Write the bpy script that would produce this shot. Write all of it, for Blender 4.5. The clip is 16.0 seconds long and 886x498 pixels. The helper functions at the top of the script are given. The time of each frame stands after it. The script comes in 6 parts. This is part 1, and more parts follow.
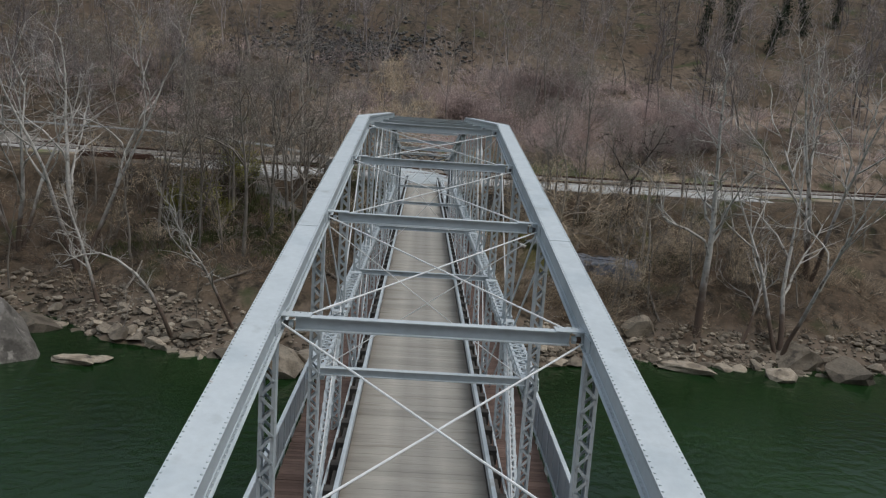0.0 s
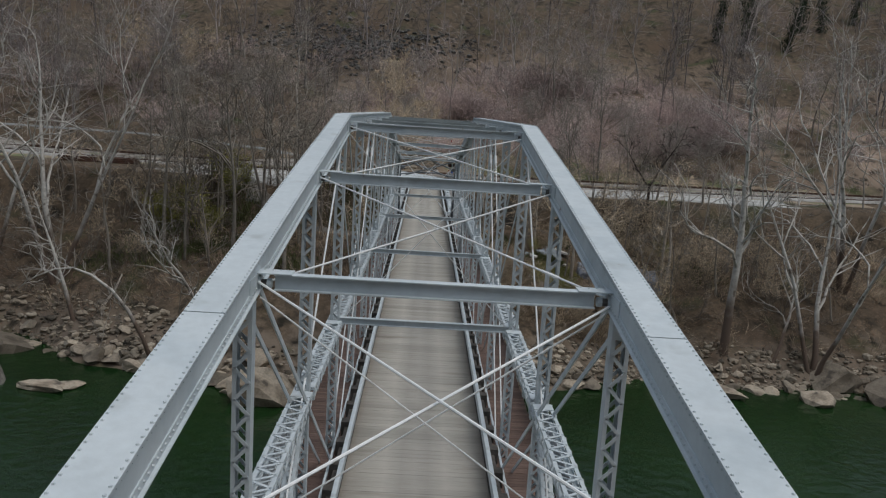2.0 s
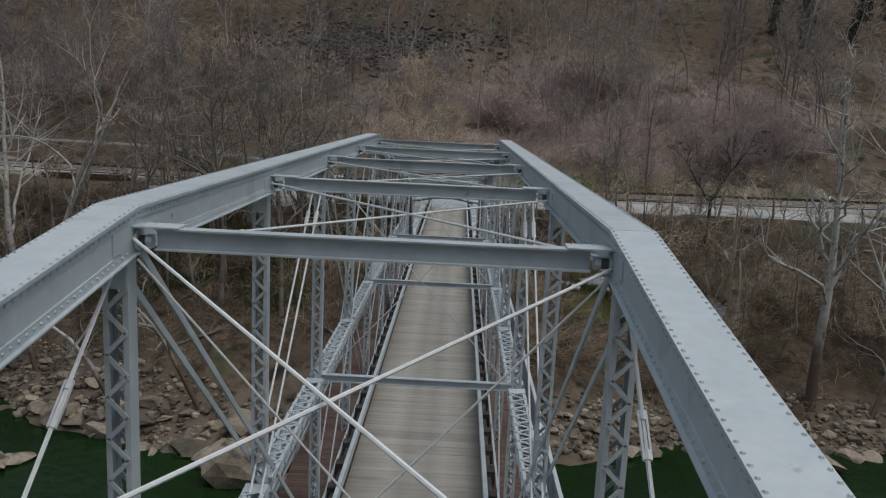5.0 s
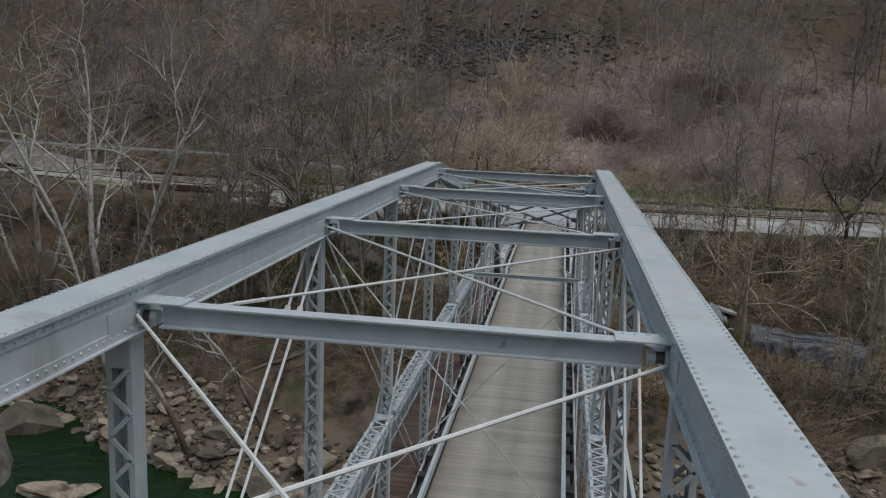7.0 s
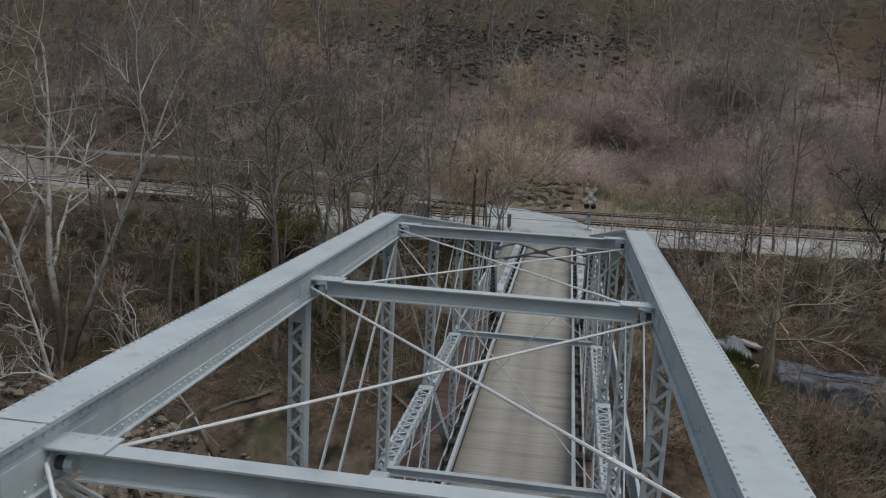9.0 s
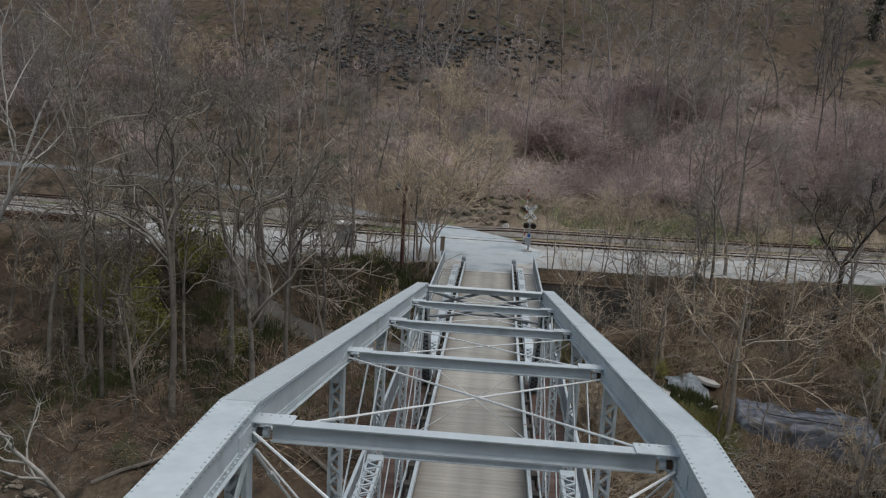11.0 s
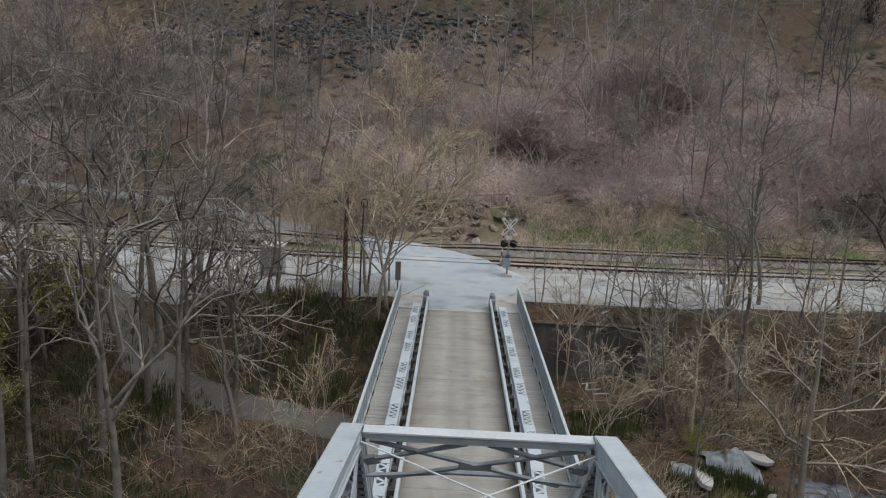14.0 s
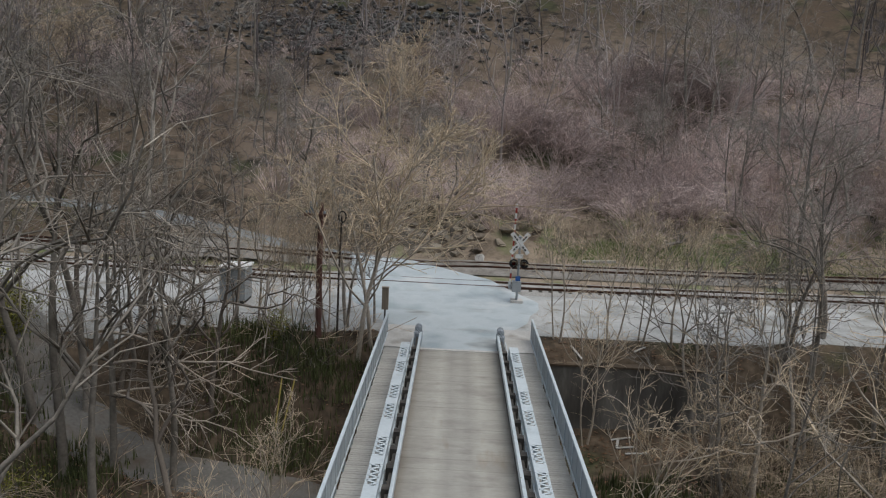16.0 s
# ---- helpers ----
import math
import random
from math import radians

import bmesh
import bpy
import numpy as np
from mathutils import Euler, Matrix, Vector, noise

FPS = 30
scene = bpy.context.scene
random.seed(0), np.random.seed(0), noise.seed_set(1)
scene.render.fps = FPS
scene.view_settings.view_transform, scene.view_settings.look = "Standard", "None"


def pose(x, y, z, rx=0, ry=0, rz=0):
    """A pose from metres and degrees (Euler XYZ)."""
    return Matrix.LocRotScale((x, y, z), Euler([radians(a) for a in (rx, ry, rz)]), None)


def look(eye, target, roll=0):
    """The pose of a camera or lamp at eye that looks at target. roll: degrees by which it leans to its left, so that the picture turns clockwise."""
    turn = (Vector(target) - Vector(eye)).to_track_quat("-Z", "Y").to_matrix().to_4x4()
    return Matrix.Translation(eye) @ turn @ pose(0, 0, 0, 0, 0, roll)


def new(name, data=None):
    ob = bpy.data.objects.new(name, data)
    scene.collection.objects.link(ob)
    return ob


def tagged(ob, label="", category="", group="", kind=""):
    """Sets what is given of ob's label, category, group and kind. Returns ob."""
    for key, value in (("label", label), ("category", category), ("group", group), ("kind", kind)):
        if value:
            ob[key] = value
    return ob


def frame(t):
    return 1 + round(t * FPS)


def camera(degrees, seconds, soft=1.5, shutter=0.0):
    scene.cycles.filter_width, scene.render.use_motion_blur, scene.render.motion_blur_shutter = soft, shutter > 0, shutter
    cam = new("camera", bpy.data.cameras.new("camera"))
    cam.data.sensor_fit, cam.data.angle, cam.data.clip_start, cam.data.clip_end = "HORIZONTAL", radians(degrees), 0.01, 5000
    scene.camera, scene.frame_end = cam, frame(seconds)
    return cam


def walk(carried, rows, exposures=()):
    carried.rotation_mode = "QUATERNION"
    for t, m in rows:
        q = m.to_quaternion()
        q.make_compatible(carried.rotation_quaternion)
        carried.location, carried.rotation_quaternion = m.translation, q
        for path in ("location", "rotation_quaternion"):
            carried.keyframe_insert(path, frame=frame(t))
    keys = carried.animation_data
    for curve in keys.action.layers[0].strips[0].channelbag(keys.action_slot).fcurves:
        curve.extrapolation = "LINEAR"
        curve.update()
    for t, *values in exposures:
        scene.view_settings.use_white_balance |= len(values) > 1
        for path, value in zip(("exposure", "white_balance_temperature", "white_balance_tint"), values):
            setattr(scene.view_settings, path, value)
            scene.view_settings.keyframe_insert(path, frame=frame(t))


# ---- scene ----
cam = camera(58.5, 16.0, soft=1.2)
PATH = [
    (0, (-0.282, 1.297, 9.261), (-0.215, 3.266, 8.918), 3.83),
    (0.5, (-0.305, 2.711, 9.248), (-0.241, 4.681, 8.905), 3.81),
    (1, (-0.298, 4.397, 9.206), (-0.234, 6.366, 8.863), 3.74),
    (1.5, (-0.257, 6.125, 9.172), (-0.197, 8.094, 8.831), 3.68),
    (2, (-0.183, 8.115, 9.136), (-0.126, 10.085, 8.796), 3.64),
    (2.5, (-0.091, 10.196, 9.104), (-0.038, 12.166, 8.764), 3.63),
    (3, (0.040, 12.446, 9.063), (0.093, 14.417, 8.725), 3.68),
    (3.2, (0.106, 13.335, 9.053), (0.156, 15.306, 8.715), 3.69),
    (5.3, (0.875, 22.409, 10.180), (0.801, 24.377, 9.830), 2.20),
    (5.5, (0.934, 23.124, 10.344), (0.789, 25.088, 9.993), 2.19),
    (6, (1.125, 24.704, 10.607), (0.869, 26.656, 10.254), 2.17),
    (6.5, (1.267, 26.133, 10.553), (1.007, 28.084, 10.200), 2.20),
    (7, (1.329, 27.632, 10.479), (1.040, 29.580, 10.127), 2.25),
    (7.5, (1.335, 29.319, 10.394), (1.041, 31.265, 10.040), 2.28),
    (8, (1.295, 30.923, 10.328), (0.999, 32.869, 9.976), 2.29),
    (8.5, (1.189, 32.661, 10.443), (0.892, 34.607, 10.091), 2.46),
    (9, (1.049, 34.616, 11.055), (0.751, 36.562, 10.704), 2.79),
    (9.2, (0.997, 35.393, 11.333), (0.696, 37.339, 10.982), 2.91),
    (11.3, (0.046, 43.332, 12.082), (-0.060, 45.299, 11.736), 3.07),
    (11.5, (-0.075, 44.319, 12.067), (-0.174, 46.286, 11.721), 3.01),
    (12, (-0.275, 46.865, 11.998), (-0.336, 48.834, 11.652), 2.86),
    (12.5, (-0.423, 49.350, 11.957), (-0.445, 51.319, 11.609), 2.78),
    (13, (-0.538, 51.951, 11.835), (-0.560, 53.920, 11.485), 2.73),
    (13.5, (-0.584, 54.705, 11.600), (-0.606, 56.674, 11.253), 2.68),
    (14, (-0.640, 57.201, 11.442), (-0.661, 59.170, 11.094), 2.73),
    (14.5, (-0.738, 59.302, 11.188), (-0.757, 61.273, 10.844), 2.85),
    (15, (-0.728, 61.640, 10.927), (-0.748, 63.611, 10.588), 2.86),
    (15.5, (-0.615, 63.954, 10.797), (-0.639, 65.926, 10.462), 2.80),
    (16, (-0.466, 66.133, 10.724), (-0.495, 68.105, 10.392), 2.68),
]
walk(cam, [(t, look(eye, target, roll)) for t, eye, target, roll in PATH], [(0.0, 0.16), (1.5, 0.07), (3.0, -0.13), (5.5, -0.19), (9.0, -0.18), (12.0, 0.15), (16.0, 0.2)])

# ---- light ----
SUN_UP, SUN_TURN = 70.0, 120.0
world = bpy.data.worlds.new("overcast_sky")
scene.world = world
world.use_nodes = True
wn = world.node_tree.nodes
sky = wn.new("ShaderNodeTexSky")
sky.sky_type = "NISHITA"
sky.sun_disc = False
sky.sun_elevation = radians(SUN_UP)
sky.sun_rotation = radians(SUN_TURN)
sky.dust_density = 6.0
sky.air_density = 1.2
veil = wn.new("ShaderNodeMixRGB")
veil.inputs[0].default_value = 0.6
veil.inputs[2].default_value = (4.75, 5.5, 6.35, 1)
world.node_tree.links.new(sky.outputs[0], veil.inputs[1])
world.node_tree.links.new(veil.outputs[0], wn["Background"].inputs[0])
wn["Background"].inputs[1].default_value = 0.085
sun = new("sun", bpy.data.lights.new("sun", "SUN"))
sun.data.energy = 1.15
sun.data.angle = radians(50)
sun.data.color = (1.0, 0.98, 0.93)
su, sr = radians(SUN_UP), radians(SUN_TURN)
sun.matrix_world = look((60 * math.sin(sr) * math.cos(su), 40 + 60 * math.cos(sr) * math.cos(su), 60 * math.sin(su)), (0, 40, 0))
sun["kind"] = "light"


# ---- materials ----
def material(name, colours, scale=1.0, rough=0.8, metal=0.0, bump=0.2, fine=20.0, random_mix=0.0, island=False, detail_mix=0.35, stretch=(1, 1, 1), spec=0.3, extra=None, low=0.35, high=0.65):
    """Two noises, broad and fine, between colours; a bump from the fine one; a shade of its own for each object or island."""
    m = bpy.data.materials.new(name)
    m.use_nodes = True
    n, l = m.node_tree.nodes, m.node_tree.links
    b = n["Principled BSDF"]
    b.inputs["Roughness"].default_value = rough
    b.inputs["Metallic"].default_value = metal
    b.inputs["Specular IOR Level"].default_value = spec
    geo = n.new("ShaderNodeNewGeometry")
    mp = n.new("ShaderNodeMapping")
    mp.inputs["Scale"].default_value = stretch
    l.new(geo.outputs["Position"], mp.inputs["Vector"])
    broad = n.new("ShaderNodeTexNoise")
    broad.inputs["Scale"].default_value = scale
    broad.inputs["Detail"].default_value = 5
    grain = n.new("ShaderNodeTexNoise")
    grain.inputs["Scale"].default_value = fine
    grain.inputs["Detail"].default_value = 4
    for t in (broad, grain):
        l.new(mp.outputs[0], t.inputs["Vector"])
    ramp = n.new("ShaderNodeValToRGB")
    e = ramp.color_ramp.elements
    while len(e) < len(colours):
        e.new(0.5)
    for k, c in enumerate(colours):
        e[k].position = low + (high - low) * k / max(1, len(colours) - 1)
        e[k].color = (*c, 1)
    l.new(broad.outputs["Fac"], ramp.inputs[0])
    soft = n.new("ShaderNodeMath")
    soft.operation = "MULTIPLY_ADD"
    soft.inputs[1].default_value = 2 * detail_mix
    soft.inputs[2].default_value = 1 - detail_mix
    l.new(grain.outputs["Fac"], soft.inputs[0])
    mul = n.new("ShaderNodeMixRGB")
    mul.blend_type = "MULTIPLY"
    mul.inputs[0].default_value = 1
    l.new(ramp.outputs[0], mul.inputs[1])
    l.new(soft.outputs[0], mul.inputs[2])
    out = mul.outputs[0]
    if random_mix:
        if island:
            r = geo.outputs["Random Per Island"]
        else:
            r = n.new("ShaderNodeObjectInfo").outputs["Random"]
        vary = n.new("ShaderNodeMath")
        vary.operation = "MULTIPLY_ADD"
        vary.inputs[1].default_value = 2 * random_mix
        vary.inputs[2].default_value = 1 - random_mix
        l.new(r, vary.inputs[0])
        mul2 = n.new("ShaderNodeMixRGB")
        mul2.blend_type = "MULTIPLY"
        mul2.inputs[0].default_value = 1
        l.new(out, mul2.inputs[1])
        l.new(vary.outputs[0], mul2.inputs[2])
        out = mul2.outputs[0]
    if extra:
        out = extra(n, l, out, geo)
    l.new(out, b.inputs["Base Color"])
    if bump:
        bp = n.new("ShaderNodeBump")
        bp.inputs["Strength"].default_value = bump
        bp.inputs["Distance"].default_value = 0.03
        l.new(grain.outputs["Fac"], bp.inputs["Height"])
        l.new(bp.outputs[0], b.inputs["Normal"])
    return m


def patches(colour, scale, low, high, stretch=(1, 1, 1), offset=0.0):
    """Patches of another colour with a shape of their own, for stains and growth."""
    def add(n, l, base, geo):
        mp = n.new("ShaderNodeMapping")
        mp.inputs["Scale"].default_value = stretch
        mp.inputs["Location"].default_value = (offset, offset, offset)
        l.new(geo.outputs["Position"], mp.inputs["Vector"])
        t = n.new("ShaderNodeTexNoise")
        t.inputs["Scale"].default_value = scale
        t.inputs["Detail"].default_value = 6
        l.new(mp.outputs[0], t.inputs["Vector"])
        r = n.new("ShaderNodeMapRange")
        r.inputs["From Min"].default_value = low
        r.inputs["From Max"].default_value = high
        l.new(t.outputs["Fac"], r.inputs["Value"])
        mix = n.new("ShaderNodeMixRGB")
        l.new(r.outputs[0], mix.inputs[0])
        l.new(base, mix.inputs[1])
        mix.inputs[2].default_value = (*colour, 1)
        return mix.outputs[0]
    return add


def both(*adds):
    def add(n, l, base, geo):
        for a in adds:
            base = a(n, l, base, geo)
        return base
    return add


def wheel_wear(n, l, base, geo):
    """Paler bands where the wheels run, a dark oily band between them."""
    sep = n.new("ShaderNodeSeparateXYZ")
    l.new(geo.outputs["Position"], sep.inputs[0])
    wave = n.new("ShaderNodeMath")
    wave.operation = "ABSOLUTE"
    l.new(sep.outputs["X"], wave.inputs[0])
    ramp = n.new("ShaderNodeValToRGB")
    e = ramp.color_ramp.elements
    e[0].position, e[0].color = 0.0, (0.98, 0.97, 0.95, 1)
    e[1].position, e[1].color = 1.0, (0.52, 0.45, 0.39, 1)
    for p, v in ((0.18, 0.88), (0.4, 1.16), (0.62, 0.98), (0.82, 0.84)):
        k = e.new(p)
        k.color = (v, v * 0.99, v * 0.96, 1)
    half = n.new("ShaderNodeMath")
    half.operation = "DIVIDE"
    half.inputs[1].default_value = 1.95
    l.new(wave.outputs[0], half.inputs[0])
    l.new(half.outputs[0], ramp.inputs[0])
    mix = n.new("ShaderNodeMixRGB")
    mix.blend_type = "MULTIPLY"
    mix.inputs[0].default_value = 0.8
    l.new(base, mix.inputs[1])
    l.new(ramp.outputs[0], mix.inputs[2])
    return mix.outputs[0]


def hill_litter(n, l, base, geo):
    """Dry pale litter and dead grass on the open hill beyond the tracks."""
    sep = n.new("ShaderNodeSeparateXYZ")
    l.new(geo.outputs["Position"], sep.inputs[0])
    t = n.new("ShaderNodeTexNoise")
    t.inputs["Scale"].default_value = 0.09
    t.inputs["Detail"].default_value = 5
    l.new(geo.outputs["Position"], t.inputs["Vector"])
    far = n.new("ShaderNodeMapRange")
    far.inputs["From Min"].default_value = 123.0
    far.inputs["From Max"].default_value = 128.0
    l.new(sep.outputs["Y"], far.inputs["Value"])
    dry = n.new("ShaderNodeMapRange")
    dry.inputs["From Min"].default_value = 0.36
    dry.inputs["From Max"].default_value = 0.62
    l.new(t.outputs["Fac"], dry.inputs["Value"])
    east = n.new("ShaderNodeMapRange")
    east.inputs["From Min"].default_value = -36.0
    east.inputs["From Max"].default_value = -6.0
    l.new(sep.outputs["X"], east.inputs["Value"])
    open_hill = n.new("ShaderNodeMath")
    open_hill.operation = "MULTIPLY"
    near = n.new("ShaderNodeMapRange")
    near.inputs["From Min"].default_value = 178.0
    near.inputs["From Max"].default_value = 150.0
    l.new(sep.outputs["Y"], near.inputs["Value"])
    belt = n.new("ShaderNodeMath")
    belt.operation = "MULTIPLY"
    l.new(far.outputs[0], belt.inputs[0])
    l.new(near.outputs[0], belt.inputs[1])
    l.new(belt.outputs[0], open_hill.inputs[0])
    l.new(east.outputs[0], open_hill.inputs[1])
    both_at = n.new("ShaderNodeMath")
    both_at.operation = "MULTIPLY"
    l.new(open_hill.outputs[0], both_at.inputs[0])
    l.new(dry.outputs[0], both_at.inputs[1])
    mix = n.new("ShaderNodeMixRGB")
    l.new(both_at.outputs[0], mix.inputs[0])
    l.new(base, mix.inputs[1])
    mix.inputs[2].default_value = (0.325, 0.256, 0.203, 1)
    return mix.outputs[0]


def shore_gravel(n, l, base, geo):
    """Tan gravel and silt on the low shore, ending unevenly."""
    sep = n.new("ShaderNodeSeparateXYZ")
    l.new(geo.outputs["Position"], sep.inputs[0])
    t = n.new("ShaderNodeTexNoise")
    t.inputs["Scale"].default_value = 0.5
    t.inputs["Detail"].default_value = 6
    l.new(geo.outputs["Position"], t.inputs["Vector"])
    add = n.new("ShaderNodeMath")
    add.operation = "MULTIPLY_ADD"
    add.inputs[1].default_value = 7.0
    l.new(t.outputs["Fac"], add.inputs[0])
    l.new(sep.outputs["Z"], add.inputs[2])
    r = n.new("ShaderNodeMapRange")
    r.inputs["From Min"].default_value = -7.6
    r.inputs["From Max"].default_value = -9.8
    l.new(add.outputs[0], r.inputs["Value"])
    mix = n.new("ShaderNodeMixRGB")
    l.new(r.outputs[0], mix.inputs[0])
    l.new(base, mix.inputs[1])
    mix.inputs[2].default_value = (0.18, 0.147, 0.117, 1)
    return mix.outputs[0]


def brown_foot(n, l, base, geo):
    """Old brown bark on the lowest metres of the trunk, ending unevenly."""
    tc = n.new("ShaderNodeTexCoord")
    sep = n.new("ShaderNodeSeparateXYZ")
    l.new(tc.outputs["Object"], sep.inputs[0])
    t = n.new("ShaderNodeTexNoise")
    t.inputs["Scale"].default_value = 0.8
    l.new(tc.outputs["Object"], t.inputs["Vector"])
    add = n.new("ShaderNodeMath")
    add.operation = "MULTIPLY_ADD"
    add.inputs[1].default_value = 5.0
    l.new(t.outputs["Fac"], add.inputs[0])
    l.new(sep.outputs["Z"], add.inputs[2])
    r = n.new("ShaderNodeMapRange")
    r.inputs["From Min"].default_value = 9.0
    r.inputs["From Max"].default_value = 5.5
    l.new(add.outputs[0], r.inputs["Value"])
    mix = n.new("ShaderNodeMixRGB")
    l.new(r.outputs[0], mix.inputs[0])
    l.new(base, mix.inputs[1])
    mix.inputs[2].default_value = (0.135, 0.10, 0.08, 1)
    return mix.outputs[0]


STEEL = material("pale_blue_grey_paint", [(0.475, 0.54, 0.58), (0.56, 0.62, 0.655), (0.52, 0.58, 0.615)], 0.9, rough=0.42, bump=0.08, fine=9, detail_mix=0.12, spec=0.4, random_mix=0.05,
                 extra=both(patches((0.36, 0.40, 0.41), 1.7, 0.62, 0.8), patches((0.28, 0.27, 0.25), 0.9, 0.66, 0.80, (1, 1, 0.25), 3.0), patches((0.22, 0.12, 0.07), 3.1, 0.71, 0.78, offset=7.0)))
# Paler than the bridge's paint: sky light on the portal plate put into colour.
PORTAL = material("lit_portal_paint", [(0.58, 0.63, 0.655), (0.68, 0.72, 0.74)], 1.2, rough=0.5, bump=0.06, fine=12, detail_mix=0.15, spec=0.4)
# Dark fittings' own colour; shade put into portal bars and end-post lacing.
STEEL_DARK = material("dark_and_shaded_paint", [(0.189, 0.211, 0.232), (0.324, 0.364, 0.406)], 2.0, rough=0.6, bump=0.1, fine=12, detail_mix=0.2)
# Grime and rust, with shade at the pins and inside the end posts.
PIN = material("grimy_shaded_steel", [(0.05, 0.05, 0.052), (0.13, 0.125, 0.12)], 4.0, rough=0.6, bump=0.2, fine=20, detail_mix=0.4, extra=patches((0.10, 0.055, 0.035), 5, 0.5, 0.65))
ROD = material("galvanised_rod_paint", [(0.74, 0.77, 0.785), (0.82, 0.84, 0.845)], 1.5, rough=0.5, bump=0.05, fine=14, detail_mix=0.15, spec=0.4, random_mix=0.08,
               extra=patches((0.20, 0.10, 0.06), 1.3, 0.68, 0.74))
RAIL_PANEL = material("grey_railing_panel", [(0.33, 0.37, 0.40), (0.40, 0.44, 0.46)], 1.4, rough=0.55, bump=0.05, fine=10, detail_mix=0.15, random_mix=0.06)
DECK = material("weathered_deck_boards", [(0.330, 0.319, 0.293), (0.419, 0.401, 0.370), (0.371, 0.357, 0.329)], 0.5, rough=0.9, bump=0.2, fine=14, random_mix=0.045, island=True, detail_mix=0.17, stretch=(0.2, 1.6, 1), extra=both(patches((0.24, 0.222, 0.19), 1.2, 0.6, 0.78, (0.25, 1.6, 1)), wheel_wear))
DECK_BOARD = material("weathered_deck_board", [(0.330, 0.319, 0.293), (0.419, 0.401, 0.370), (0.371, 0.357, 0.329)], 0.5, rough=0.9, bump=0.2, fine=14, random_mix=0.045, detail_mix=0.17, stretch=(0.2, 1.6, 1), extra=both(patches((0.24, 0.222, 0.19), 1.2, 0.6, 0.78, (0.25, 1.6, 1)), wheel_wear))
DECK_WORN = material("dirty_grey_deck_board", [(0.299, 0.288, 0.266), (0.369, 0.360, 0.334), (0.333, 0.323, 0.298)], 0.9, rough=0.92, bump=0.12, fine=10, random_mix=0.02, detail_mix=0.13, stretch=(0.5, 1.0, 1), extra=both(patches((0.23, 0.215, 0.2), 1.1, 0.58, 0.8, (0.6, 1.0, 1)), patches((0.25, 0.205, 0.155), 0.7, 0.62, 0.78, (1.4, 0.3, 1), 4.0), wheel_wear))
WALK = material("red_brown_walk_boards", [(0.115, 0.078, 0.066), (0.17, 0.118, 0.10)], 0.6, rough=0.9, bump=0.3, fine=14, random_mix=0.22, island=True, detail_mix=0.3, stretch=(0.4, 1.5, 1))
WALK_GREY = material("grey_walk_boards", [(0.319, 0.315, 0.296), (0.408, 0.403, 0.383)], 0.6, rough=0.9, bump=0.25, fine=14, random_mix=0.07, island=True, detail_mix=0.25, stretch=(0.6, 1.0, 1))
TIMBER = material("dark_timber_block", [(0.045, 0.042, 0.039), (0.09, 0.083, 0.075)], 3, rough=0.9, bump=0.3, fine=18, random_mix=0.2)
STONE = material("tan_river_stone", [(0.145, 0.122, 0.094), (0.285, 0.245, 0.195), (0.212, 0.188, 0.152)], 0.45, rough=0.85, bump=0.6, fine=5, random_mix=0.5, detail_mix=0.45, extra=patches((0.09, 0.078, 0.065), 0.8, 0.56, 0.68))
STONE_GREY = material("grey_weathered_boulder", [(0.096, 0.090, 0.082), (0.196, 0.184, 0.168), (0.136, 0.128, 0.118)], 0.5, rough=0.9, bump=0.8, fine=4, detail_mix=0.5, extra=both(patches((0.08, 0.075, 0.068), 0.7, 0.54, 0.68), patches((0.30, 0.285, 0.26), 1.3, 0.6, 0.7, offset=6)))
CONCRETE = material("stained_concrete", [(0.150, 0.143, 0.131), (0.255, 0.242, 0.224)], 0.5, rough=0.9, bump=0.3, fine=9, detail_mix=0.3, stretch=(1, 1, 0.35), extra=patches((0.085, 0.08, 0.073), 1.0, 0.42, 0.62, (1.2, 1, 0.2)))
PALE_CONCRETE = material("pale_concrete", [(0.44, 0.43, 0.41), (0.56, 0.55, 0.53)], 0.7, rough=0.9, bump=0.2, fine=11, detail_mix=0.25, extra=patches((0.3, 0.28, 0.25), 0.6, 0.6, 0.75))
ASPHALT = material("worn_pale_asphalt", [(0.34, 0.395, 0.425), (0.46, 0.51, 0.535), (0.40, 0.45, 0.475)], 0.35, rough=0.9, bump=0.25, fine=16, detail_mix=0.2, extra=both(patches((0.58, 0.60, 0.60), 0.4, 0.56, 0.72, offset=3), patches((0.27, 0.285, 0.285), 0.5, 0.58, 0.72, (0.5, 1, 1), 8)))
ROAD_GREY = material("blue_grey_road", [(0.165, 0.178, 0.185), (0.235, 0.248, 0.255)], 0.4, rough=0.9, bump=0.3, fine=12, detail_mix=0.3, extra=patches((0.16, 0.145, 0.12), 0.4, 0.56, 0.7))
GRAVEL = material("grey_gravel", [(0.325, 0.33, 0.322), (0.47, 0.475, 0.468), (0.395, 0.398, 0.39)], 0.3, rough=0.95, bump=0.6, fine=9, detail_mix=0.4, extra=both(patches((0.20, 0.185, 0.15), 0.35, 0.54, 0.7), patches((0.5, 0.5, 0.49), 0.22, 0.6, 0.72, (0.4, 1.4, 1), 6)))
DIRT = material("grey_dirt_track", [(0.145, 0.14, 0.13), (0.22, 0.212, 0.2)], 0.5, rough=0.95, bump=0.6, fine=7, detail_mix=0.4, extra=patches((0.13, 0.105, 0.08), 0.5, 0.47, 0.64))
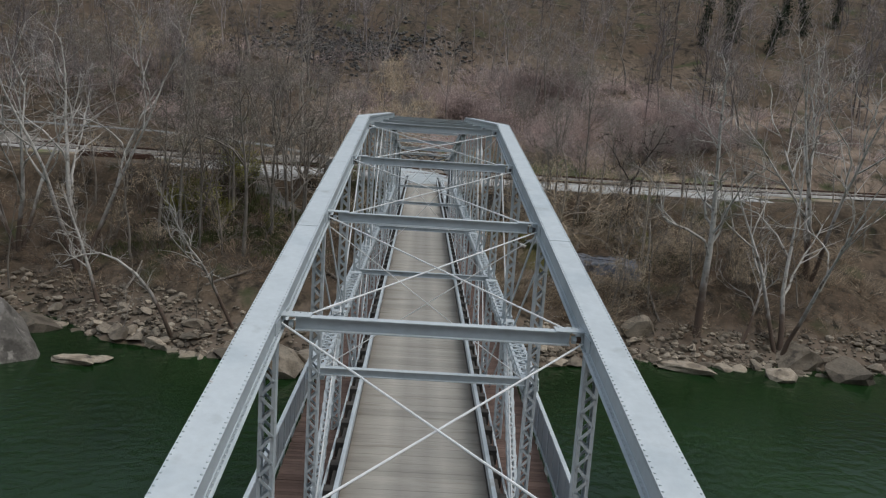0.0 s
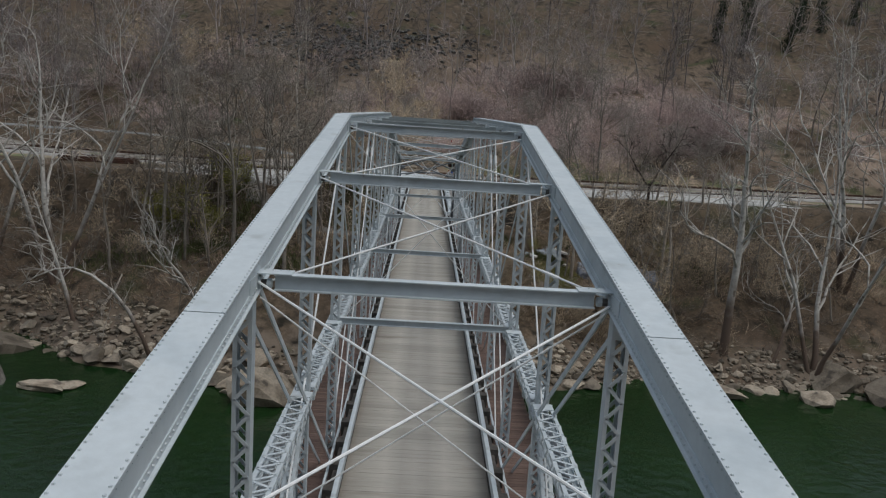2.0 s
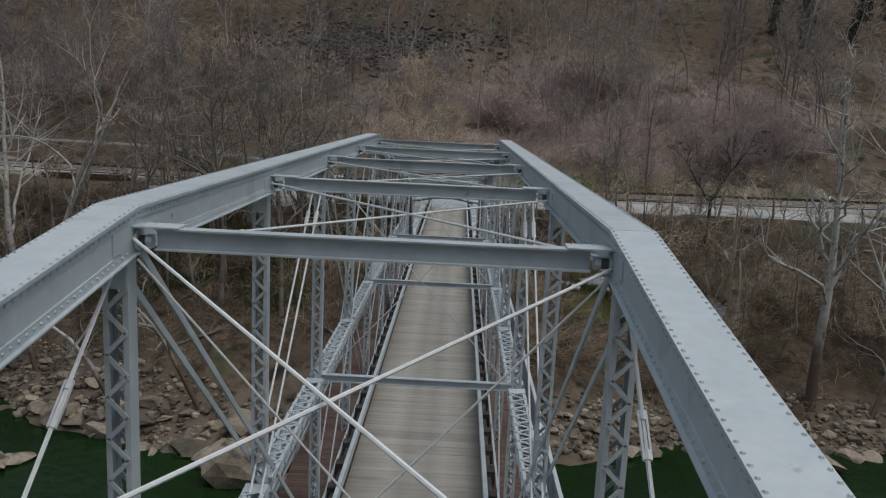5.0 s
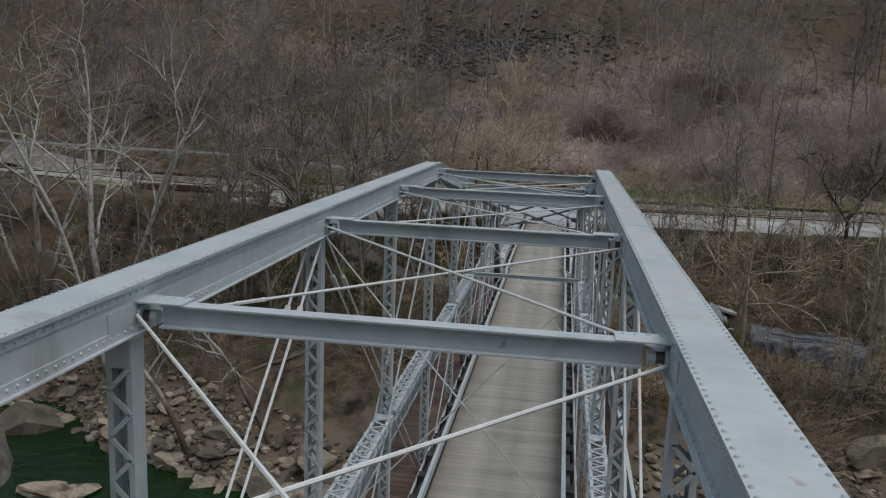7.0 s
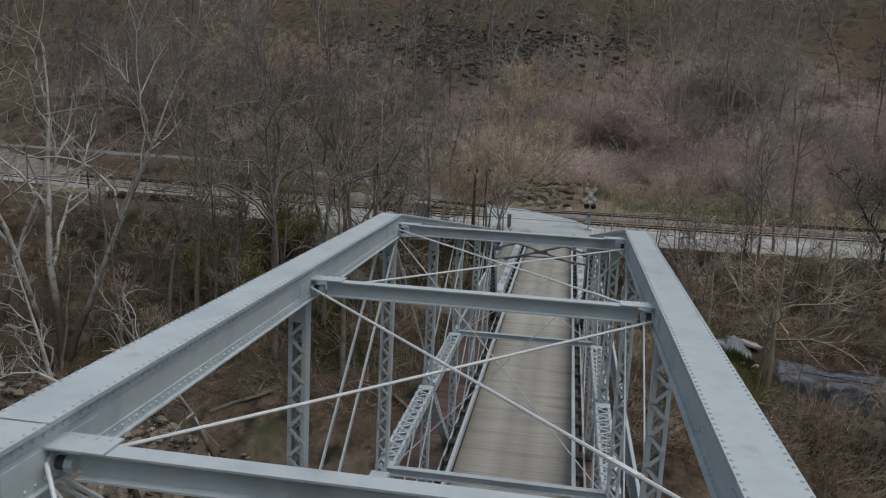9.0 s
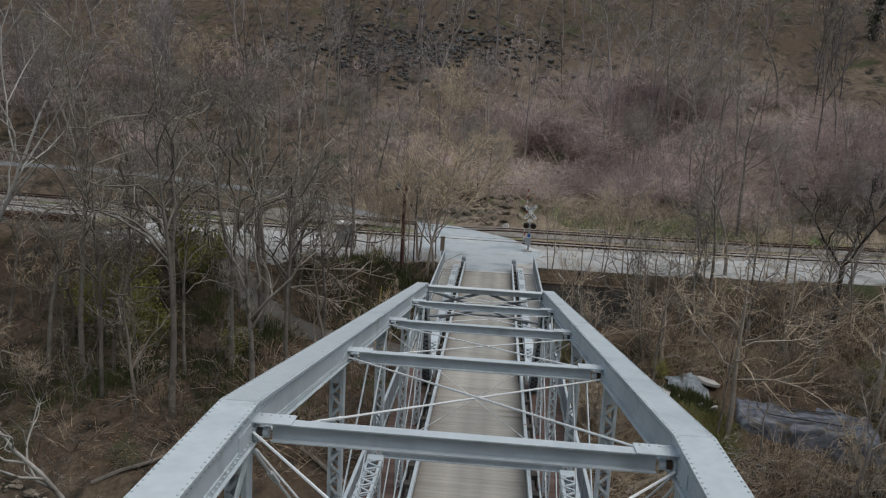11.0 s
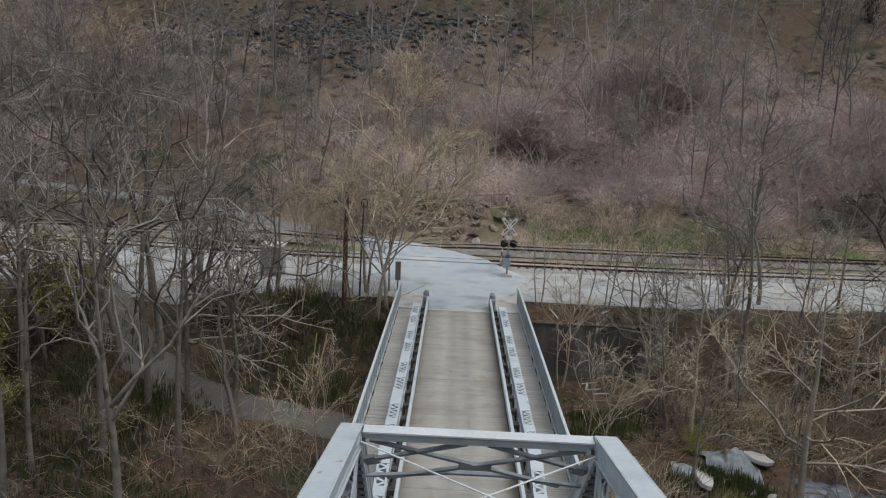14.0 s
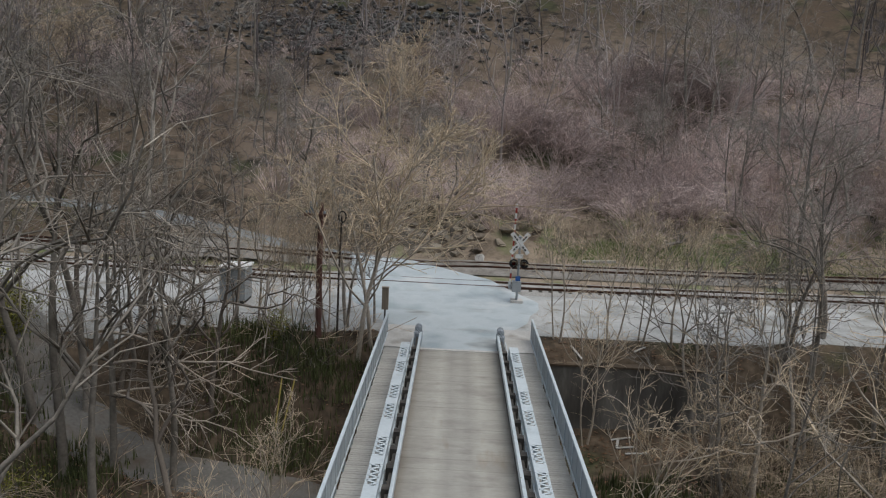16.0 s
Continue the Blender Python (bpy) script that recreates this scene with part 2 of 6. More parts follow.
VERGE = material("tan_dirt_verge", [(0.203, 0.160, 0.119), (0.320, 0.258, 0.195), (0.262, 0.208, 0.156)], 0.4, rough=0.95, bump=0.8, fine=5, detail_mix=0.45, extra=both(patches((0.13, 0.165, 0.065), 0.3, 0.49, 0.64, offset=4), patches((0.13, 0.105, 0.08), 0.7, 0.55, 0.7, offset=9)))
BALLAST = material("track_ballast", [(0.16, 0.145, 0.125), (0.28, 0.262, 0.24)], 1.0, rough=0.95, bump=0.9, fine=12, detail_mix=0.5)
BALLAST_PALE = material("pale_dusty_ballast", [(0.27, 0.262, 0.246), (0.40, 0.392, 0.375)], 1.0, rough=0.95, bump=0.9, fine=12, detail_mix=0.45)
TARP = material("slate_blue_tarp", [(0.070, 0.081, 0.101), (0.181, 0.197, 0.239), (0.116, 0.129, 0.161)], 1.3, rough=0.42, bump=0.8, fine=5, detail_mix=0.5, spec=0.5, stretch=(0.35, 1.6, 1), low=0.4, high=0.6, extra=both(patches((0.075, 0.06, 0.045), 0.9, 0.54, 0.66), patches((0.13, 0.115, 0.085), 1.6, 0.6, 0.68, offset=3)))
RUST = material("rusty_rail", [(0.06, 0.035, 0.027), (0.12, 0.06, 0.04)], 2, rough=0.75, bump=0.1, fine=20, detail_mix=0.3)
TIE = material("creosoted_tie", [(0.03, 0.026, 0.022), (0.06, 0.05, 0.042)], 2, rough=0.95, bump=0.3, fine=14, random_mix=0.3, island=True)
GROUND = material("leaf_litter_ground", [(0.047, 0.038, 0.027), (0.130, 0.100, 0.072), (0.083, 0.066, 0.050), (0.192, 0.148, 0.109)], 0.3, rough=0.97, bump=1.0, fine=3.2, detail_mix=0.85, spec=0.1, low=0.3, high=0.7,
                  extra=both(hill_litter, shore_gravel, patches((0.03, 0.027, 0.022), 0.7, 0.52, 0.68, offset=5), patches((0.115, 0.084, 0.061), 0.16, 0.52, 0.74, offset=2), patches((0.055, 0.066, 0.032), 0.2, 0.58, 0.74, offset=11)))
BARK_PALE = material("pale_sycamore_bark", [(0.40, 0.385, 0.355), (0.60, 0.585, 0.555), (0.50, 0.48, 0.45)], 1.2, rough=0.85, bump=0.3, fine=8, detail_mix=0.35, extra=both(patches((0.18, 0.155, 0.13), 1.5, 0.57, 0.66), brown_foot))
BARK_GREY = material("grey_brown_bark", [(0.212, 0.189, 0.165), (0.348, 0.315, 0.276)], 1.0, rough=0.9, bump=0.5, fine=9, detail_mix=0.4, random_mix=0.3)
BARK_TAN = material("tan_bark", [(0.34, 0.295, 0.245), (0.50, 0.44, 0.37)], 1.0, rough=0.9, bump=0.4, fine=9, detail_mix=0.4, random_mix=0.2)
BARK_ASH = material("smooth_ash_grey_bark", [(0.165, 0.149, 0.129), (0.265, 0.241, 0.210), (0.212, 0.193, 0.168)], 0.9, rough=0.9, bump=0.4, fine=9, detail_mix=0.4, random_mix=0.25, extra=patches((0.12, 0.105, 0.088), 1.3, 0.56, 0.68))
TWIG_ASH = material("ash_grey_twig", [(0.231, 0.203, 0.172), (0.367, 0.329, 0.280)], 0.4, rough=0.9, bump=0, random_mix=0.35, island=True)
BARK_DARK = material("dark_bark", [(0.04, 0.033, 0.028), (0.07, 0.058, 0.05)], 1.0, rough=0.9, bump=0.5, fine=9, detail_mix=0.4)
TWIG = material("grey_twig", [(0.288, 0.263, 0.239), (0.423, 0.389, 0.356)], 0.4, rough=0.9, bump=0, random_mix=0.35, island=True)
TWIG_GREY = material("dull_grey_twig", [(0.178, 0.166, 0.153), (0.289, 0.268, 0.246)], 0.4, rough=0.9, bump=0, random_mix=0.4, island=True)
TWIG_PALE = material("pale_twig", [(0.44, 0.42, 0.39), (0.58, 0.56, 0.53)], 0.4, rough=0.9, bump=0, random_mix=0.2, island=True)
TWIG_TAN = material("tan_twig", [(0.53, 0.43, 0.31), (0.71, 0.59, 0.44)], 0.4, rough=0.9, bump=0, random_mix=0.25, island=True)
WOODS = material("far_woods_bark", [(0.130, 0.115, 0.115), (0.295, 0.262, 0.257), (0.433, 0.384, 0.368)], 0.035, low=0.38, high=0.62, rough=0.95, bump=0, random_mix=0.45, island=True)
BRUSH = material("pinkish_brush_twig", [(0.285, 0.230, 0.219), (0.526, 0.431, 0.412), (0.759, 0.629, 0.599)], 0.09, low=0.38, high=0.62, rough=0.95, bump=0, random_mix=0.3, island=True)
TANGLE = material("grey_brown_tangle", [(0.12, 0.102, 0.088), (0.27, 0.235, 0.2)], 0.3, rough=0.95, bump=0, random_mix=0.4, island=True)
BRAMBLE = material("tan_bramble_stem", [(0.320, 0.255, 0.185), (0.563, 0.464, 0.347)], 0.2, rough=0.95, bump=0, random_mix=0.4, island=True)
BUD = material("yellow_green_bud", [(0.156, 0.163, 0.040), (0.325, 0.312, 0.081)], 0.5, rough=0.9, bump=0, random_mix=0.35, island=True)
LEAF_GREEN = material("evergreen_needle", [(0.016, 0.03, 0.016), (0.035, 0.055, 0.028)], 0.4, rough=0.9, bump=0, random_mix=0.35, island=True)
GRASS = material("spring_grass", [(0.10, 0.14, 0.045), (0.19, 0.225, 0.085)], 0.5, rough=0.95, bump=0, random_mix=0.35, island=True)
WHITE = material("white_sign_paint", [(0.70, 0.70, 0.69), (0.78, 0.78, 0.77)], 2, rough=0.5, bump=0.02, detail_mix=0.08)
RED = material("red_sign_paint", [(0.30, 0.03, 0.025), (0.38, 0.045, 0.035)], 2, rough=0.5, bump=0.02, detail_mix=0.1)
BLACK = material("black_paint", [(0.012, 0.012, 0.013), (0.025, 0.025, 0.026)], 2, rough=0.45, bump=0.02, detail_mix=0.1)
SILVER = material("aluminium_paint", [(0.285, 0.312, 0.328), (0.352, 0.374, 0.392)], 1.3, rough=0.45, metal=0.2, bump=0.04, detail_mix=0.12)
BLUE = material("blue_sign_paint", [(0.03, 0.10, 0.32), (0.04, 0.13, 0.38)], 2, rough=0.5, bump=0.02, detail_mix=0.1)
YELLOW = material("yellow_guard_plastic", [(0.42, 0.34, 0.09), (0.5, 0.41, 0.13)], 2, rough=0.6, bump=0.02, detail_mix=0.15)
POLE = material("brown_utility_pole", [(0.10, 0.05, 0.042), (0.16, 0.085, 0.07)], 1.2, rough=0.9, bump=0.3, fine=12, stretch=(1, 1, 0.2))
SHED = material("brown_shed_boards", [(0.2, 0.165, 0.13), (0.3, 0.255, 0.21)], 0.8, rough=0.9, bump=0.3, fine=10, stretch=(3, 3, 0.3))
LENS = material("dark_red_lens", [(0.08, 0.01, 0.01), (0.11, 0.014, 0.014)], 2, rough=0.2, bump=0)
WIRE = material("wire", [(0.03, 0.03, 0.03), (0.05, 0.05, 0.05)], 2, rough=0.6, bump=0)

WATER = bpy.data.materials.new("green_river_water")
WATER.use_nodes = True
wt = WATER.node_tree
wb = wt.nodes["Principled BSDF"]
wb.inputs["Roughness"].default_value = 0.12
wb.inputs["IOR"].default_value = 1.33
wb.inputs["Specular IOR Level"].default_value = 0.35
wp = wt.nodes.new("ShaderNodeNewGeometry")
w1 = wt.nodes.new("ShaderNodeTexNoise")
w1.inputs["Scale"].default_value = 0.05
w1.inputs["Detail"].default_value = 4
wr = wt.nodes.new("ShaderNodeValToRGB")
wr.color_ramp.elements[0].position, wr.color_ramp.elements[0].color = 0.35, (0.006, 0.0215, 0.0065, 1)
wr.color_ramp.elements[1].position, wr.color_ramp.elements[1].color = 0.7, (0.0125, 0.038, 0.0105, 1)
w2 = wt.nodes.new("ShaderNodeTexNoise")
w2.inputs["Scale"].default_value = 0.9
w2.inputs["Detail"].default_value = 6
wbump = wt.nodes.new("ShaderNodeBump")
wbump.inputs["Strength"].default_value = 0.35
wbump.inputs["Distance"].default_value = 0.25
wt.links.new(wp.outputs["Position"], w1.inputs["Vector"])
wt.links.new(wp.outputs["Position"], w2.inputs["Vector"])
wt.links.new(w1.outputs["Fac"], wr.inputs[0])
wt.links.new(wr.outputs[0], wb.inputs["Base Color"])
wt.links.new(w2.outputs["Fac"], wbump.inputs["Height"])
wt.links.new(wbump.outputs[0], wb.inputs["Normal"])


# ---- shapes ----
class Shape:
    """Points and faces of one mesh, put together from bars, boxes, rods and tubes."""

    def __init__(self):
        self.v, self.f = [], []

    def bar(self, a, b, w, h, up=(0, 0, 1)):
        """A bar from a to b, w wide across and h high along up."""
        a, b = Vector(a), Vector(b)
        d = (b - a).normalized()
        s = d.cross(Vector(up))
        if s.length < 1e-4:
            s = d.cross(Vector((1, 0, 0)))
        s.normalize()
        u = s.cross(d)
        k = len(self.v)
        for p in (a, b):
            for i, j in ((-1, -1), (1, -1), (1, 1), (-1, 1)):
                self.v.append(tuple(p + s * (i * w / 2) + u * (j * h / 2)))
        for q in ((0, 1, 2, 3), (7, 6, 5, 4), (4, 5, 1, 0), (5, 6, 2, 1), (6, 7, 3, 2), (7, 4, 0, 3)):
            self.f.append(tuple(k + i for i in q))
        return self

    def box(self, x0, x1, y0, y1, z0, z1):
        k = len(self.v)
        for z in (z0, z1):
            self.v += [(x0, y0, z), (x1, y0, z), (x1, y1, z), (x0, y1, z)]
        for q in ((3, 2, 1, 0), (4, 5, 6, 7), (0, 1, 5, 4), (1, 2, 6, 5), (2, 3, 7, 6), (3, 0, 4, 7)):
            self.f.append(tuple(k + i for i in q))
        return self

    def tube(self, pts, radii, n=6, cap=True):
        pts = [Vector(p) for p in pts]
        k = len(self.v)
        for i, p in enumerate(pts):
            d = (pts[min(i + 1, len(pts) - 1)] - pts[max(i - 1, 0)]).normalized()
            s = d.cross(Vector((0, 0, 1)) if abs(d.z) < 0.9 else Vector((1, 0, 0))).normalized()
            u = s.cross(d)
            for j in range(n):
                c, e = math.cos(2 * math.pi * j / n), math.sin(2 * math.pi * j / n)
                self.v.append(tuple(p + (s * c + u * e) * radii[i]))
        for i in range(len(pts) - 1):
            for j in range(n):
                self.f.append((k + i * n + j, k + i * n + (j + 1) % n, k + (i + 1) * n + (j + 1) % n, k + (i + 1) * n + j))
        if cap:
            self.f.append(tuple(k + j for j in reversed(range(n))))
            self.f.append(tuple(k + (len(pts) - 1) * n + j for j in range(n)))
        return self

    def prism(self, outline, a, b, up=(0, 0, 1)):
        """An outline of (across, up) pairs drawn out from a to b."""
        a, b = Vector(a), Vector(b)
        d = (b - a).normalized()
        s = d.cross(Vector(up)).normalized()
        u = s.cross(d)
        k, n = len(self.v), len(outline)
        for p in (a, b):
            self.v += [tuple(p + s * i + u * j) for i, j in outline]
        self.f += [(k + i, k + (i + 1) % n, k + n + (i + 1) % n, k + n + i) for i in range(n)]
        self.f += [tuple(k + i for i in reversed(range(n))), tuple(k + n + i for i in range(n))]
        return self

    def rod(self, a, b, r, n=6):
        return self.tube([a, b], [r, r], n)

    def lacing(self, a, b, side, pitch, w=0.05, t=0.012, half=0.1):
        """Flat bars in zigzag between two lines that lie half to either side of a-b."""
        a, b, side = Vector(a), Vector(b), Vector(side).normalized()
        d = b - a
        n = max(2, round(d.length / pitch))
        up = side.cross(d).normalized()
        for i in range(n):
            s = 1 if i % 2 else -1
            self.bar(a + d * (i / n) + side * s * half, a + d * ((i + 1) / n) - side * s * half, w, t, up)
        return self

    def dome(self, p, r, h, up=(0, 0, 1)):
        """A rivet's head."""
        p, up = Vector(p), Vector(up).normalized()
        s = up.cross(Vector((0, 1, 0.01))).normalized()
        o = up.cross(s)
        k = len(self.v)
        for q, z in ((r, 0), (r * 0.6, h)):
            for j in range(5):
                a = 2 * math.pi * j / 5
                self.v.append(tuple(p + (s * math.cos(a) + o * math.sin(a)) * q + up * z))
        for j in range(5):
            self.f.append((k + j, k + (j + 1) % 5, k + 5 + (j + 1) % 5, k + 5 + j))
        self.f.append(tuple(k + 5 + j for j in range(5)))
        return self

    def mesh(self, name, mat, smooth=False):
        me = bpy.data.meshes.new(name)
        me.from_pydata(self.v, [], self.f)
        me.materials.append(mat)
        if smooth:
            me.shade_smooth()
        return me


def part(name, shape, mat, parent=None, label="", smooth=False, kind=""):
    """One mesh object, under a thing or a part."""
    ob = new(name, shape.mesh(name, mat, smooth) if isinstance(shape, Shape) else shape)
    if parent:
        ob.parent = parent
    return tagged(ob, label, "", "", kind)


def thing(name, label, category, at=(0, 0, 0), group="", kind=""):
    ob = new(name)
    ob.empty_display_size = 0.2
    ob.location = at
    return tagged(ob, label, category, group, kind)


def mesh_of(name, v, f, mat, smooth=False):
    """A mesh from arrays of points and of faces that all have as many corners."""
    me = bpy.data.meshes.new(name)
    v, f = np.asarray(v, np.float32), np.asarray(f, np.int32)
    me.vertices.add(len(v))
    me.vertices.foreach_set("co", v.ravel())
    me.loops.add(f.size)
    me.loops.foreach_set("vertex_index", f.ravel())
    me.polygons.add(len(f))
    me.polygons.foreach_set("loop_start", np.arange(len(f), dtype=np.int32) * f.shape[1])
    me.update(calc_edges=True)
    me.materials.append(mat)
    if smooth:
        me.shade_smooth()
    return me


# ---- the ground ----
def steps(t, xs, ys):
    if t <= xs[0]:
        return ys[0]
    for i in range(1, len(xs)):
        if t <= xs[i]:
            return ys[i - 1] + (ys[i] - ys[i - 1]) * (t - xs[i - 1]) / (xs[i] - xs[i - 1])
    return ys[-1]


WATER_Z = -15.5
BANK_U = (0, 3, 9, 16, 21, 23.8, 25, 36, 42, 55, 62, 76, 90, 190, 420)
BANK_Z = (-15.6, -13.6, -9.6, -6.2, -4.8, -0.9, -0.1, 0.0, 0.6, 5.2, 8.8, 14.6, 21.5, 70, 185)
NEAR_U = (0, 6, 16, 24, 30, 45, 80, 300)
NEAR_Z = (-17.5, -14, -7, -1.2, -0.6, 0.0, 24, 190)
DIRT_ROAD = [(-26.5, 109), (-23.9, 105.6), (-21.2, 102.6), (-18.8, 100.5), (-15.8, 99.1), (-12.6, 98.2), (-8.6, 97.3), (-3, 95.8), (2.5, 95.2)]
HILL_ROAD = [(-1.5, 115), (-3.5, 119), (-7.5, 121.6), (-12.8, 123.4), (-23.8, 127.2), (-42.7, 130.0), (-62, 130.5), (-90, 131)]


EDGE_X = (-30, -20, -8, -4, 4, 14, 18, 30)      # brink of the gravel lot
EDGE_Y = (104.5, 103.0, 103.5, 104.7, 105.0, 104.9, 106.4, 107.0)
SHORE_X = (-75, -50, -40, -34, -27, -20, -13, -6, 3, 10, 23, 33, 45, 60, 80)
SHORE_Y = (80, 84, 85, 81.2, 78.2, 75.2, 72.4, 72.2, 74.5, 77.6, 81.8, 80.8, 80.6, 83.5, 88)


def shore_y(x):
    return steps(x, SHORE_X, SHORE_Y) + 0.7 * noise.noise((x * 0.35, 3.3, 0))


def base_ground(x, y):
    shore = shore_y(x)
    if y > 40:
        edge = steps(x, EDGE_X, EDGE_Y)
        if y < edge:
            u = (y - shore) / (edge - shore) * 25
        else:
            u = 25 + max(0, y - 106)
        return steps(u, BANK_U, BANK_Z) if u > 0 else max(-17.5, -15.6 + u * 0.35)
    return steps(-2 - y, NEAR_U, NEAR_Z)


def road_near(x, y, line):
    """How far a place is from a line, and the point of the line nearest to it."""
    best, at = 1e9, None
    for (ax, ay), (bx, by) in zip(line, line[1:]):
        dx, dy = bx - ax, by - ay
        t = max(0, min(1, ((x - ax) * dx + (y - ay) * dy) / (dx * dx + dy * dy)))
        px, py = ax + t * dx, ay + t * dy
        d = math.hypot(x - px, y - py)
        if d < best:
            best, at = d, (px, py)
    return best, at


def ground(x, y):
    z = base_ground(x, y)
    lump = noise.noise((x * 0.06, y * 0.06, 0)) * 1.6 + noise.noise((x * 0.25, y * 0.25, 4)) * 0.5 + noise.noise((x * 0.9, y * 0.9, 9)) * 0.16
    calm = 1.0
    if -95 < x < 95 and 102.5 < y < 126:
        calm = 0.0 if 104 <= y <= 124 else min((104 - y) / 1.5 if y < 104 else (y - 124) / 2, 1)
    if y < 0:
        calm = min(1, max(0, (-y - 40) / 10))
    if abs(x) < 3.4 and y > 98:
        calm = min(calm, 0.1) if y < 107 else calm
    bench = 123.6 + 0.0011 * x * x           # the railway runs on a level bench
    if 112 < y < bench + 5 and abs(x) < 100:
        k = max(0, min(1, (y - bench) / 5))
        z = min(z, 0.45) * (1 - k) + z * k
        calm = min(calm, k)
    for line, half in ((DIRT_ROAD, 1.7), (HILL_ROAD, 2.2)):
        if abs(y - 112) < 24:
            d, at = road_near(x, y, line)
            if d < half + 2.5:
                k = max(0, min(1, (d - half) / 2.5))
                z = base_ground(*at) * (1 - k) + z * k
                calm = min(calm, k)
    if 3.4 < x < 12.7 and 98 < y < 103.3:
        z = min(z, -3.9 - 0.25 * (103 - y))
        calm *= 0.4
    elif 3.4 < x < 12.7 and 103.3 <= y < 105:
        z = -0.1 - 0.75 * (105 - y) / 1.6
    if y > 128:
        lump *= 1.4
    return z + lump * calm


def spread(stops):
    out = []
    for a, b, d in stops:
        n = max(1, round((b - a) / d))
        out += [a + (b - a) * i / n for i in range(n)]
    return out + [stops[-1][1]]


def sheet(name, xs, ys, height, mat, smooth=True):
    v = [(x, y, height(x, y)) for y in ys for x in xs]
    n = len(xs)
    f = [(j * n + i, j * n + i + 1, (j + 1) * n + i + 1, (j + 1) * n + i) for j in range(len(ys) - 1) for i in range(n - 1)]
    return mesh_of(name, v, f, mat, smooth)


xs = spread([(-700, -220, 40), (-220, -100, 12), (-100, -50, 3), (-50, 50, 1.0), (50, 100, 3), (100, 220, 12), (220, 700, 40)])
ys = spread([(-320, -60, 26), (-60, 60, 6), (60, 76, 2), (76, 102, 1.0), (102, 106, 0.5), (106, 135, 1.0), (135, 200, 3), (200, 300, 10), (300, 620, 40)])
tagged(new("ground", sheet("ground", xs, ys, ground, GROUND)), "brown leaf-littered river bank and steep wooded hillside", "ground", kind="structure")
tagged(new("water", sheet("water", spread([(-700, 700, 100)]), spread([(-30, 110, 20)]), lambda x, y: WATER_Z, WATER)), "dark green slow river with faint ripples", "water", kind="structure")


def strip(name, line, half, mat, lift, label, category, widths=None):
    """A road laid on the ground along a line."""
    pts = []
    for (ax, ay), (bx, by) in zip(line, line[1:]):
        n = max(1, round(math.hypot(bx - ax, by - ay) / 0.8))
        pts += [(ax + (bx - ax) * i / n, ay + (by - ay) * i / n) for i in range(n)]
    pts.append(line[-1])
    v, f, cols = [], [], 11
    for i, (x, y) in enumerate(pts):
        a, b = pts[max(0, i - 2)], pts[min(len(pts) - 1, i + 2)]
        dx, dy = b[0] - a[0], b[1] - a[1]
        d = math.hypot(dx, dy)
        w = half * (1 + 0.12 * noise.noise((x * 0.4, y * 0.4, 2)))
        for j in range(cols):
            s = (j / (cols - 1) * 2 - 1) * 1.2 * w * (1 + 0.2 * noise.noise((x * 0.9, y * 0.9, j)))
            px, py = x + dy / d * s, y - dx / d * s
            v.append((px, py, ground(px, py) + lift + (0.03, -0.02, -0.3)[max(0, abs(j - cols // 2) - cols // 2 + 2)]))
    for i in range(len(pts) - 1):
        for j in range(cols - 1):
            f.append((i * cols + j, i * cols + j + 1, (i + 1) * cols + j + 1, (i + 1) * cols + j))
    return tagged(new(name, mesh_of(name, v, f, mat, True)), label, category, kind="structure")


strip("road", DIRT_ROAD, 1.6, DIRT, 0.05, "grey dirt track winding down under the bridge", "road")
strip("road", HILL_ROAD, 1.45, ROAD_GREY, 0.09, "narrow blue-grey asphalt road climbing beside the tracks", "road")

# ---- the shelf beside the tracks ----
def gravel_edge(x, y):
    near = steps(x, EDGE_X, EDGE_Y) + 0.1 + 0.4 * noise.noise((x * 0.3, 1, 0))
    return near


def gravel_height(x, y):
    inside = y > gravel_edge(x, y) and y < 115.2 + 0.4 * noise.noise((x * 0.4, 7, 0)) and -33 + 2 * noise.noise((y * 0.3, 2, 0)) < x < 48
    return ground(x, y) + (0.035 if inside else -0.3)


tagged(new("pavement", sheet("pavement", spread([(-36, 50, 0.7)]), spread([(102.5, 115.9, 0.4)]), gravel_height, GRAVEL)), "pale gravel lot along the railway", "gravel lot", kind="structure")


def apron():
    """Asphalt from the end of the deck over the crossing, with edges that follow its outline."""
    v, f, cols = [], [], 20
    rows = spread([(101.7, 122.2, 0.35)])
    for y in rows:
        half = steps(y, (101.6, 104.5, 107.5, 112, 117, 119, 121, 122.2), (2.3, 2.6, 4.6, 6.3, 4.6, 3.6, 2.6, 1.7))
        mid = steps(y, (101.6, 112, 117, 122.2), (0.05, -1.0, -2.4, -6.4))
        rail = steps(y, (113.5, 115.0, 121.0, 122.2), (0, 0.235, 0.235, 0.06))
        for j in range(cols + 1):
            s = 2 * j / cols - 1
            x = mid + s * half + 0.35 * s * noise.noise((y * 0.6, 5 * s, 3))
            top = ground(x, y) + 0.075
            if y < 107:
                top = max(-0.06, top)
            v.append((x, y, top + rail - (0.3 if abs(s) == 1 else 0)))
    for i in range(len(rows) - 1):
        for j in range(cols):
            k = i * (cols + 1) + j
            f.append((k, k + 1, k + cols + 2, k + cols + 1))
    return mesh_of("road", v, f, ASPHALT, True)


tagged(new("road", apron()), "pale worn asphalt apron at the level crossing", "road", kind="structure")


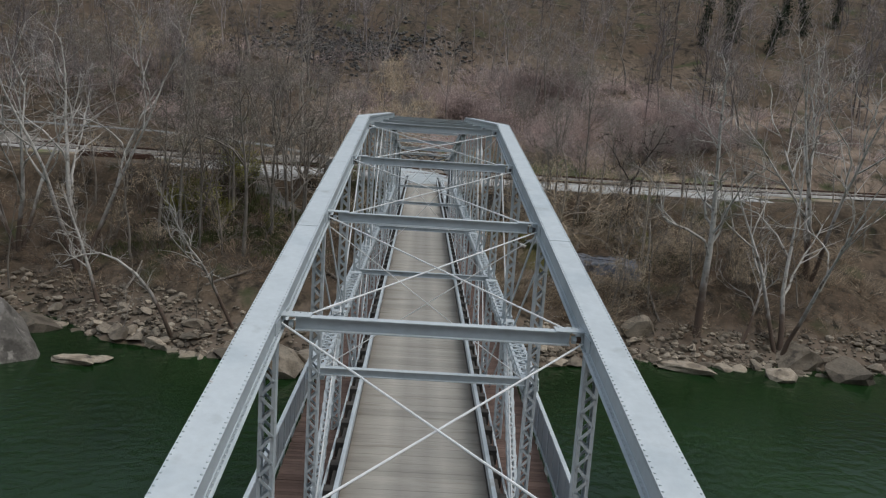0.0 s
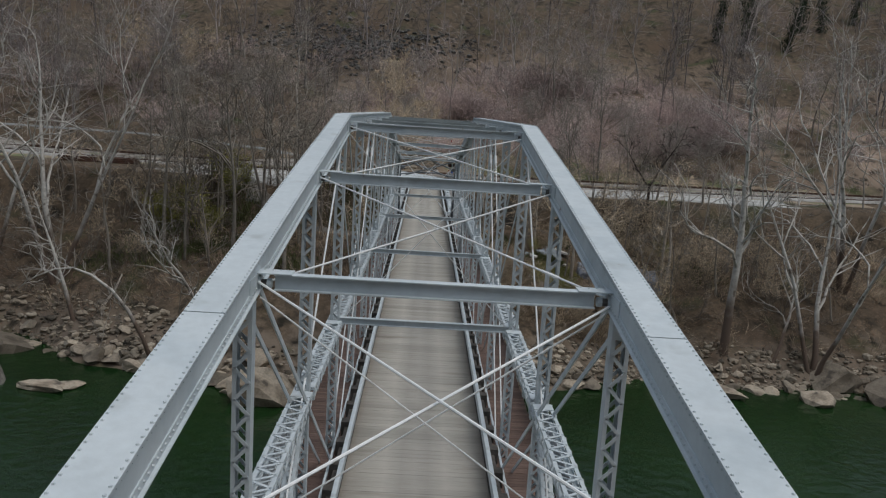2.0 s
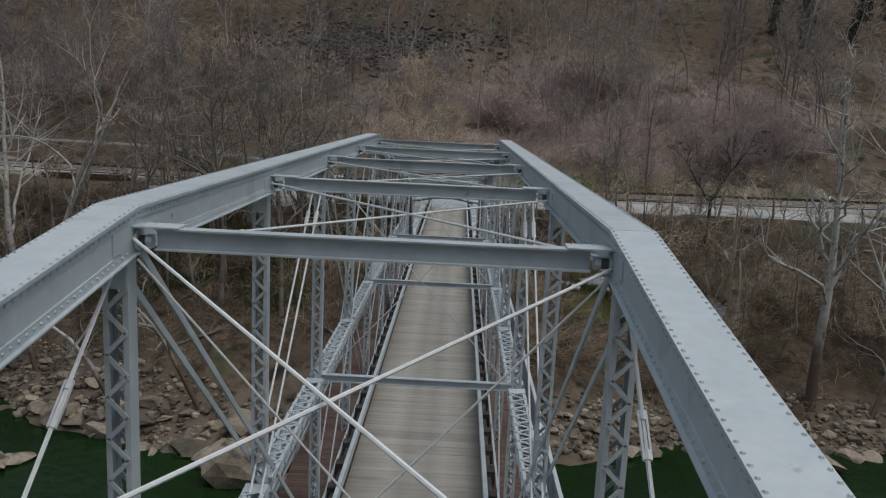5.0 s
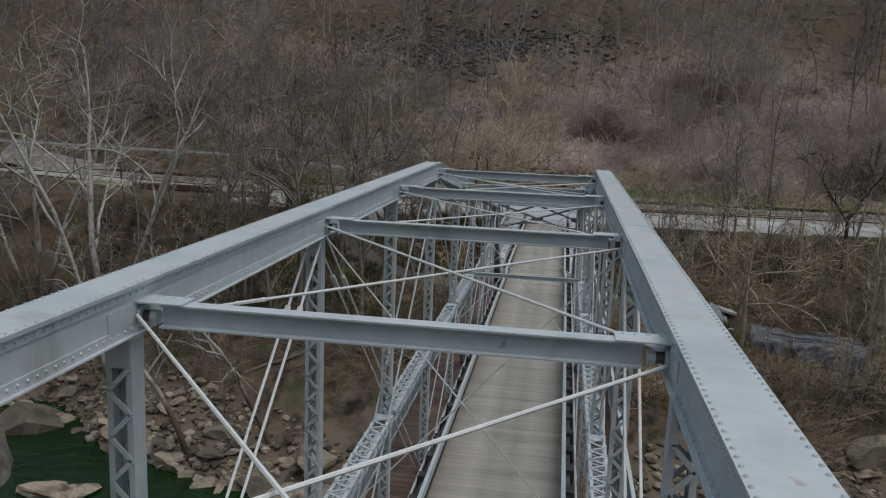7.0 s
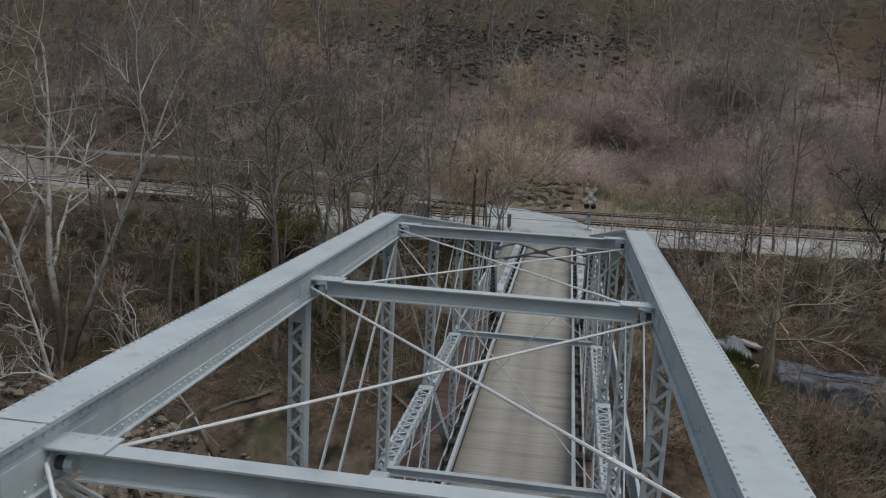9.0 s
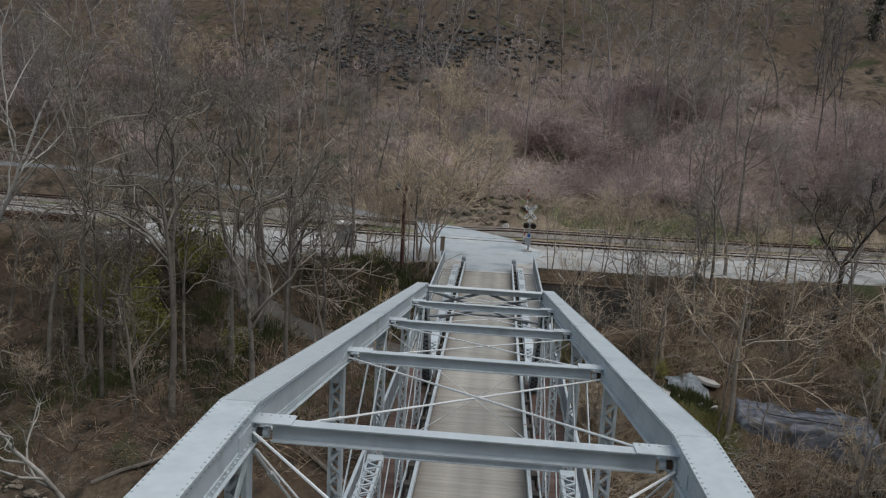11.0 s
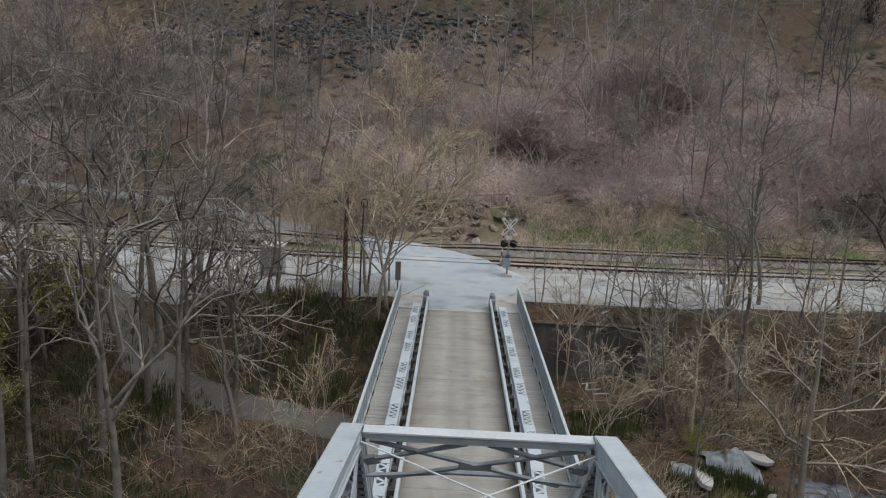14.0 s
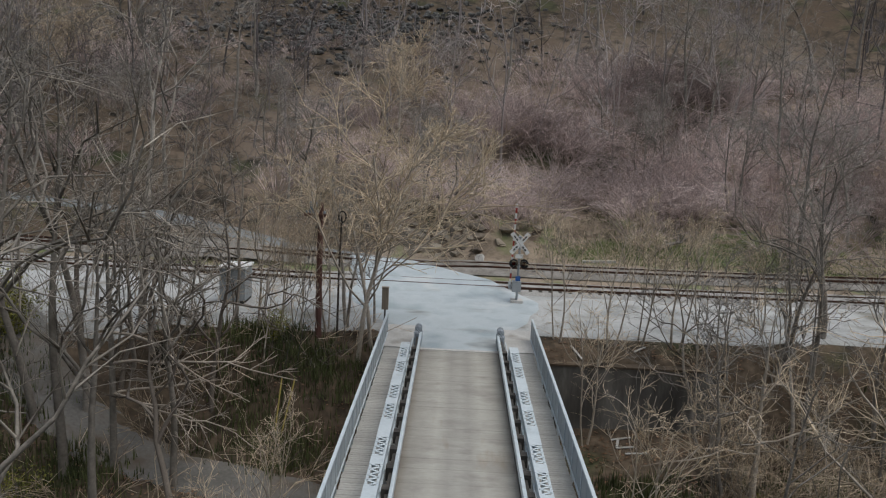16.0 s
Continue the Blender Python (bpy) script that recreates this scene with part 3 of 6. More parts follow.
def verge_height(x, y):
    inside = 113.6 + 0.5 * noise.noise((x * 0.4, 3, 0)) < y < steps(x, (-60, -20, -6, 3, 12, 60), (121, 120.5, 124.5, 131, 128.5, 129)) + 1.6 * noise.noise((x * 0.22, 9, 0)) and -58 < x < 62
    return ground(x, y) + (0.02 if inside else -0.15)


tagged(new("verge", sheet("verge", spread([(-62, 66, 0.9)]), spread([(112.5, 133.5, 0.7)]), verge_height, VERGE)), "tan dirt and dry grass verge along the tracks", "verge", kind="structure")

abutment = tagged(part("abutment", Shape().box(-3.9, 3.9, 101.62, 106.5, -7, -0.12).box(-3.75, -2.15, 101.7, 105.6, -0.14, 0.03).box(2.15, 3.75, 101.7, 105.6, -0.14, 0.03), PALE_CONCRETE), "pale concrete bridge abutment with two walk slabs", "abutment", kind="structure")
wing = Shape().box(3.95, 12.6, 103.02, 103.5, -7, -0.88)
tagged(part("retaining_wall", wing, CONCRETE), "dark water-stained concrete retaining wall below the gravel lot", "wall", kind="structure")
tagged(part("ground", Shape().box(3.95, 12.6, 102.97, 103.6, -0.92, -0.83), GROUND), "leaf-littered soil lapping over the retaining wall", "ground", kind="structure")
pier = Shape().box(-4.0, 4.0, 75.3, 77.6, -17.5, -1.75).box(-4.2, 4.2, 75.1, 77.8, -1.75, -1.35)
tagged(part("bridge_pier", pier, CONCRETE), "weathered concrete pier under the end of the truss", "pier", kind="structure")
tagged(part("abutment", Shape().box(-4.2, 4.2, -6.0, 1.9, -18, -1.3), CONCRETE), "concrete abutment on the near bank", "abutment", kind="structure")

# ---- the truss bridge ----
PANEL, FIRST = 5.33, 7.07            # panel length, place of the hip
X0, HALF = 0.035, 2.355              # middle of the bridge, chord from the middle
NODE_Z = [5.35, 6.13, 6.95, 7.8, 8.645, 8.665, 8.67, 8.67, 8.67, 7.8, 6.94, 6.13, 5.34]
FOOT_Z = -0.75


def node_y(i):
    return FIRST + PANEL * i


bridge = thing("truss_bridge", "pale blue-grey riveted steel truss bridge with a board deck", "bridge", (0, node_y(6), 0))


def piece(name, shape, mat, parent=None, label="", smooth=False, kind=""):
    """A part of the bridge, given in world places."""
    ob = part(name, shape, mat, parent or bridge, label, smooth, kind)
    if parent is None or parent == bridge:
        ob.location = (0, -node_y(6), 0)
    return ob


def chord(side):
    """Box chord in lengths: two webs, a cover plate in lengths, flange angles, lacing below and rows of rivets."""
    x = X0 + side * HALF
    line = [(node_y(-1), FOOT_Z + 0.2)] + [(node_y(i), NODE_Z[i] + 0.06) for i in (0, 4, 8, 12)] + [(node_y(13), FOOT_Z + 0.2)]
    for k, ((ya, za), (yb, zb)) in enumerate(zip(line, line[1:])):
        a, b = Vector((x, ya, za)), Vector((x, yb, zb))
        d = (b - a).normalized()
        up = Vector((1, 0, 0)).cross(d).normalized()
        if up.z < 0:
            up = -up

        def at(across, high, t):
            return a.lerp(b, t) + Vector((across, 0, 0)) + up * high

        ob = piece("end_post" if k in (0, 4) else "top_chord", Shape().bar(at(-0.15, 0, 0), at(-0.15, 0, 1), 0.016, 0.43, up), STEEL)
        part("web", Shape().bar(at(0.15, 0, 0), at(0.15, 0, 1), 0.016, 0.43, up), STEEL, ob)
        for s in (-1, 1):
            for q in (-1, 1):
                leg = [(0.158, 0.21), (0.208, 0.21), (0.208, 0.196), (0.172, 0.196), (0.172, 0.11), (0.158, 0.11)]
                right = d.cross(up).x > 0
                out = [((s if right else -s) * i, q * j) for i, j in leg]
                part("flange_angle", Shape().prism(out, a, b, up), STEEL, ob)
        cuts = [0, 1]
        for y in (node_y(2) - 1.8, node_y(6) - 0.1):
            if ya < y < yb:
                cuts.insert(-1, (y - ya) / (yb - ya))
        g = 0.012 / (b - a).length
        for c, e in zip(cuts, cuts[1:]):
            part("cover_plate", Shape().bar(at(0, 0.221, c + (g if c else -g)), at(0, 0.221, e - (g if e < 1 else -g)), 0.42, 0.018, up), STEEL, ob)
        if k in (0, 4):
            # End posts: darker lacing and an added near-black sheet stand for the box's shade.
            part("bottom_lacing", Shape().lacing(at(0, -0.222, 0), at(0, -0.222, 1), (1, 0, 0), 0.17, 0.075, 0.03, 0.16), STEEL_DARK, ob, kind="stuff")
            part("diaphragm", Shape().bar(at(0, -0.12, 0.01), at(0, -0.12, 0.99), 0.27, 0.012, up), PIN, ob)
        else:
            part("bottom_lacing", Shape().lacing(at(0, -0.222, 0), at(0, -0.222, 1), (1, 0, 0), 0.34, 0.06, 0.014, 0.15), STEEL, ob, kind="stuff")
        rivets = Shape()
        n = int((b - a).length / 0.1)
        for i in range(n):
            t = (i + 0.5) / n
            for s in (-1, 1):
                rivets.dome(at(s * 0.186, 0.23, t), 0.017, 0.013, up)
                rivets.dome(at(s * 0.172, 0.15, t), 0.017, 0.014, (s, 0, 0))
                rivets.dome(at(s * 0.172, -0.15, t), 0.017, 0.014, (s, 0, 0))
        part("rivet_row", rivets, STEEL, ob, kind="stuff")
    # pins, their nuts and plates on the webs at the nodes
    for i in range(13):
        y, z = node_y(i), NODE_Z[i] - 0.03
        pin = piece("pin", Shape().rod((x - side * 0.31, y, z), (x + side * 0.24, y, z), 0.05, 8), PIN)
        part("nut", Shape().rod((x - side * 0.33, y, z), (x - side * 0.27, y, z), 0.062, 8), STEEL, pin)
        part("washer", Shape().rod((x - side * 0.175, y, z), (x - side * 0.2, y, z), 0.1, 12), STEEL, pin)
        part("pin_plate", Shape().bar((x - side * 0.1655, y - 0.5, z + 0.03), (x - side * 0.1655, y + 0.5, z + 0.03), 0.014, 0.2), STEEL, pin)


for side in (-1, 1):
    chord(side)


def post(i, side):
    """Two channels laced together, from the chord's pin to the floor beam."""
    x, y, top = X0 + side * HALF, node_y(i), NODE_Z[i] - 0.12
    half = 0.12
    ob = piece("post", Shape().box(x - 0.115, x + 0.115, y - 0.114, y - 0.1, top - 0.36, top), STEEL)
    part("batten_plate", Shape().box(x - 0.115, x + 0.115, y + 0.1, y + 0.114, top - 0.36, top), STEEL, ob)
    for s in (-1, 1):
        out = [(s * half, -0.1), (s * half, 0.1), (s * (half - 0.055), 0.1), (s * (half - 0.055), 0.088), (s * (half - 0.014), 0.088), (s * (half - 0.014), -0.088), (s * (half - 0.055), -0.088), (s * (half - 0.055), -0.1)]
        part("channel", Shape().prism(out, (x, y, FOOT_Z), (x, y, top), (0, 1, 0)), STEEL, ob)
    for q in (-1, 1):
        part("lacing", Shape().lacing((x, y + q * 0.108, FOOT_Z + 0.3), (x, y + q * 0.108, top - 0.36), (1, 0, 0), 0.21, 0.045, 0.012, 0.1), STEEL, ob, kind="stuff")


def beam_shape(a, b, depth, flange, up=(0, 0, 1)):
    """A rolled beam with two flanges."""
    h, f, t = depth / 2, flange / 2, 0.016
    return Shape().prism([(-f, -h), (f, -h), (f, -h + t), (t / 2, -h + t), (t / 2, h - t), (f, h - t), (f, h), (-f, h), (-f, h - t), (-t / 2, h - t), (-t / 2, -h + t), (-f, -h + t)], a, b, up)


INNER = HALF - 0.165
for i in range(13):
    for side in (-1, 1):
        post(i, side)
    y, z = node_y(i), NODE_Z[i] - 0.02
    if i in (0, 12):
        continue
    strut = piece("cross_strut", beam_shape((X0 - INNER + 0.2, y, z + 0.015), (X0 + INNER - 0.2, y, z + 0.015), 0.205, 0.16), STEEL)
    for side in (-1, 1):
        tip = Shape().bar((X0 + side * (INNER + 0.05), y + 0.02, z + 0.13), (X0 + side * (INNER - 0.42), y + 0.02, z + 0.13), 0.26, 0.014)
        for q in range(4):
            tip.dome((X0 + side * (INNER - 0.06 - 0.1 * q), y + 0.09, z + 0.137), 0.018, 0.012)
        part("gusset_plate", tip, STEEL, strut)
# rods in the plane of the chords, with turnbuckles
for i in range(12):
    for s in (-1, 1):
        a = Vector((X0 + s * (INNER - 0.02), node_y(i) + 0.1, NODE_Z[i] - 0.03))
        b = Vector((X0 - s * (INNER - 0.02), node_y(i + 1) - 0.1, NODE_Z[i + 1] - 0.03))
        lift = Vector((0, 0, 0.03 * s))
        rod = piece("lateral_rod", Shape().rod(a + lift, b + lift, 0.015), ROD)
        p, q = a.lerp(b, 0.12) + lift, a.lerp(b, 0.165) + lift
        if (i + s) % 4 in (0, 3):
            part("turnbuckle", Shape().rod(p, p.lerp(q, 0.12), 0.022, 8).rod(p.lerp(q, 0.88), q, 0.022, 8).bar(p + Vector((0.022, 0, 0)), q + Vector((0.022, 0, 0)), 0.011, 0.024).bar(p - Vector((0.022, 0, 0)), q - Vector((0.022, 0, 0)), 0.011, 0.024), ROD, rod)

# struts at half height, and the rods of the sway frames above them
MID_Z = 3.58
for i in (2, 4, 6, 8, 10):
    y = node_y(i)
    piece("sway_strut", beam_shape((X0 - HALF + 0.12, y, MID_Z), (X0 + HALF - 0.12, y, MID_Z), 0.17, 0.15), STEEL)
    for s in (-1, 1):
        piece("sway_rod", Shape().rod((X0 + s * (INNER - 0.03), y + 0.05 * s, NODE_Z[i] - 0.2), (X0 - s * (INNER - 0.05), y + 0.05 * s, MID_Z + 0.08), 0.012), ROD)


def laced_strut(name, a, b, half, depth, pitch):
    """Four corner angles with lacing on the upper and lower faces and on both sides."""
    a, b = Vector(a), Vector(b)
    d = (b - a).normalized()
    up = Vector((1, 0, 0)).cross(d).normalized()
    if up.z < 0:
        up = -up
    lace, ob = Shape(), None
    right = 1 if d.cross(up).x > 0 else -1
    for s in (-1, 1):
        for q in (-1, 1):
            leg = [(half, depth / 2), (half - 0.065, depth / 2), (half - 0.065, depth / 2 - 0.012), (half - 0.012, depth / 2 - 0.012), (half - 0.012, depth / 2 - 0.065), (half, depth / 2 - 0.065)]
            shape = Shape().prism([(s * right * i, q * j) for i, j in leg], a, b, up)
            if ob is None:
                ob = piece(name, shape, STEEL)
            else:
                part("corner_angle", shape, STEEL, ob)
        lace.lacing(a + Vector((s * (half + 0.008), 0, 0)), b + Vector((s * (half + 0.008), 0, 0)), up, pitch * 1.3, 0.045, 0.012, depth / 2)
    for q in (-1, 1):
        o = up * q * (depth / 2 + 0.008)
        lace.lacing(a + o, b + o, (1, 0, 0), pitch, 0.05, 0.012, half - 0.02)
        for e, g in ((a, b), (b, a)):
            part("tie_plate", Shape().bar(e + o, e + o + (g - e).normalized() * 0.3, half * 2, 0.018, up), STEEL, ob)
    part("lacing", lace, STEEL, ob, kind="stuff")


for side in (-1, 1):
    x = X0 + side * HALF
    for i in range(2, 10):
        laced_strut("longitudinal_strut", (x, node_y(i) + 0.13, MID_Z - 0.12), (x, node_y(i + 1) - 0.13, MID_Z - 0.12), 0.19, 0.24, 0.21)
    laced_strut("inclined_strut", (x, node_y(3) - 0.15, MID_Z - 0.2), (x, node_y(2) + 0.2, FOOT_Z + 0.2), 0.11, 0.18, 0.15)
    laced_strut("inclined_strut", (x, node_y(9) + 0.15, MID_Z - 0.2), (x, node_y(10) - 0.2, FOOT_Z + 0.2), 0.11, 0.18, 0.15)

# diagonals: pairs of eyebars from a pin down over two panels, counters as rods with turnbuckles
for side in (-1, 1):
    x = X0 + side * HALF
    pairs = [(i, i + 2) for i in (0, 2, 4)] + [(i, i - 2) for i in (12, 10, 8)] + [(0, 1), (12, 11)]
    for i, j in pairs:
        a, b = Vector((x, node_y(i), NODE_Z[i] - 0.05)), Vector((x, node_y(j), FOOT_Z + 0.1))
        for s in (-1, 1):
            o = Vector((s * 0.155, 0, 0))
            piece("eyebar", Shape().bar(a + o, b + o, 0.024, 0.09), STEEL)
    for i, j, spread_x in ((4, 2, (0.0,)), (6, 4, (-0.09, 0.09)), (6, 8, (-0.09, 0.09)), (8, 10, (0.0,))):
        for o in spread_x:
            a, b = Vector((x + o - side * 0.04, node_y(i), NODE_Z[i] - 0.1)), Vector((x + o - side * 0.04, node_y(j), FOOT_Z + 0.1))
            rod = piece("counter_rod", Shape().rod(a, b, 0.02), ROD)
            p, q = a.lerp(b, 0.1), a.lerp(b, 0.13)
            part("turnbuckle", Shape().rod(p, p.lerp(q, 0.2), 0.032, 8).rod(p.lerp(q, 0.8), q, 0.032, 8).bar(p + Vector((0.03, 0, 0)), q + Vector((0.03, 0, 0)), 0.016, 0.034).bar(p - Vector((0.03, 0, 0)), q - Vector((0.03, 0, 0)), 0.016, 0.034), ROD, rod)
    for s in (-1, 1):
        piece("bottom_chord", Shape().bar((x + s * 0.17, node_y(-1), FOOT_Z + 0.1), (x + s * 0.17, node_y(13), FOOT_Z + 0.1), 0.03, 0.14), STEEL)

# portal lattices in the plane of the end posts
for hip, foot in ((12, 13), (0, -1)):
    a = Vector((X0, node_y(hip), NODE_Z[hip] + 0.06))
    d = (Vector((X0, node_y(foot), FOOT_Z + 0.2)) - a).normalized()
    n = Vector((1, 0, 0)).cross(d)

    def at(px, along):
        return a + d * along + Vector((px, 0, 0))

    piece("portal_strut", Shape().bar(at(-INNER + 0.05, 0.12) + Vector((0, 0, 0.2)), at(INNER - 0.05, 0.12) + Vector((0, 0, 0.2)), 0.34, 0.03), PORTAL)
    low = INNER * 0.8
    for s in (-1, 1):
        piece("portal_angle", Shape().bar(at(s * 0.02 - INNER, 0.2) + Vector((0, 0.1 * s, 0.12)), at(INNER, 0.2) + Vector((0, 0.1 * s, 0.12)), 0.016, 0.12), STEEL)
    # Darker than the other steel: the lattice's shaded undersides are in its colour.
    for p, q in (((-INNER, 0.05), (low, 1.9)), ((INNER, 0.05), (-low, 1.9)), ((-0.2, 0.1), (-INNER, 1.1)), ((0.2, 0.1), (INNER, 1.1)), ((-INNER, 1.85), (-0.5, 1.5)), ((-0.5, 1.5), (0.5, 1.5)), ((0.5, 1.5), (INNER, 1.85))):
        piece("portal_bar", Shape().bar(at(*p), at(*q), 0.095, 0.06, n), STEEL_DARK)
    piece("portal_plate", Shape().bar(at(-0.32, 1.13), at(0.32, 1.13), 0.26, 0.075, n), STEEL_DARK)
    for s in (-1, 1):
        piece("portal_plate", Shape().bar(at(s * (INNER - 0.28), 0.98), at(s * INNER, 1.12), 0.3, 0.075, n), STEEL_DARK)

# floor: cross beams, stringers
for i in range(-1, 14):
    y = node_y(i)
    piece("floor_beam", beam_shape((X0 - 3.55, y, -0.62), (X0 + 3.55, y, -0.62), 0.42, 0.2), STEEL)
for x in (-3.3, -2.75, -1.6, -0.8, 0, 0.8, 1.6, 2.75, 3.3):
    piece("stringer", beam_shape((X0 + x, node_y(-1), -0.25), (X0 + x, node_y(13), -0.25), 0.3, 0.12), STEEL)


def boards(name, x0, x1, y0, y1, w, top, mat, parent, single=0):
    """Boards laid across: the first ones each a part, the rest joined."""
    rest = Shape()
    rnd = random.Random(int(x0 * 100 + y0 * 10))
    one = Shape().box(x0, x1, 0, w - (0.006 if parent == bridge else 0.003), top - 0.09, top).mesh(name, DECK_BOARD if parent == bridge else DECK_WORN) if single else None
    y, k = y0, 0
    while y < y1:
        e, dz = rnd.uniform(-0.02, 0.02), rnd.uniform(-0.003, 0.003)
        if k < single:
            o = new(name, one)
            o.parent = parent
            o.location = (e, y - parent.location.y, dz)
        else:
            rest.box(x0 + e, x1 + e, y, min(y + w, y1) - 0.01, top - 0.09 + dz, top + dz)
        y += w
        k += 1
    o = part(name, rest, mat, parent, kind="stuff")
    o.location = (0, -parent.location.y, 0)
    return o


def guard_rail(y0, y1, parent, shift, low=0.0):
    """Pale steel rail on timber blocks beside the roadway, a thin rail behind."""
    for side in (-1, 1):
        x = X0 + side * 1.82
        rail = part("guard_rail", Shape().bar((x, y0, 0.52), (x, y1, 0.52), 0.10, 0.26).bar((x + side * 0.05, y0, 0.52), (x + side * 0.05, y1, 0.52), 0.04, 0.14), STEEL, parent)
        rail.location = shift
        back = part("back_rail", Shape().bar((x + side * 0.36, y0, 0.30), (x + side * 0.36, y1, 0.30), 0.06, 0.09), STEEL, parent)
        back.location = shift
        # Dark curb raised behind the rail; stands for the gap's continuous shade.
        curb = part("timber_curb", Shape().box(min(x, x + side * 0.2), max(x, x + side * 0.2), y0, y1, 0.005, 0.42), TIMBER, parent)
        curb.location = shift
        n = int((y1 - y0 - 0.9) / 1.333)
        cap = part("end_cap", Shape().box(*sorted((x - side * 0.05, x + side * 0.32)), y1, y1 + 0.03, 0.02, 0.65), STEEL, parent)
        cap.location = shift
        block = None
        for k in range(n):
            y = y0 + 0.6 + k * 1.333
            if block is None:
                block = Shape().box(x + side * 0.06 if side > 0 else x - 0.3, x + 0.3 if side > 0 else x - 0.06, -0.15, 0.15, 0.16, 0.56).mesh("spacer_block", TIMBER)
            o = new("spacer_block", block)
            o.parent = parent
            o.location = Vector(shift) + Vector((0, y, 0))


def railing(y0, y1, step, parent, shift):
    for side in (-1, 1):
        x = X0 + side * 3.54
        fence = part("railing", Shape().bar((x, y0, 1.09), (x, y1, 1.09), 0.10, 0.06).bar((x, y0, 0.08), (x, y1, 0.08), 0.09, 0.07), STEEL, parent)
        fence.location = shift
        n = round((y1 - y0) / step)
        w = (y1 - y0) / n
        panel = Shape().box(x - 0.008, x + 0.008, 0.03, w - 0.03, 0.12, 1.055)
        for q in (0.03, w / 2, w - 0.06):
            panel.box(x - 0.02, x + 0.02, q, q + 0.03, 0.12, 1.055)
        pm = panel.mesh("panel", RAIL_PANEL)
        sm = Shape().box(x - 0.035, x + 0.035, -0.03, 0.03, -0.4, 1.06).box(x + side * 0.035 if side > 0 else x - 0.06, x + 0.06 if side > 0 else x - 0.035, -0.02, 0.02, -0.4, 0.9).mesh("post", STEEL)
        for k in range(n + 1):
            for name, me in (("panel", pm), ("post", sm)):
                if k < n or name == "post":
                    o = new(name, me)
                    o.parent = fence
                    o.location = (0, y0 + k * w, 0)


BACK = (0, -node_y(6), 0)
JOINT = 78.42                        # expansion joint in the deck
boards("deck_board", X0 - 2.0, X0 + 2.0, node_y(-1), JOINT - 0.08, 0.25, 0.0, DECK, bridge, 299)
for side in (-1, 1):
    lo, hi = sorted((X0 + side * 2.03, X0 + side * 3.46))
    boards("walkway", lo, hi, node_y(-1), JOINT - 0.08, 0.15, 0.0, WALK, bridge)
guard_rail(node_y(-1), node_y(13) + 0.15, bridge, BACK)
railing(node_y(-1), node_y(13), PANEL / 3, bridge, BACK)

# ---- the approach span ----
Y1, Y2 = node_y(13) + 0.25, 101.6
span = thing("approach_span", "low steel truss approach span with board deck and walks", "bridge", (-0.07, (Y1 + Y2) / 2, 0))
SB = (0, -(Y1 + Y2) / 2, 0)
boards("deck_board", X0 - 2.0, X0 + 2.0, JOINT + 0.08, Y2, 0.25, 0.0, DECK_WORN, span, 120)
for side in (-1, 1):
    lo, hi = sorted((X0 + side * 2.03, X0 + side * 3.46))
    boards("walkway", lo, hi, JOINT + 0.08, Y2, 0.15, 0.0, WALK_GREY, span)
guard_rail(Y1, Y2 + 0.6, span, SB)
railing(Y1, Y2 + 2.2, 1.85, span, SB)
o = part("expansion_joint", Shape().box(X0 - 2.2, X0 + 2.2, Y2 - 0.12, Y2 + 0.12, -0.1, 0.03), PALE_CONCRETE, span)
o.location = SB
o = part("expansion_joint", Shape().box(X0 - 3.4, X0 + 3.4, JOINT - 0.075, JOINT + 0.075, -0.1, 0.012), PALE_CONCRETE, span)
o.location = SB
for x in (-3.3, -2.75, -1.6, -0.8, 0, 0.8, 1.6, 2.75, 3.3):
    o = part("stringer", beam_shape((X0 + x, Y1, -0.3), (X0 + x, Y2, -0.3), 0.36, 0.12), STEEL, span)
    o.location = SB
for k in range(7):
    y = Y1 + 0.3 + k * (Y2 - Y1 - 0.6) / 6
    o = part("floor_beam", beam_shape((X0 - 3.5, y, -0.7), (X0 + 3.5, y, -0.7), 0.4, 0.2), STEEL, span)
    o.location = SB

PONY_TOP = 0.84


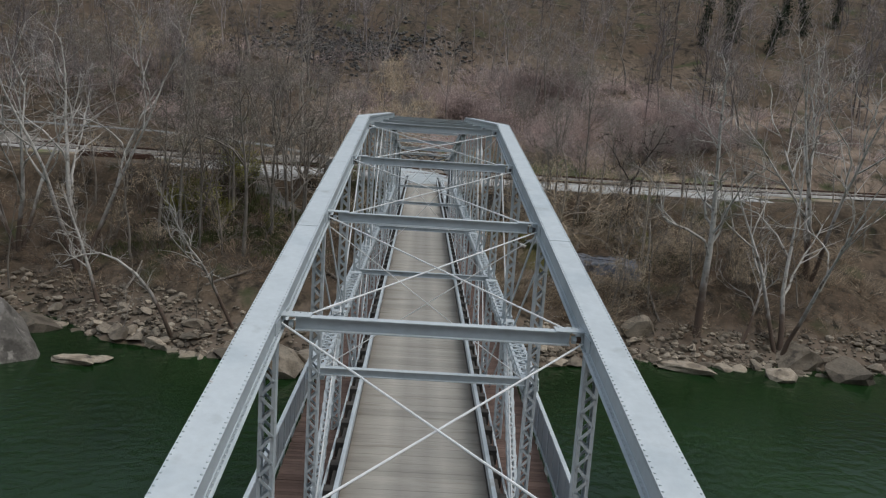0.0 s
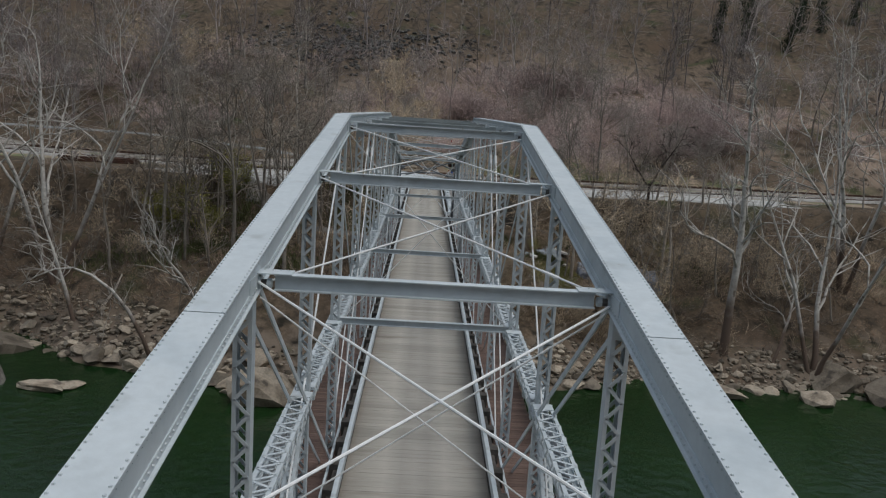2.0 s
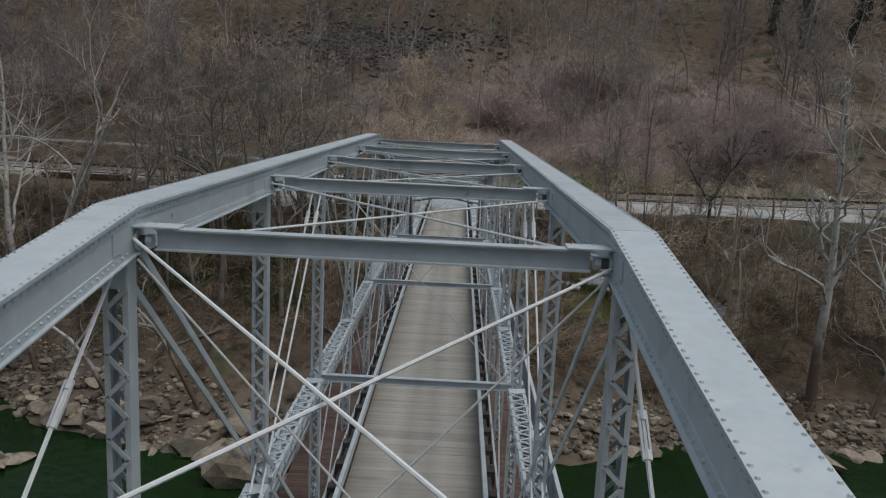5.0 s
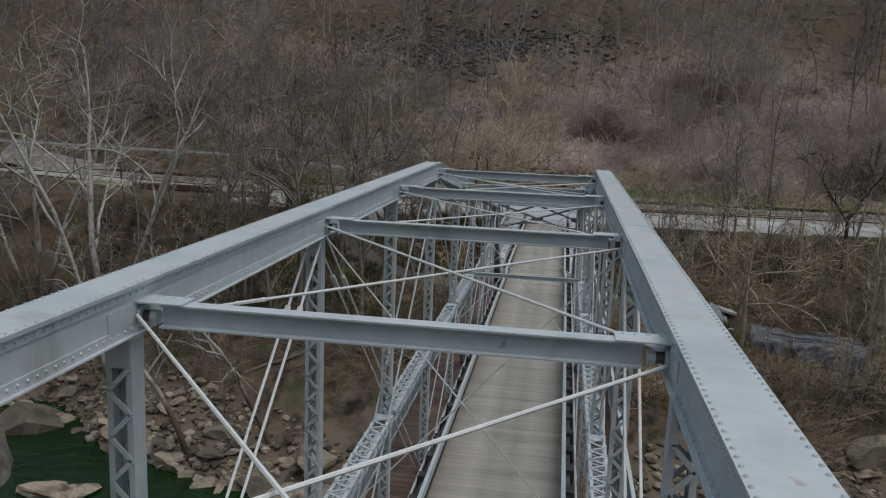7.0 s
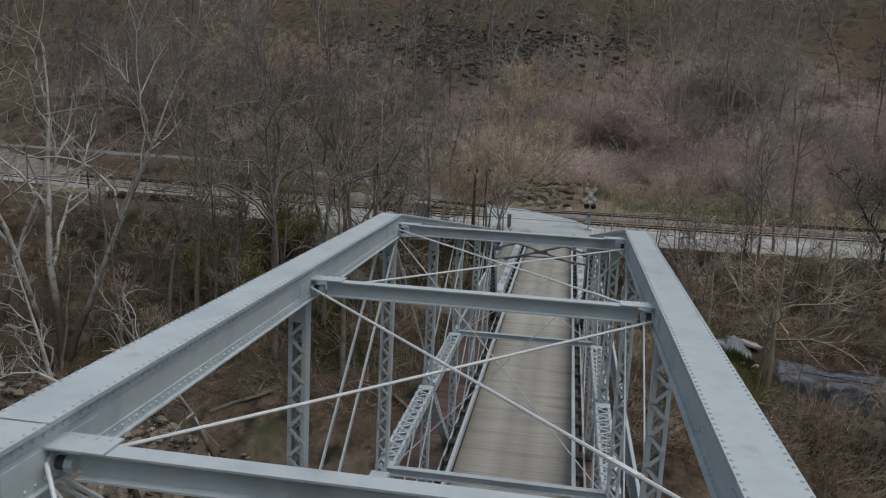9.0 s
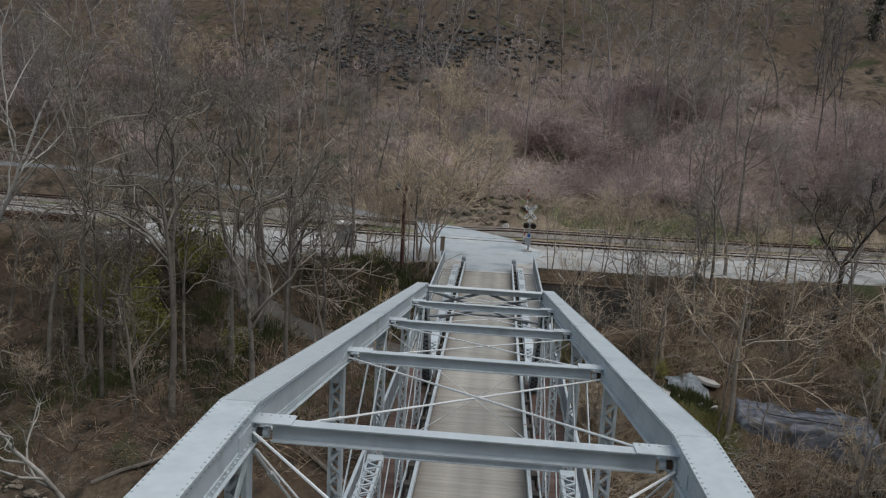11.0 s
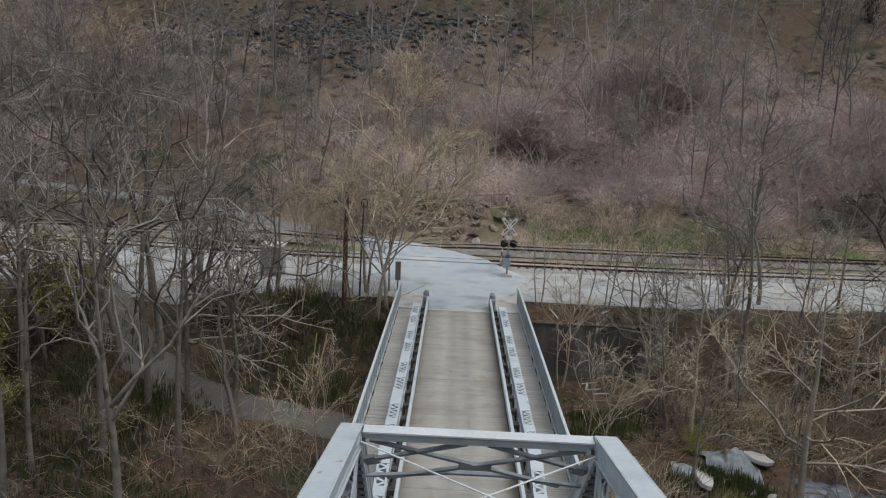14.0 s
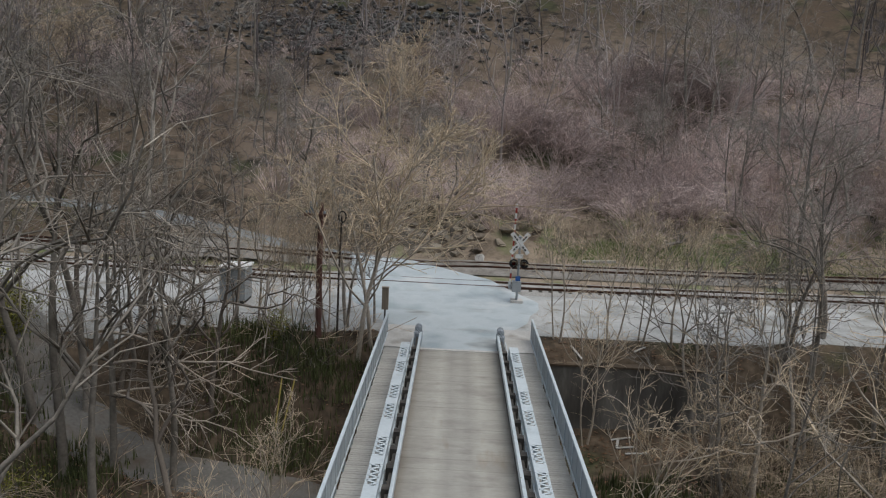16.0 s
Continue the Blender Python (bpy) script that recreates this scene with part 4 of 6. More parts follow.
def pony(side):
    """Low riveted truss: box top chord with batten plates and lacing on top, posts and diagonals below."""
    x = X0 + side * 2.36
    half = 0.19
    body, lace = Shape(), Shape()
    run = [(Y1 + 0.3, -0.05), (Y1 + 3.8, PONY_TOP), (99.6, PONY_TOP)]
    for (ya, za), (yb, zb) in zip(run, run[1:]):
        a, b = Vector((x, ya, za)), Vector((x, yb, zb))
        up = Vector((1, 0, 0)).cross((b - a).normalized())
        for s in (-1, 1):
            o = Vector((s * half, 0, 0))
            body.bar(a + o - up * 0.12, b + o - up * 0.12, 0.016, 0.24, up)
            body.bar(a + o * 0.82, b + o * 0.82, 0.07, 0.014, up)
        n = max(1, round((b - a).length / 5.2))
        for k in range(n):
            p, q = a.lerp(b, k / n), a.lerp(b, (k + 1) / n)
            for c, e in ((0.0, 0.16), (0.44, 0.56), (0.84, 1.0)):
                body.bar(p.lerp(q, c) + up * 0.012, p.lerp(q, e) + up * 0.012, half * 2 + 0.02, 0.014, up)
            for c, e in ((0.16, 0.44), (0.56, 0.84)):
                lace.lacing(p.lerp(q, c) + up * 0.012, p.lerp(q, e) + up * 0.012, (1, 0, 0), 0.17, 0.07, 0.012, half - 0.03)
    body.box(x - 0.2, x + 0.2, 99.6, 99.75, -0.4, PONY_TOP)
    ob = part("pony_truss", body, STEEL, span)
    ob.location = SB
    part("lacing", lace, STEEL, ob, kind="stuff")
    for k in range(9):
        y = Y1 + 3.8 + k * (99.6 - Y1 - 3.8) / 8
        part("post", Shape().bar((x - 0.1, y, -0.9), (x - 0.1, y, PONY_TOP - 0.1), 0.1, 0.08, (0, 1, 0)).bar((x + 0.1, y, -0.9), (x + 0.1, y, PONY_TOP - 0.1), 0.1, 0.08, (0, 1, 0)), STEEL, ob)
        if k < 8:
            y2 = Y1 + 3.8 + (k + 1) * (99.6 - Y1 - 3.8) / 8
            a, b = ((x, y, -0.85), (x, y2, PONY_TOP - 0.2)) if k % 2 else ((x, y, PONY_TOP - 0.2), (x, y2, -0.85))
            part("diagonal", Shape().bar(a, b, 0.12, 0.09), STEEL, ob)
    part("bottom_chord", Shape().bar((x, Y1 + 0.3, -0.92), (x, 99.6, -0.92), 0.3, 0.16), STEEL, ob)


for side in (-1, 1):
    pony(side)
    # rounded end pieces of the guard rails
    x = X0 + side * 1.95
    o = part("end_block", Shape().tube([(x, Y2 + 0.6, 0.0), (x, Y2 + 0.62, 0.55), (x, Y2 + 0.75, 0.72), (x, Y2 + 1.2, 0.74), (x, Y2 + 1.45, 0.5), (x, Y2 + 1.5, 0.0)], [0.17] * 6, 8), STEEL_DARK, span)
    o.location = SB

# ---- trees ----
class Twigs:
    """Tapered branches of a bare tree, as tubes with open ends."""

    def __init__(self, seed):
        self.rnd = random.Random(seed)
        self.v, self.f = [], []

    def branch(self, p, d, length, r0, r1, segs, n, wander, lift=0.0, grow_from=None):
        """One branch; gives back its points with the direction and radius there."""
        p, d = Vector(p), Vector(d).normalized()
        rnd, out = self.rnd, []
        k = len(self.v)
        for i in range(segs + 1):
            t = i / segs
            r = r0 + (r1 - r0) * t
            s = d.cross(Vector((0.3, 0.2, 1)) if abs(d.z) < 0.9 else Vector((1, 0, 0))).normalized()
            u = s.cross(d)
            for j in range(n):
                a = 2 * math.pi * j / n
                self.v.append(tuple(p + (s * math.cos(a) + u * math.sin(a)) * r))
            out.append((p.copy(), d.copy(), r))
            p = p + d * (length / segs)
            d = (d + Vector((rnd.uniform(-1, 1), rnd.uniform(-1, 1), rnd.uniform(-1, 1))) * wander + Vector((0, 0, lift))).normalized()
        for i in range(segs):
            for j in range(n):
                self.f.append((k + i * n + j, k + i * n + (j + 1) % n, k + (i + 1) * n + (j + 1) % n, k + (i + 1) * n + j))
        if grow_from is not None:
            self.f.append((grow_from, grow_from + 1, k + 1, k))
        return out

    def off(self, d, spread_angle):
        """A direction that leaves d by about that angle."""
        rnd = self.rnd
        s = d.cross(Vector((rnd.uniform(-1, 1), rnd.uniform(-1, 1), rnd.uniform(-1, 1)))).normalized()
        a = spread_angle * rnd.uniform(0.7, 1.3)
        return (d * math.cos(a) + s * math.sin(a)).normalized()


def grow(seed, height, radius, limbs, subs, twigs, fine, first=0.3, angle=0.9, wander=0.12, lean=(0, 0), forks=1, sides=6, thin=1.0, stout=0.5, reach=1.0, bends=5, flare=1.0, bole=0.0, sway=0.6):
    """A bare tree: (trunk and limbs, twigs)."""
    wood, crown = Twigs(seed), Twigs(seed + 1)
    rnd = wood.rnd
    if bole:
        wood.branch((0, 0, -0.6), (0.05, 0, 1), bole + 0.7, radius * 1.5, radius * 1.15, 3, sides, 0.04)
    for k in range(forks):
        turn = 2 * math.pi * (k + rnd.random() * 0.5) / max(1, forks)
        tip = 0.0 if forks == 1 else rnd.uniform(0.12, 0.3) * flare
        d = Vector((lean[0] + tip * math.cos(turn), lean[1] + tip * math.sin(turn), 1))
        h = height * rnd.uniform(0.85, 1.05)
        r = radius * (1.0 if k == 0 else rnd.uniform(0.6, 0.85))
        root = Vector((0.35 * radius * math.cos(turn) * (forks > 1) * 2, 0.35 * radius * math.sin(turn) * (forks > 1) * 2, bole - 0.25 if bole else -0.6))
        ring = len(wood.v)
        stem = wood.branch(root, d, h + 0.6, r, r * 0.12, 9, sides, wander * sway, 0.03)
        for i in range(limbs):
            t = first + (1 - first) * (i + rnd.random() * 0.8) / limbs
            j = min(len(stem) - 2, int(t * (len(stem) - 1)))
            p0, d0, r0 = stem[j]
            p = p0.lerp(stem[j + 1][0], t * (len(stem) - 1) - j)
            length = height * (0.42 * (1 - t) + 0.16) * reach * rnd.uniform(0.7, 1.25)
            limb = wood.branch(p, wood.off(d0, angle), length, r0 * stout, 0.012 * thin + r0 * 0.06, bends, 4, wander * 1.7, 0.06, ring + j * sides)
            for m in range(subs):
                q = rnd.uniform(0.2, 1.0)
                a = min(bends - 1, int(q * bends))
                pp, dd, rr = limb[a]
                sub = crown.branch(pp.lerp(limb[a + 1][0], q * bends - a), crown.off(dd, 0.75), length * rnd.uniform(0.3, 0.55), max(0.012, rr * 0.45) * thin, 0.007 * thin, 2, 3, wander * 2.2, 0.05)
                for w in range(twigs):
                    e = crown.rnd.randrange(2)
                    pp2, dd2, rr2 = sub[e]
                    tw = crown.branch(pp2.lerp(sub[e + 1][0], crown.rnd.random()), crown.off(dd2, 0.7), length * rnd.uniform(0.14, 0.3), 0.009 * thin, 0.004 * thin, 1, 3, wander * 2.5, 0.04)
                    for g in range(fine):
                        x, y, z = tw[0]
                        x = x.lerp(tw[1][0], crown.rnd.uniform(0.3, 1))
                        crown.branch(x, crown.off(y, 0.7), length * crown.rnd.uniform(0.07, 0.15), 0.006 * thin, 0.004 * thin, 1, 3, 0.1)
    return wood, crown


def quads(name, w, mat):
    return mesh_of(name, w.v, w.f, mat, True)


KINDS = {
    # name: wood material, twig material, label, and the shapes that share it
    "sycamore": (BARK_PALE, TWIG_PALE, "tall bare sycamore with pale mottled bark", [dict(height=21, radius=0.38, limbs=15, subs=4, twigs=3, fine=0, first=0.28, angle=0.85, wander=0.4, forks=1, thin=1.7, stout=0.5, reach=0.75, sway=0.12), dict(height=20, radius=0.30, limbs=5, subs=5, twigs=3, fine=0, first=0.3, angle=0.5, wander=0.24, forks=3, thin=1.7, stout=0.65, reach=1.45, bends=9), dict(height=13, radius=0.2, limbs=8, subs=4, twigs=3, fine=0, first=0.35, angle=0.7, wander=0.3, lean=(-0.5, -0.1), thin=1.6, stout=0.65, reach=1.2)]),
    "bank_tree": (BARK_GREY, TWIG_GREY, "stout grey-barked bare tree on the leafy bank", [dict(height=17, radius=0.2, limbs=9, subs=4, twigs=4, fine=1, first=0.5, angle=0.85, wander=0.34, thin=1.7, stout=0.6), dict(height=15, radius=0.165, limbs=8, subs=4, twigs=4, fine=1, first=0.42, angle=0.9, wander=0.36, thin=1.7, sway=0.3, stout=0.65), dict(height=16, radius=0.19, limbs=9, subs=4, twigs=4, fine=1, first=0.45, angle=1.0, wander=0.38, thin=1.7, stout=0.6, lean=(0.07, -0.05)), dict(height=12, radius=0.13, limbs=9, subs=4, twigs=4, fine=1, first=0.3, angle=1.0, wander=0.4, thin=1.6, stout=0.7, lean=(0.15, -0.12))]),
    "ash_tree": (BARK_ASH, TWIG_ASH, "tall straight grey-barked bare tree with crooked limbs", [dict(height=17, radius=0.23, limbs=11, subs=5, twigs=3, fine=1, first=0.5, angle=0.75, wander=0.46, thin=1.7, stout=0.7, sway=0.14, reach=1.35), dict(height=15, radius=0.2, limbs=10, subs=5, twigs=3, fine=1, first=0.45, angle=0.6, wander=0.5, thin=1.7, stout=0.75, sway=0.18, reach=1.45), dict(height=13, radius=0.13, limbs=9, subs=3, twigs=3, fine=1, first=0.4, angle=0.9, wander=0.4, thin=1.5, stout=0.55, sway=0.2)]),
    "spreading_tree": (BARK_TAN, TWIG_TAN, "grey-tan bare tree with long level crooked limbs", [dict(height=12.5, radius=0.2, limbs=12, subs=5, twigs=3, fine=1, first=0.3, angle=1.25, wander=0.3, thin=1.6, stout=0.5, sway=0.2, reach=1.1, bends=6)]),
    "crooked_tree": (TANGLE, TANGLE, "dark crooked bare tree beside the dirt track", [dict(height=11, radius=0.13, limbs=9, subs=4, twigs=3, fine=0, first=0.25, angle=0.7, wander=0.5, thin=1.7, stout=0.7, sway=0.5, reach=1.2, bends=7), dict(height=9, radius=0.12, limbs=8, subs=4, twigs=3, fine=0, first=0.3, angle=0.8, wander=0.5, thin=1.7, stout=0.75, sway=0.5, reach=1.3, bends=7, lean=(0.15, 0))]),
    "rail_tree": (BARK_TAN, TWIG_TAN, "bare tan tree with a broad twiggy crown beside the deck", [dict(height=12, radius=0.14, limbs=16, subs=7, twigs=5, fine=2, first=0.26, angle=0.8, wander=0.17, forks=1, thin=2.3, reach=1.2)]),
    "dead_shrub": (BARK_ASH, TWIG_ASH, "fallen pale branchy dead tree on the bank", [dict(height=6.5, radius=0.1, limbs=8, subs=4, twigs=2, fine=1, first=0.25, angle=0.8, wander=0.38, thin=1.6, stout=0.65)]),
    "bare_tree": (BARK_GREY, TWIG, "bare grey-brown hardwood tree with fine twigs", [dict(height=15, radius=0.23, limbs=12, subs=6, twigs=5, fine=1, first=0.42, angle=0.95, wander=0.22, thin=1.6), dict(height=13, radius=0.19, limbs=11, subs=6, twigs=5, fine=1, first=0.4, angle=0.8, wander=0.24, forks=2, thin=1.6), dict(height=16, radius=0.22, limbs=13, subs=6, twigs=5, fine=1, first=0.46, angle=0.9, wander=0.2, thin=1.6), dict(height=11, radius=0.13, limbs=11, subs=6, twigs=5, fine=1, first=0.25, angle=0.9, wander=0.2, lean=(0.2, -0.1), thin=1.6)]),
    "sapling": (BARK_TAN, TWIG_TAN, "slender bare sapling with thin upright twigs", [dict(height=6.5, radius=0.06, limbs=9, subs=4, twigs=3, fine=1, first=0.25, angle=0.6, wander=0.12, sides=5), dict(height=8, radius=0.075, limbs=10, subs=4, twigs=3, fine=1, first=0.3, angle=0.65, wander=0.15, forks=2, sides=5)]),
    "shrub": (BARK_GREY, TWIG_TAN, "many-stemmed pale bare shrub on the bank", [dict(height=5, radius=0.045, limbs=5, subs=3, twigs=3, fine=0, first=0.3, angle=0.6, wander=0.2, forks=7, sides=4, thin=1.5), dict(height=6.2, radius=0.055, limbs=6, subs=3, twigs=3, fine=0, first=0.3, angle=0.7, wander=0.24, forks=6, sides=4, thin=1.5)]),
    "dark_tree": (BARK_DARK, BARK_DARK, "dark-barked crooked bare tree forking above the bank", [dict(height=8.0, radius=0.15, limbs=6, subs=5, twigs=4, fine=1, first=0.2, angle=0.75, wander=0.42, forks=3, thin=1.6, stout=0.65, flare=3.2, reach=1.0, bole=4.9)]),
}
MADE = {}
for kind, (wood_mat, twig_mat, label, shapes) in KINDS.items():
    MADE[kind] = []
    for k, how in enumerate(shapes):
        wood, crown = grow(100 + 17 * k + len(kind), **how)
        MADE[kind].append((quads("trunk", wood, wood_mat), quads("crown", crown, twig_mat)))


def plant(kind, x, y, shape=0, size=1.0, turn=0.0, tilt=(0, 0), label="", sink=0.1, z=None):
    trunk, crown = MADE[kind][shape % len(MADE[kind])]
    ob = thing(kind if kind in ("sapling", "shrub") else "tree", label or KINDS[kind][2], "tree", group="bare trees on the bank")
    for name, me in (("trunk", trunk), ("crown", crown)):
        o = new(name, me)
        o.parent = ob
    ob.matrix_basis = pose(x, y, (ground(x, y) if z is None else z) - sink, tilt[0], tilt[1], turn) @ Matrix.Scale(size, 4)
    return ob


# the trees that stand out
plant("sycamore", 31.0, 84.6, 0, 1.36, 40)
plant("sycamore", 39.9, 83.6, 1, 1.08, 10)
plant("sycamore", 35.6, 84.0, 2, 1.0, 200)
plant("sycamore", 47.0, 93.5, 1, 1.25, 150)
plant("sycamore", -38.5, 91.0, 1, 1.3, 75)
plant("sycamore", -33.8, 84.2, 0, 0.62, 0, (-2, -15))
plant("sycamore", -46.5, 93.0, 1, 1.05, 250)
plant("sycamore", -17.7, 78.2, 2, 1.15, 0, (0, 3), "pale bare tree leaning over the rocky shore")


def arching_tree(x, y):
    """A low tree that bows over the shore, brown at its foot and pale above."""
    w = Twigs(61)
    line = [(0, 0, -0.5), (-1.0, 0, 2.2), (-2.3, 0.1, 4.6), (-3.8, 0.2, 6.4), (-5.6, 0.2, 7.7), (-7.2, 0.3, 8.2), (-8.8, 0.3, 8.0), (-10.6, 0.4, 7.2), (-12.2, 0.4, 6.0)]
    ob = thing("tree", "low pale tree arching over the rocky shore", "tree", (x, y, ground(x, y)), "bare trees on the bank")
    part("trunk", Shape().tube(line, [0.24, 0.2, 0.17, 0.14, 0.11, 0.09, 0.07, 0.05, 0.02], 7), BARK_PALE, ob, smooth=True)
    for k in range(26):
        i = 2 + w.rnd.randrange(6)
        p = Vector(line[i]).lerp(Vector(line[i + 1]), w.rnd.random())
        run = w.branch(p, (w.rnd.uniform(-1, 0.5), w.rnd.uniform(-0.6, 0.6), w.rnd.uniform(-0.2, 1)), w.rnd.uniform(1.0, 3.0), 0.035, 0.012, 4, 4, 0.3)
        for q in range(3):
            pp, dd, rr = run[1 + q]
            w.branch(pp, w.off(dd, 0.8), w.rnd.uniform(0.4, 1.1), 0.014, 0.008, 2, 3, 0.25)
    o = new("crown", quads("crown", w, TWIG_PALE))
    o.parent = ob


def reaching_tree(x, y):
    """An upright tree whose long low limbs reach out level over the bank."""
    ob = thing("tree", "grey tree with long pale limbs reaching low over the bank", "tree", (x, y, ground(x, y)), "bare trees on the bank")
    w, c = Twigs(73), Twigs(74)
    stem = w.branch((0, 0, -0.5), (0.03, 0, 1), 13, 0.17, 0.03, 10, 7, 0.05)
    for k in range(9):
        p, d, r = stem[4 + k % 6]
        limb = w.branch(p, w.off(d, 0.8), w.rnd.uniform(2.5, 5), r * 0.55, 0.02, 5, 4, 0.36, 0.05)
        for q in range(5):
            pp, dd, rr = limb[1 + q % 4]
            w.branch(pp, w.off(dd, 0.8), w.rnd.uniform(0.8, 2.0), 0.022, 0.008, 3, 3, 0.35)
    for p, d, length in ((stem[4][0], (1, -0.1, 0.2), 8.0), (stem[3][0], (1, 0.3, 0.15), 7.0), (stem[3][0], (1, -0.4, -0.05), 6.5), (stem[5][0], (1, 0.1, -0.1), 6.5), (stem[3][0], (1, 0.0, -0.3), 4.5)):
        limb = c.branch(p, d, length, 0.07, 0.016, 8, 5, 0.3, -0.02)
        for q in range(9):
            pp, dd, rr = limb[2 + q % 6]
            side = c.branch(pp, c.off(dd, 0.65), c.rnd.uniform(1.0, 2.6), max(0.02, rr * 0.55), 0.01, 4, 4, 0.3, -0.03)
            for u in range(2):
                p2, d2, r2 = side[1 + u]
                c.branch(p2, c.off(d2, 0.7), c.rnd.uniform(0.4, 1.0), 0.014, 0.008, 2, 3, 0.3)
    for name, me in (("trunk", quads("trunk", w, BARK_ASH)), ("low_limb", quads("low_limb", c, BARK_TAN))):
        o = new(name, me)
        o.parent = ob


reaching_tree(-14.3, 97.0)
arching_tree(-23.6, 77.2)
plant("ash_tree", -22.1, 79.8, 2, 0.5, 90, (0, -8))
plant("bank_tree", -29.3, 79.2, 3, 0.55, 200, (0, -14), "dark-footed leaning tree among the shore rocks")
plant("bank_tree", -45.2, 88.2, 1, 0.8, 100)
plant("dark_tree", 27.2, 104.3, 0, 1.0, 30)
plant("rail_tree", -4.85, 102.8, 0, 1.02, 15, (0, 4))
plant("rail_tree", -4.3, 103.6, 0, 0.85, 140, (0, 13))
for x, y, shape, size, turn in ((-19.4, 88.4, 0, 1.0, 30), (-13.9, 87.4, 1, 1.0, 110), (-17.4, 93.8, 0, 0.95, 200), (-13.5, 93.4, 1, 0.85, 300), (-20.1, 92.2, 2, 1.0, 80), (-28.0, 93.4, 0, 0.9, 160), (-24.6, 89.6, 2, 1.1, 10), (-16.2, 96.6, 0, 0.85, 250), (-11.6, 96.6, 1, 0.75, 45), (-22.6, 96.4, 1, 1.0, 330), (11.0, 91.4, 2, 0.85, 50), (17.3, 103.7, 0, 0.7, 20), (25.8, 103.0, 1, 0.75, 120)):
    plant("ash_tree", x, y, shape, size * (1.12 if x < 0 else 1), turn, (1.5 * math.sin(x), 2 * math.cos(3 * x)))
for k, (x, y) in enumerate(((-11.4, 101.0), (-14.8, 102.4), (-18.6, 103.4), (-22.8, 99.2), (-26.4, 99.8), (-16.0, 101.6), (-25.2, 92.4), (-11.0, 94.6), (-21.8, 88.4), (-30.2, 96.6))):
    plant("crooked_tree", x, y, k, 1.05 + 0.07 * (k % 4), 67 * k)
plant("spreading_tree", 16.4, 92.4, 0, 1.12, 20)
plant("ash_tree", 15.6, 92.1, 2, 0.7, 200, (0, -7))
plant("spreading_tree", 27.4, 96.2, 0, 1.05, 140)
plant("spreading_tree", 13.0, 98.6, 0, 0.8, 260)
plant("spreading_tree", 22.4, 100.6, 0, 0.85, 80)
plant("dead_shrub", -23.6, 88.8, 0, 0.9, 60, (30, 35))
plant("bare_tree", -4.4, 106.0, 3, 0.6, 140)
plant("bare_tree", -5.7, 105.2, 1, 0.65, 80)
rnd = random.Random(5)
spots = [(-18.4, 98.6), (-16.9, 100.2), (-23.5, 98.5), (-26.0, 95.0), (-25.0, 101.5), (-29.0, 99.5), (-30.5, 93.5), (-33.0, 103.0), (-22.0, 104.0), (-28.5, 104.4), (-36.5, 98.5), (-41.0, 101.5), (-16.0, 104.6), (-11.0, 104.2),
         (16.5, 101.8), (18.0, 90.5), (20.5, 103.4), (23.0, 97.2), (26.5, 93.0), (28.0, 102.2), (32.5, 99.3), (36.0, 94.2), (38.0, 103.0), (22.0, 87.6), (13.2, 103.4), (11.6, 98.6), (44.0, 101.0), (25.5, 104.5)]
for x, y in spots:
    plant("bank_tree", x, y, rnd.randrange(4), rnd.uniform(0.75, 1.15) * (0.7 if x > 0 else 1), rnd.uniform(0, 360), (rnd.uniform(-4, 4), rnd.uniform(-4, 4)))
for x, y in [(-7.8, 105.3), (-8.8, 105.1), (4.9, 106.0), (7.6, 105.8), (9.1, 106.1), (13.0, 107.6), (15.9, 107.2), (10.8, 105.8), (-9.8, 105.2), (-6.6, 105.9), (-8.2, 106.2), (22.5, 107.0), (17.4, 106.4), (-11.5, 105.6), (-13.6, 106.3), (-17.4, 107.0), (-20.5, 108.5), (6.2, 102.0), (11.6, 102.6), (6.6, 93.5), (-6.4, 92.6), (-7.2, 89.8), (-9.2, 101.9)]:
    if 4 < x < 12 and y > 105.5:
        y -= 1.2
    elif -14 < x < -6 and y > 105:
        y -= 1.7
    plant("sapling", x, y, rnd.randrange(2), rnd.uniform(0.6, 1.0), rnd.uniform(0, 360), (rnd.uniform(-8, 8), rnd.uniform(-8, 8)))
for k in range(58):
    x = rnd.uniform(6, 40) if k < 44 else rnd.uniform(-44, -22)
    y = rnd.uniform(87.5, 104.3)
    if road_near(x, y, DIRT_ROAD)[0] > 2.2 and not (13 < x < 27 and 90 < y < 98) and not (9.5 < x < 17.2 and 86 < y < 97.3) and not (x < 11 and x > 3 and y > 92):
        plant("shrub", x, y, k % 2, rnd.uniform(0.55, 1.1), rnd.uniform(0, 360), (rnd.uniform(-12, 12), rnd.uniform(-12, 12)))
plant("bank_tree", 19.4, 107.4, 0, 0.8, 200)
plant("bank_tree", 11.7, 102.2, 3, 0.85, 160, (0, 12))
for x, y, s in ((-43, 145, 0.8), (-40, 152, 0.7), (-52, 149, 0.8), (-6, 137, 0.9)):
    plant("rail_tree", x, y, 0, s, 40 * x, label="pale twiggy tree on the hillside")
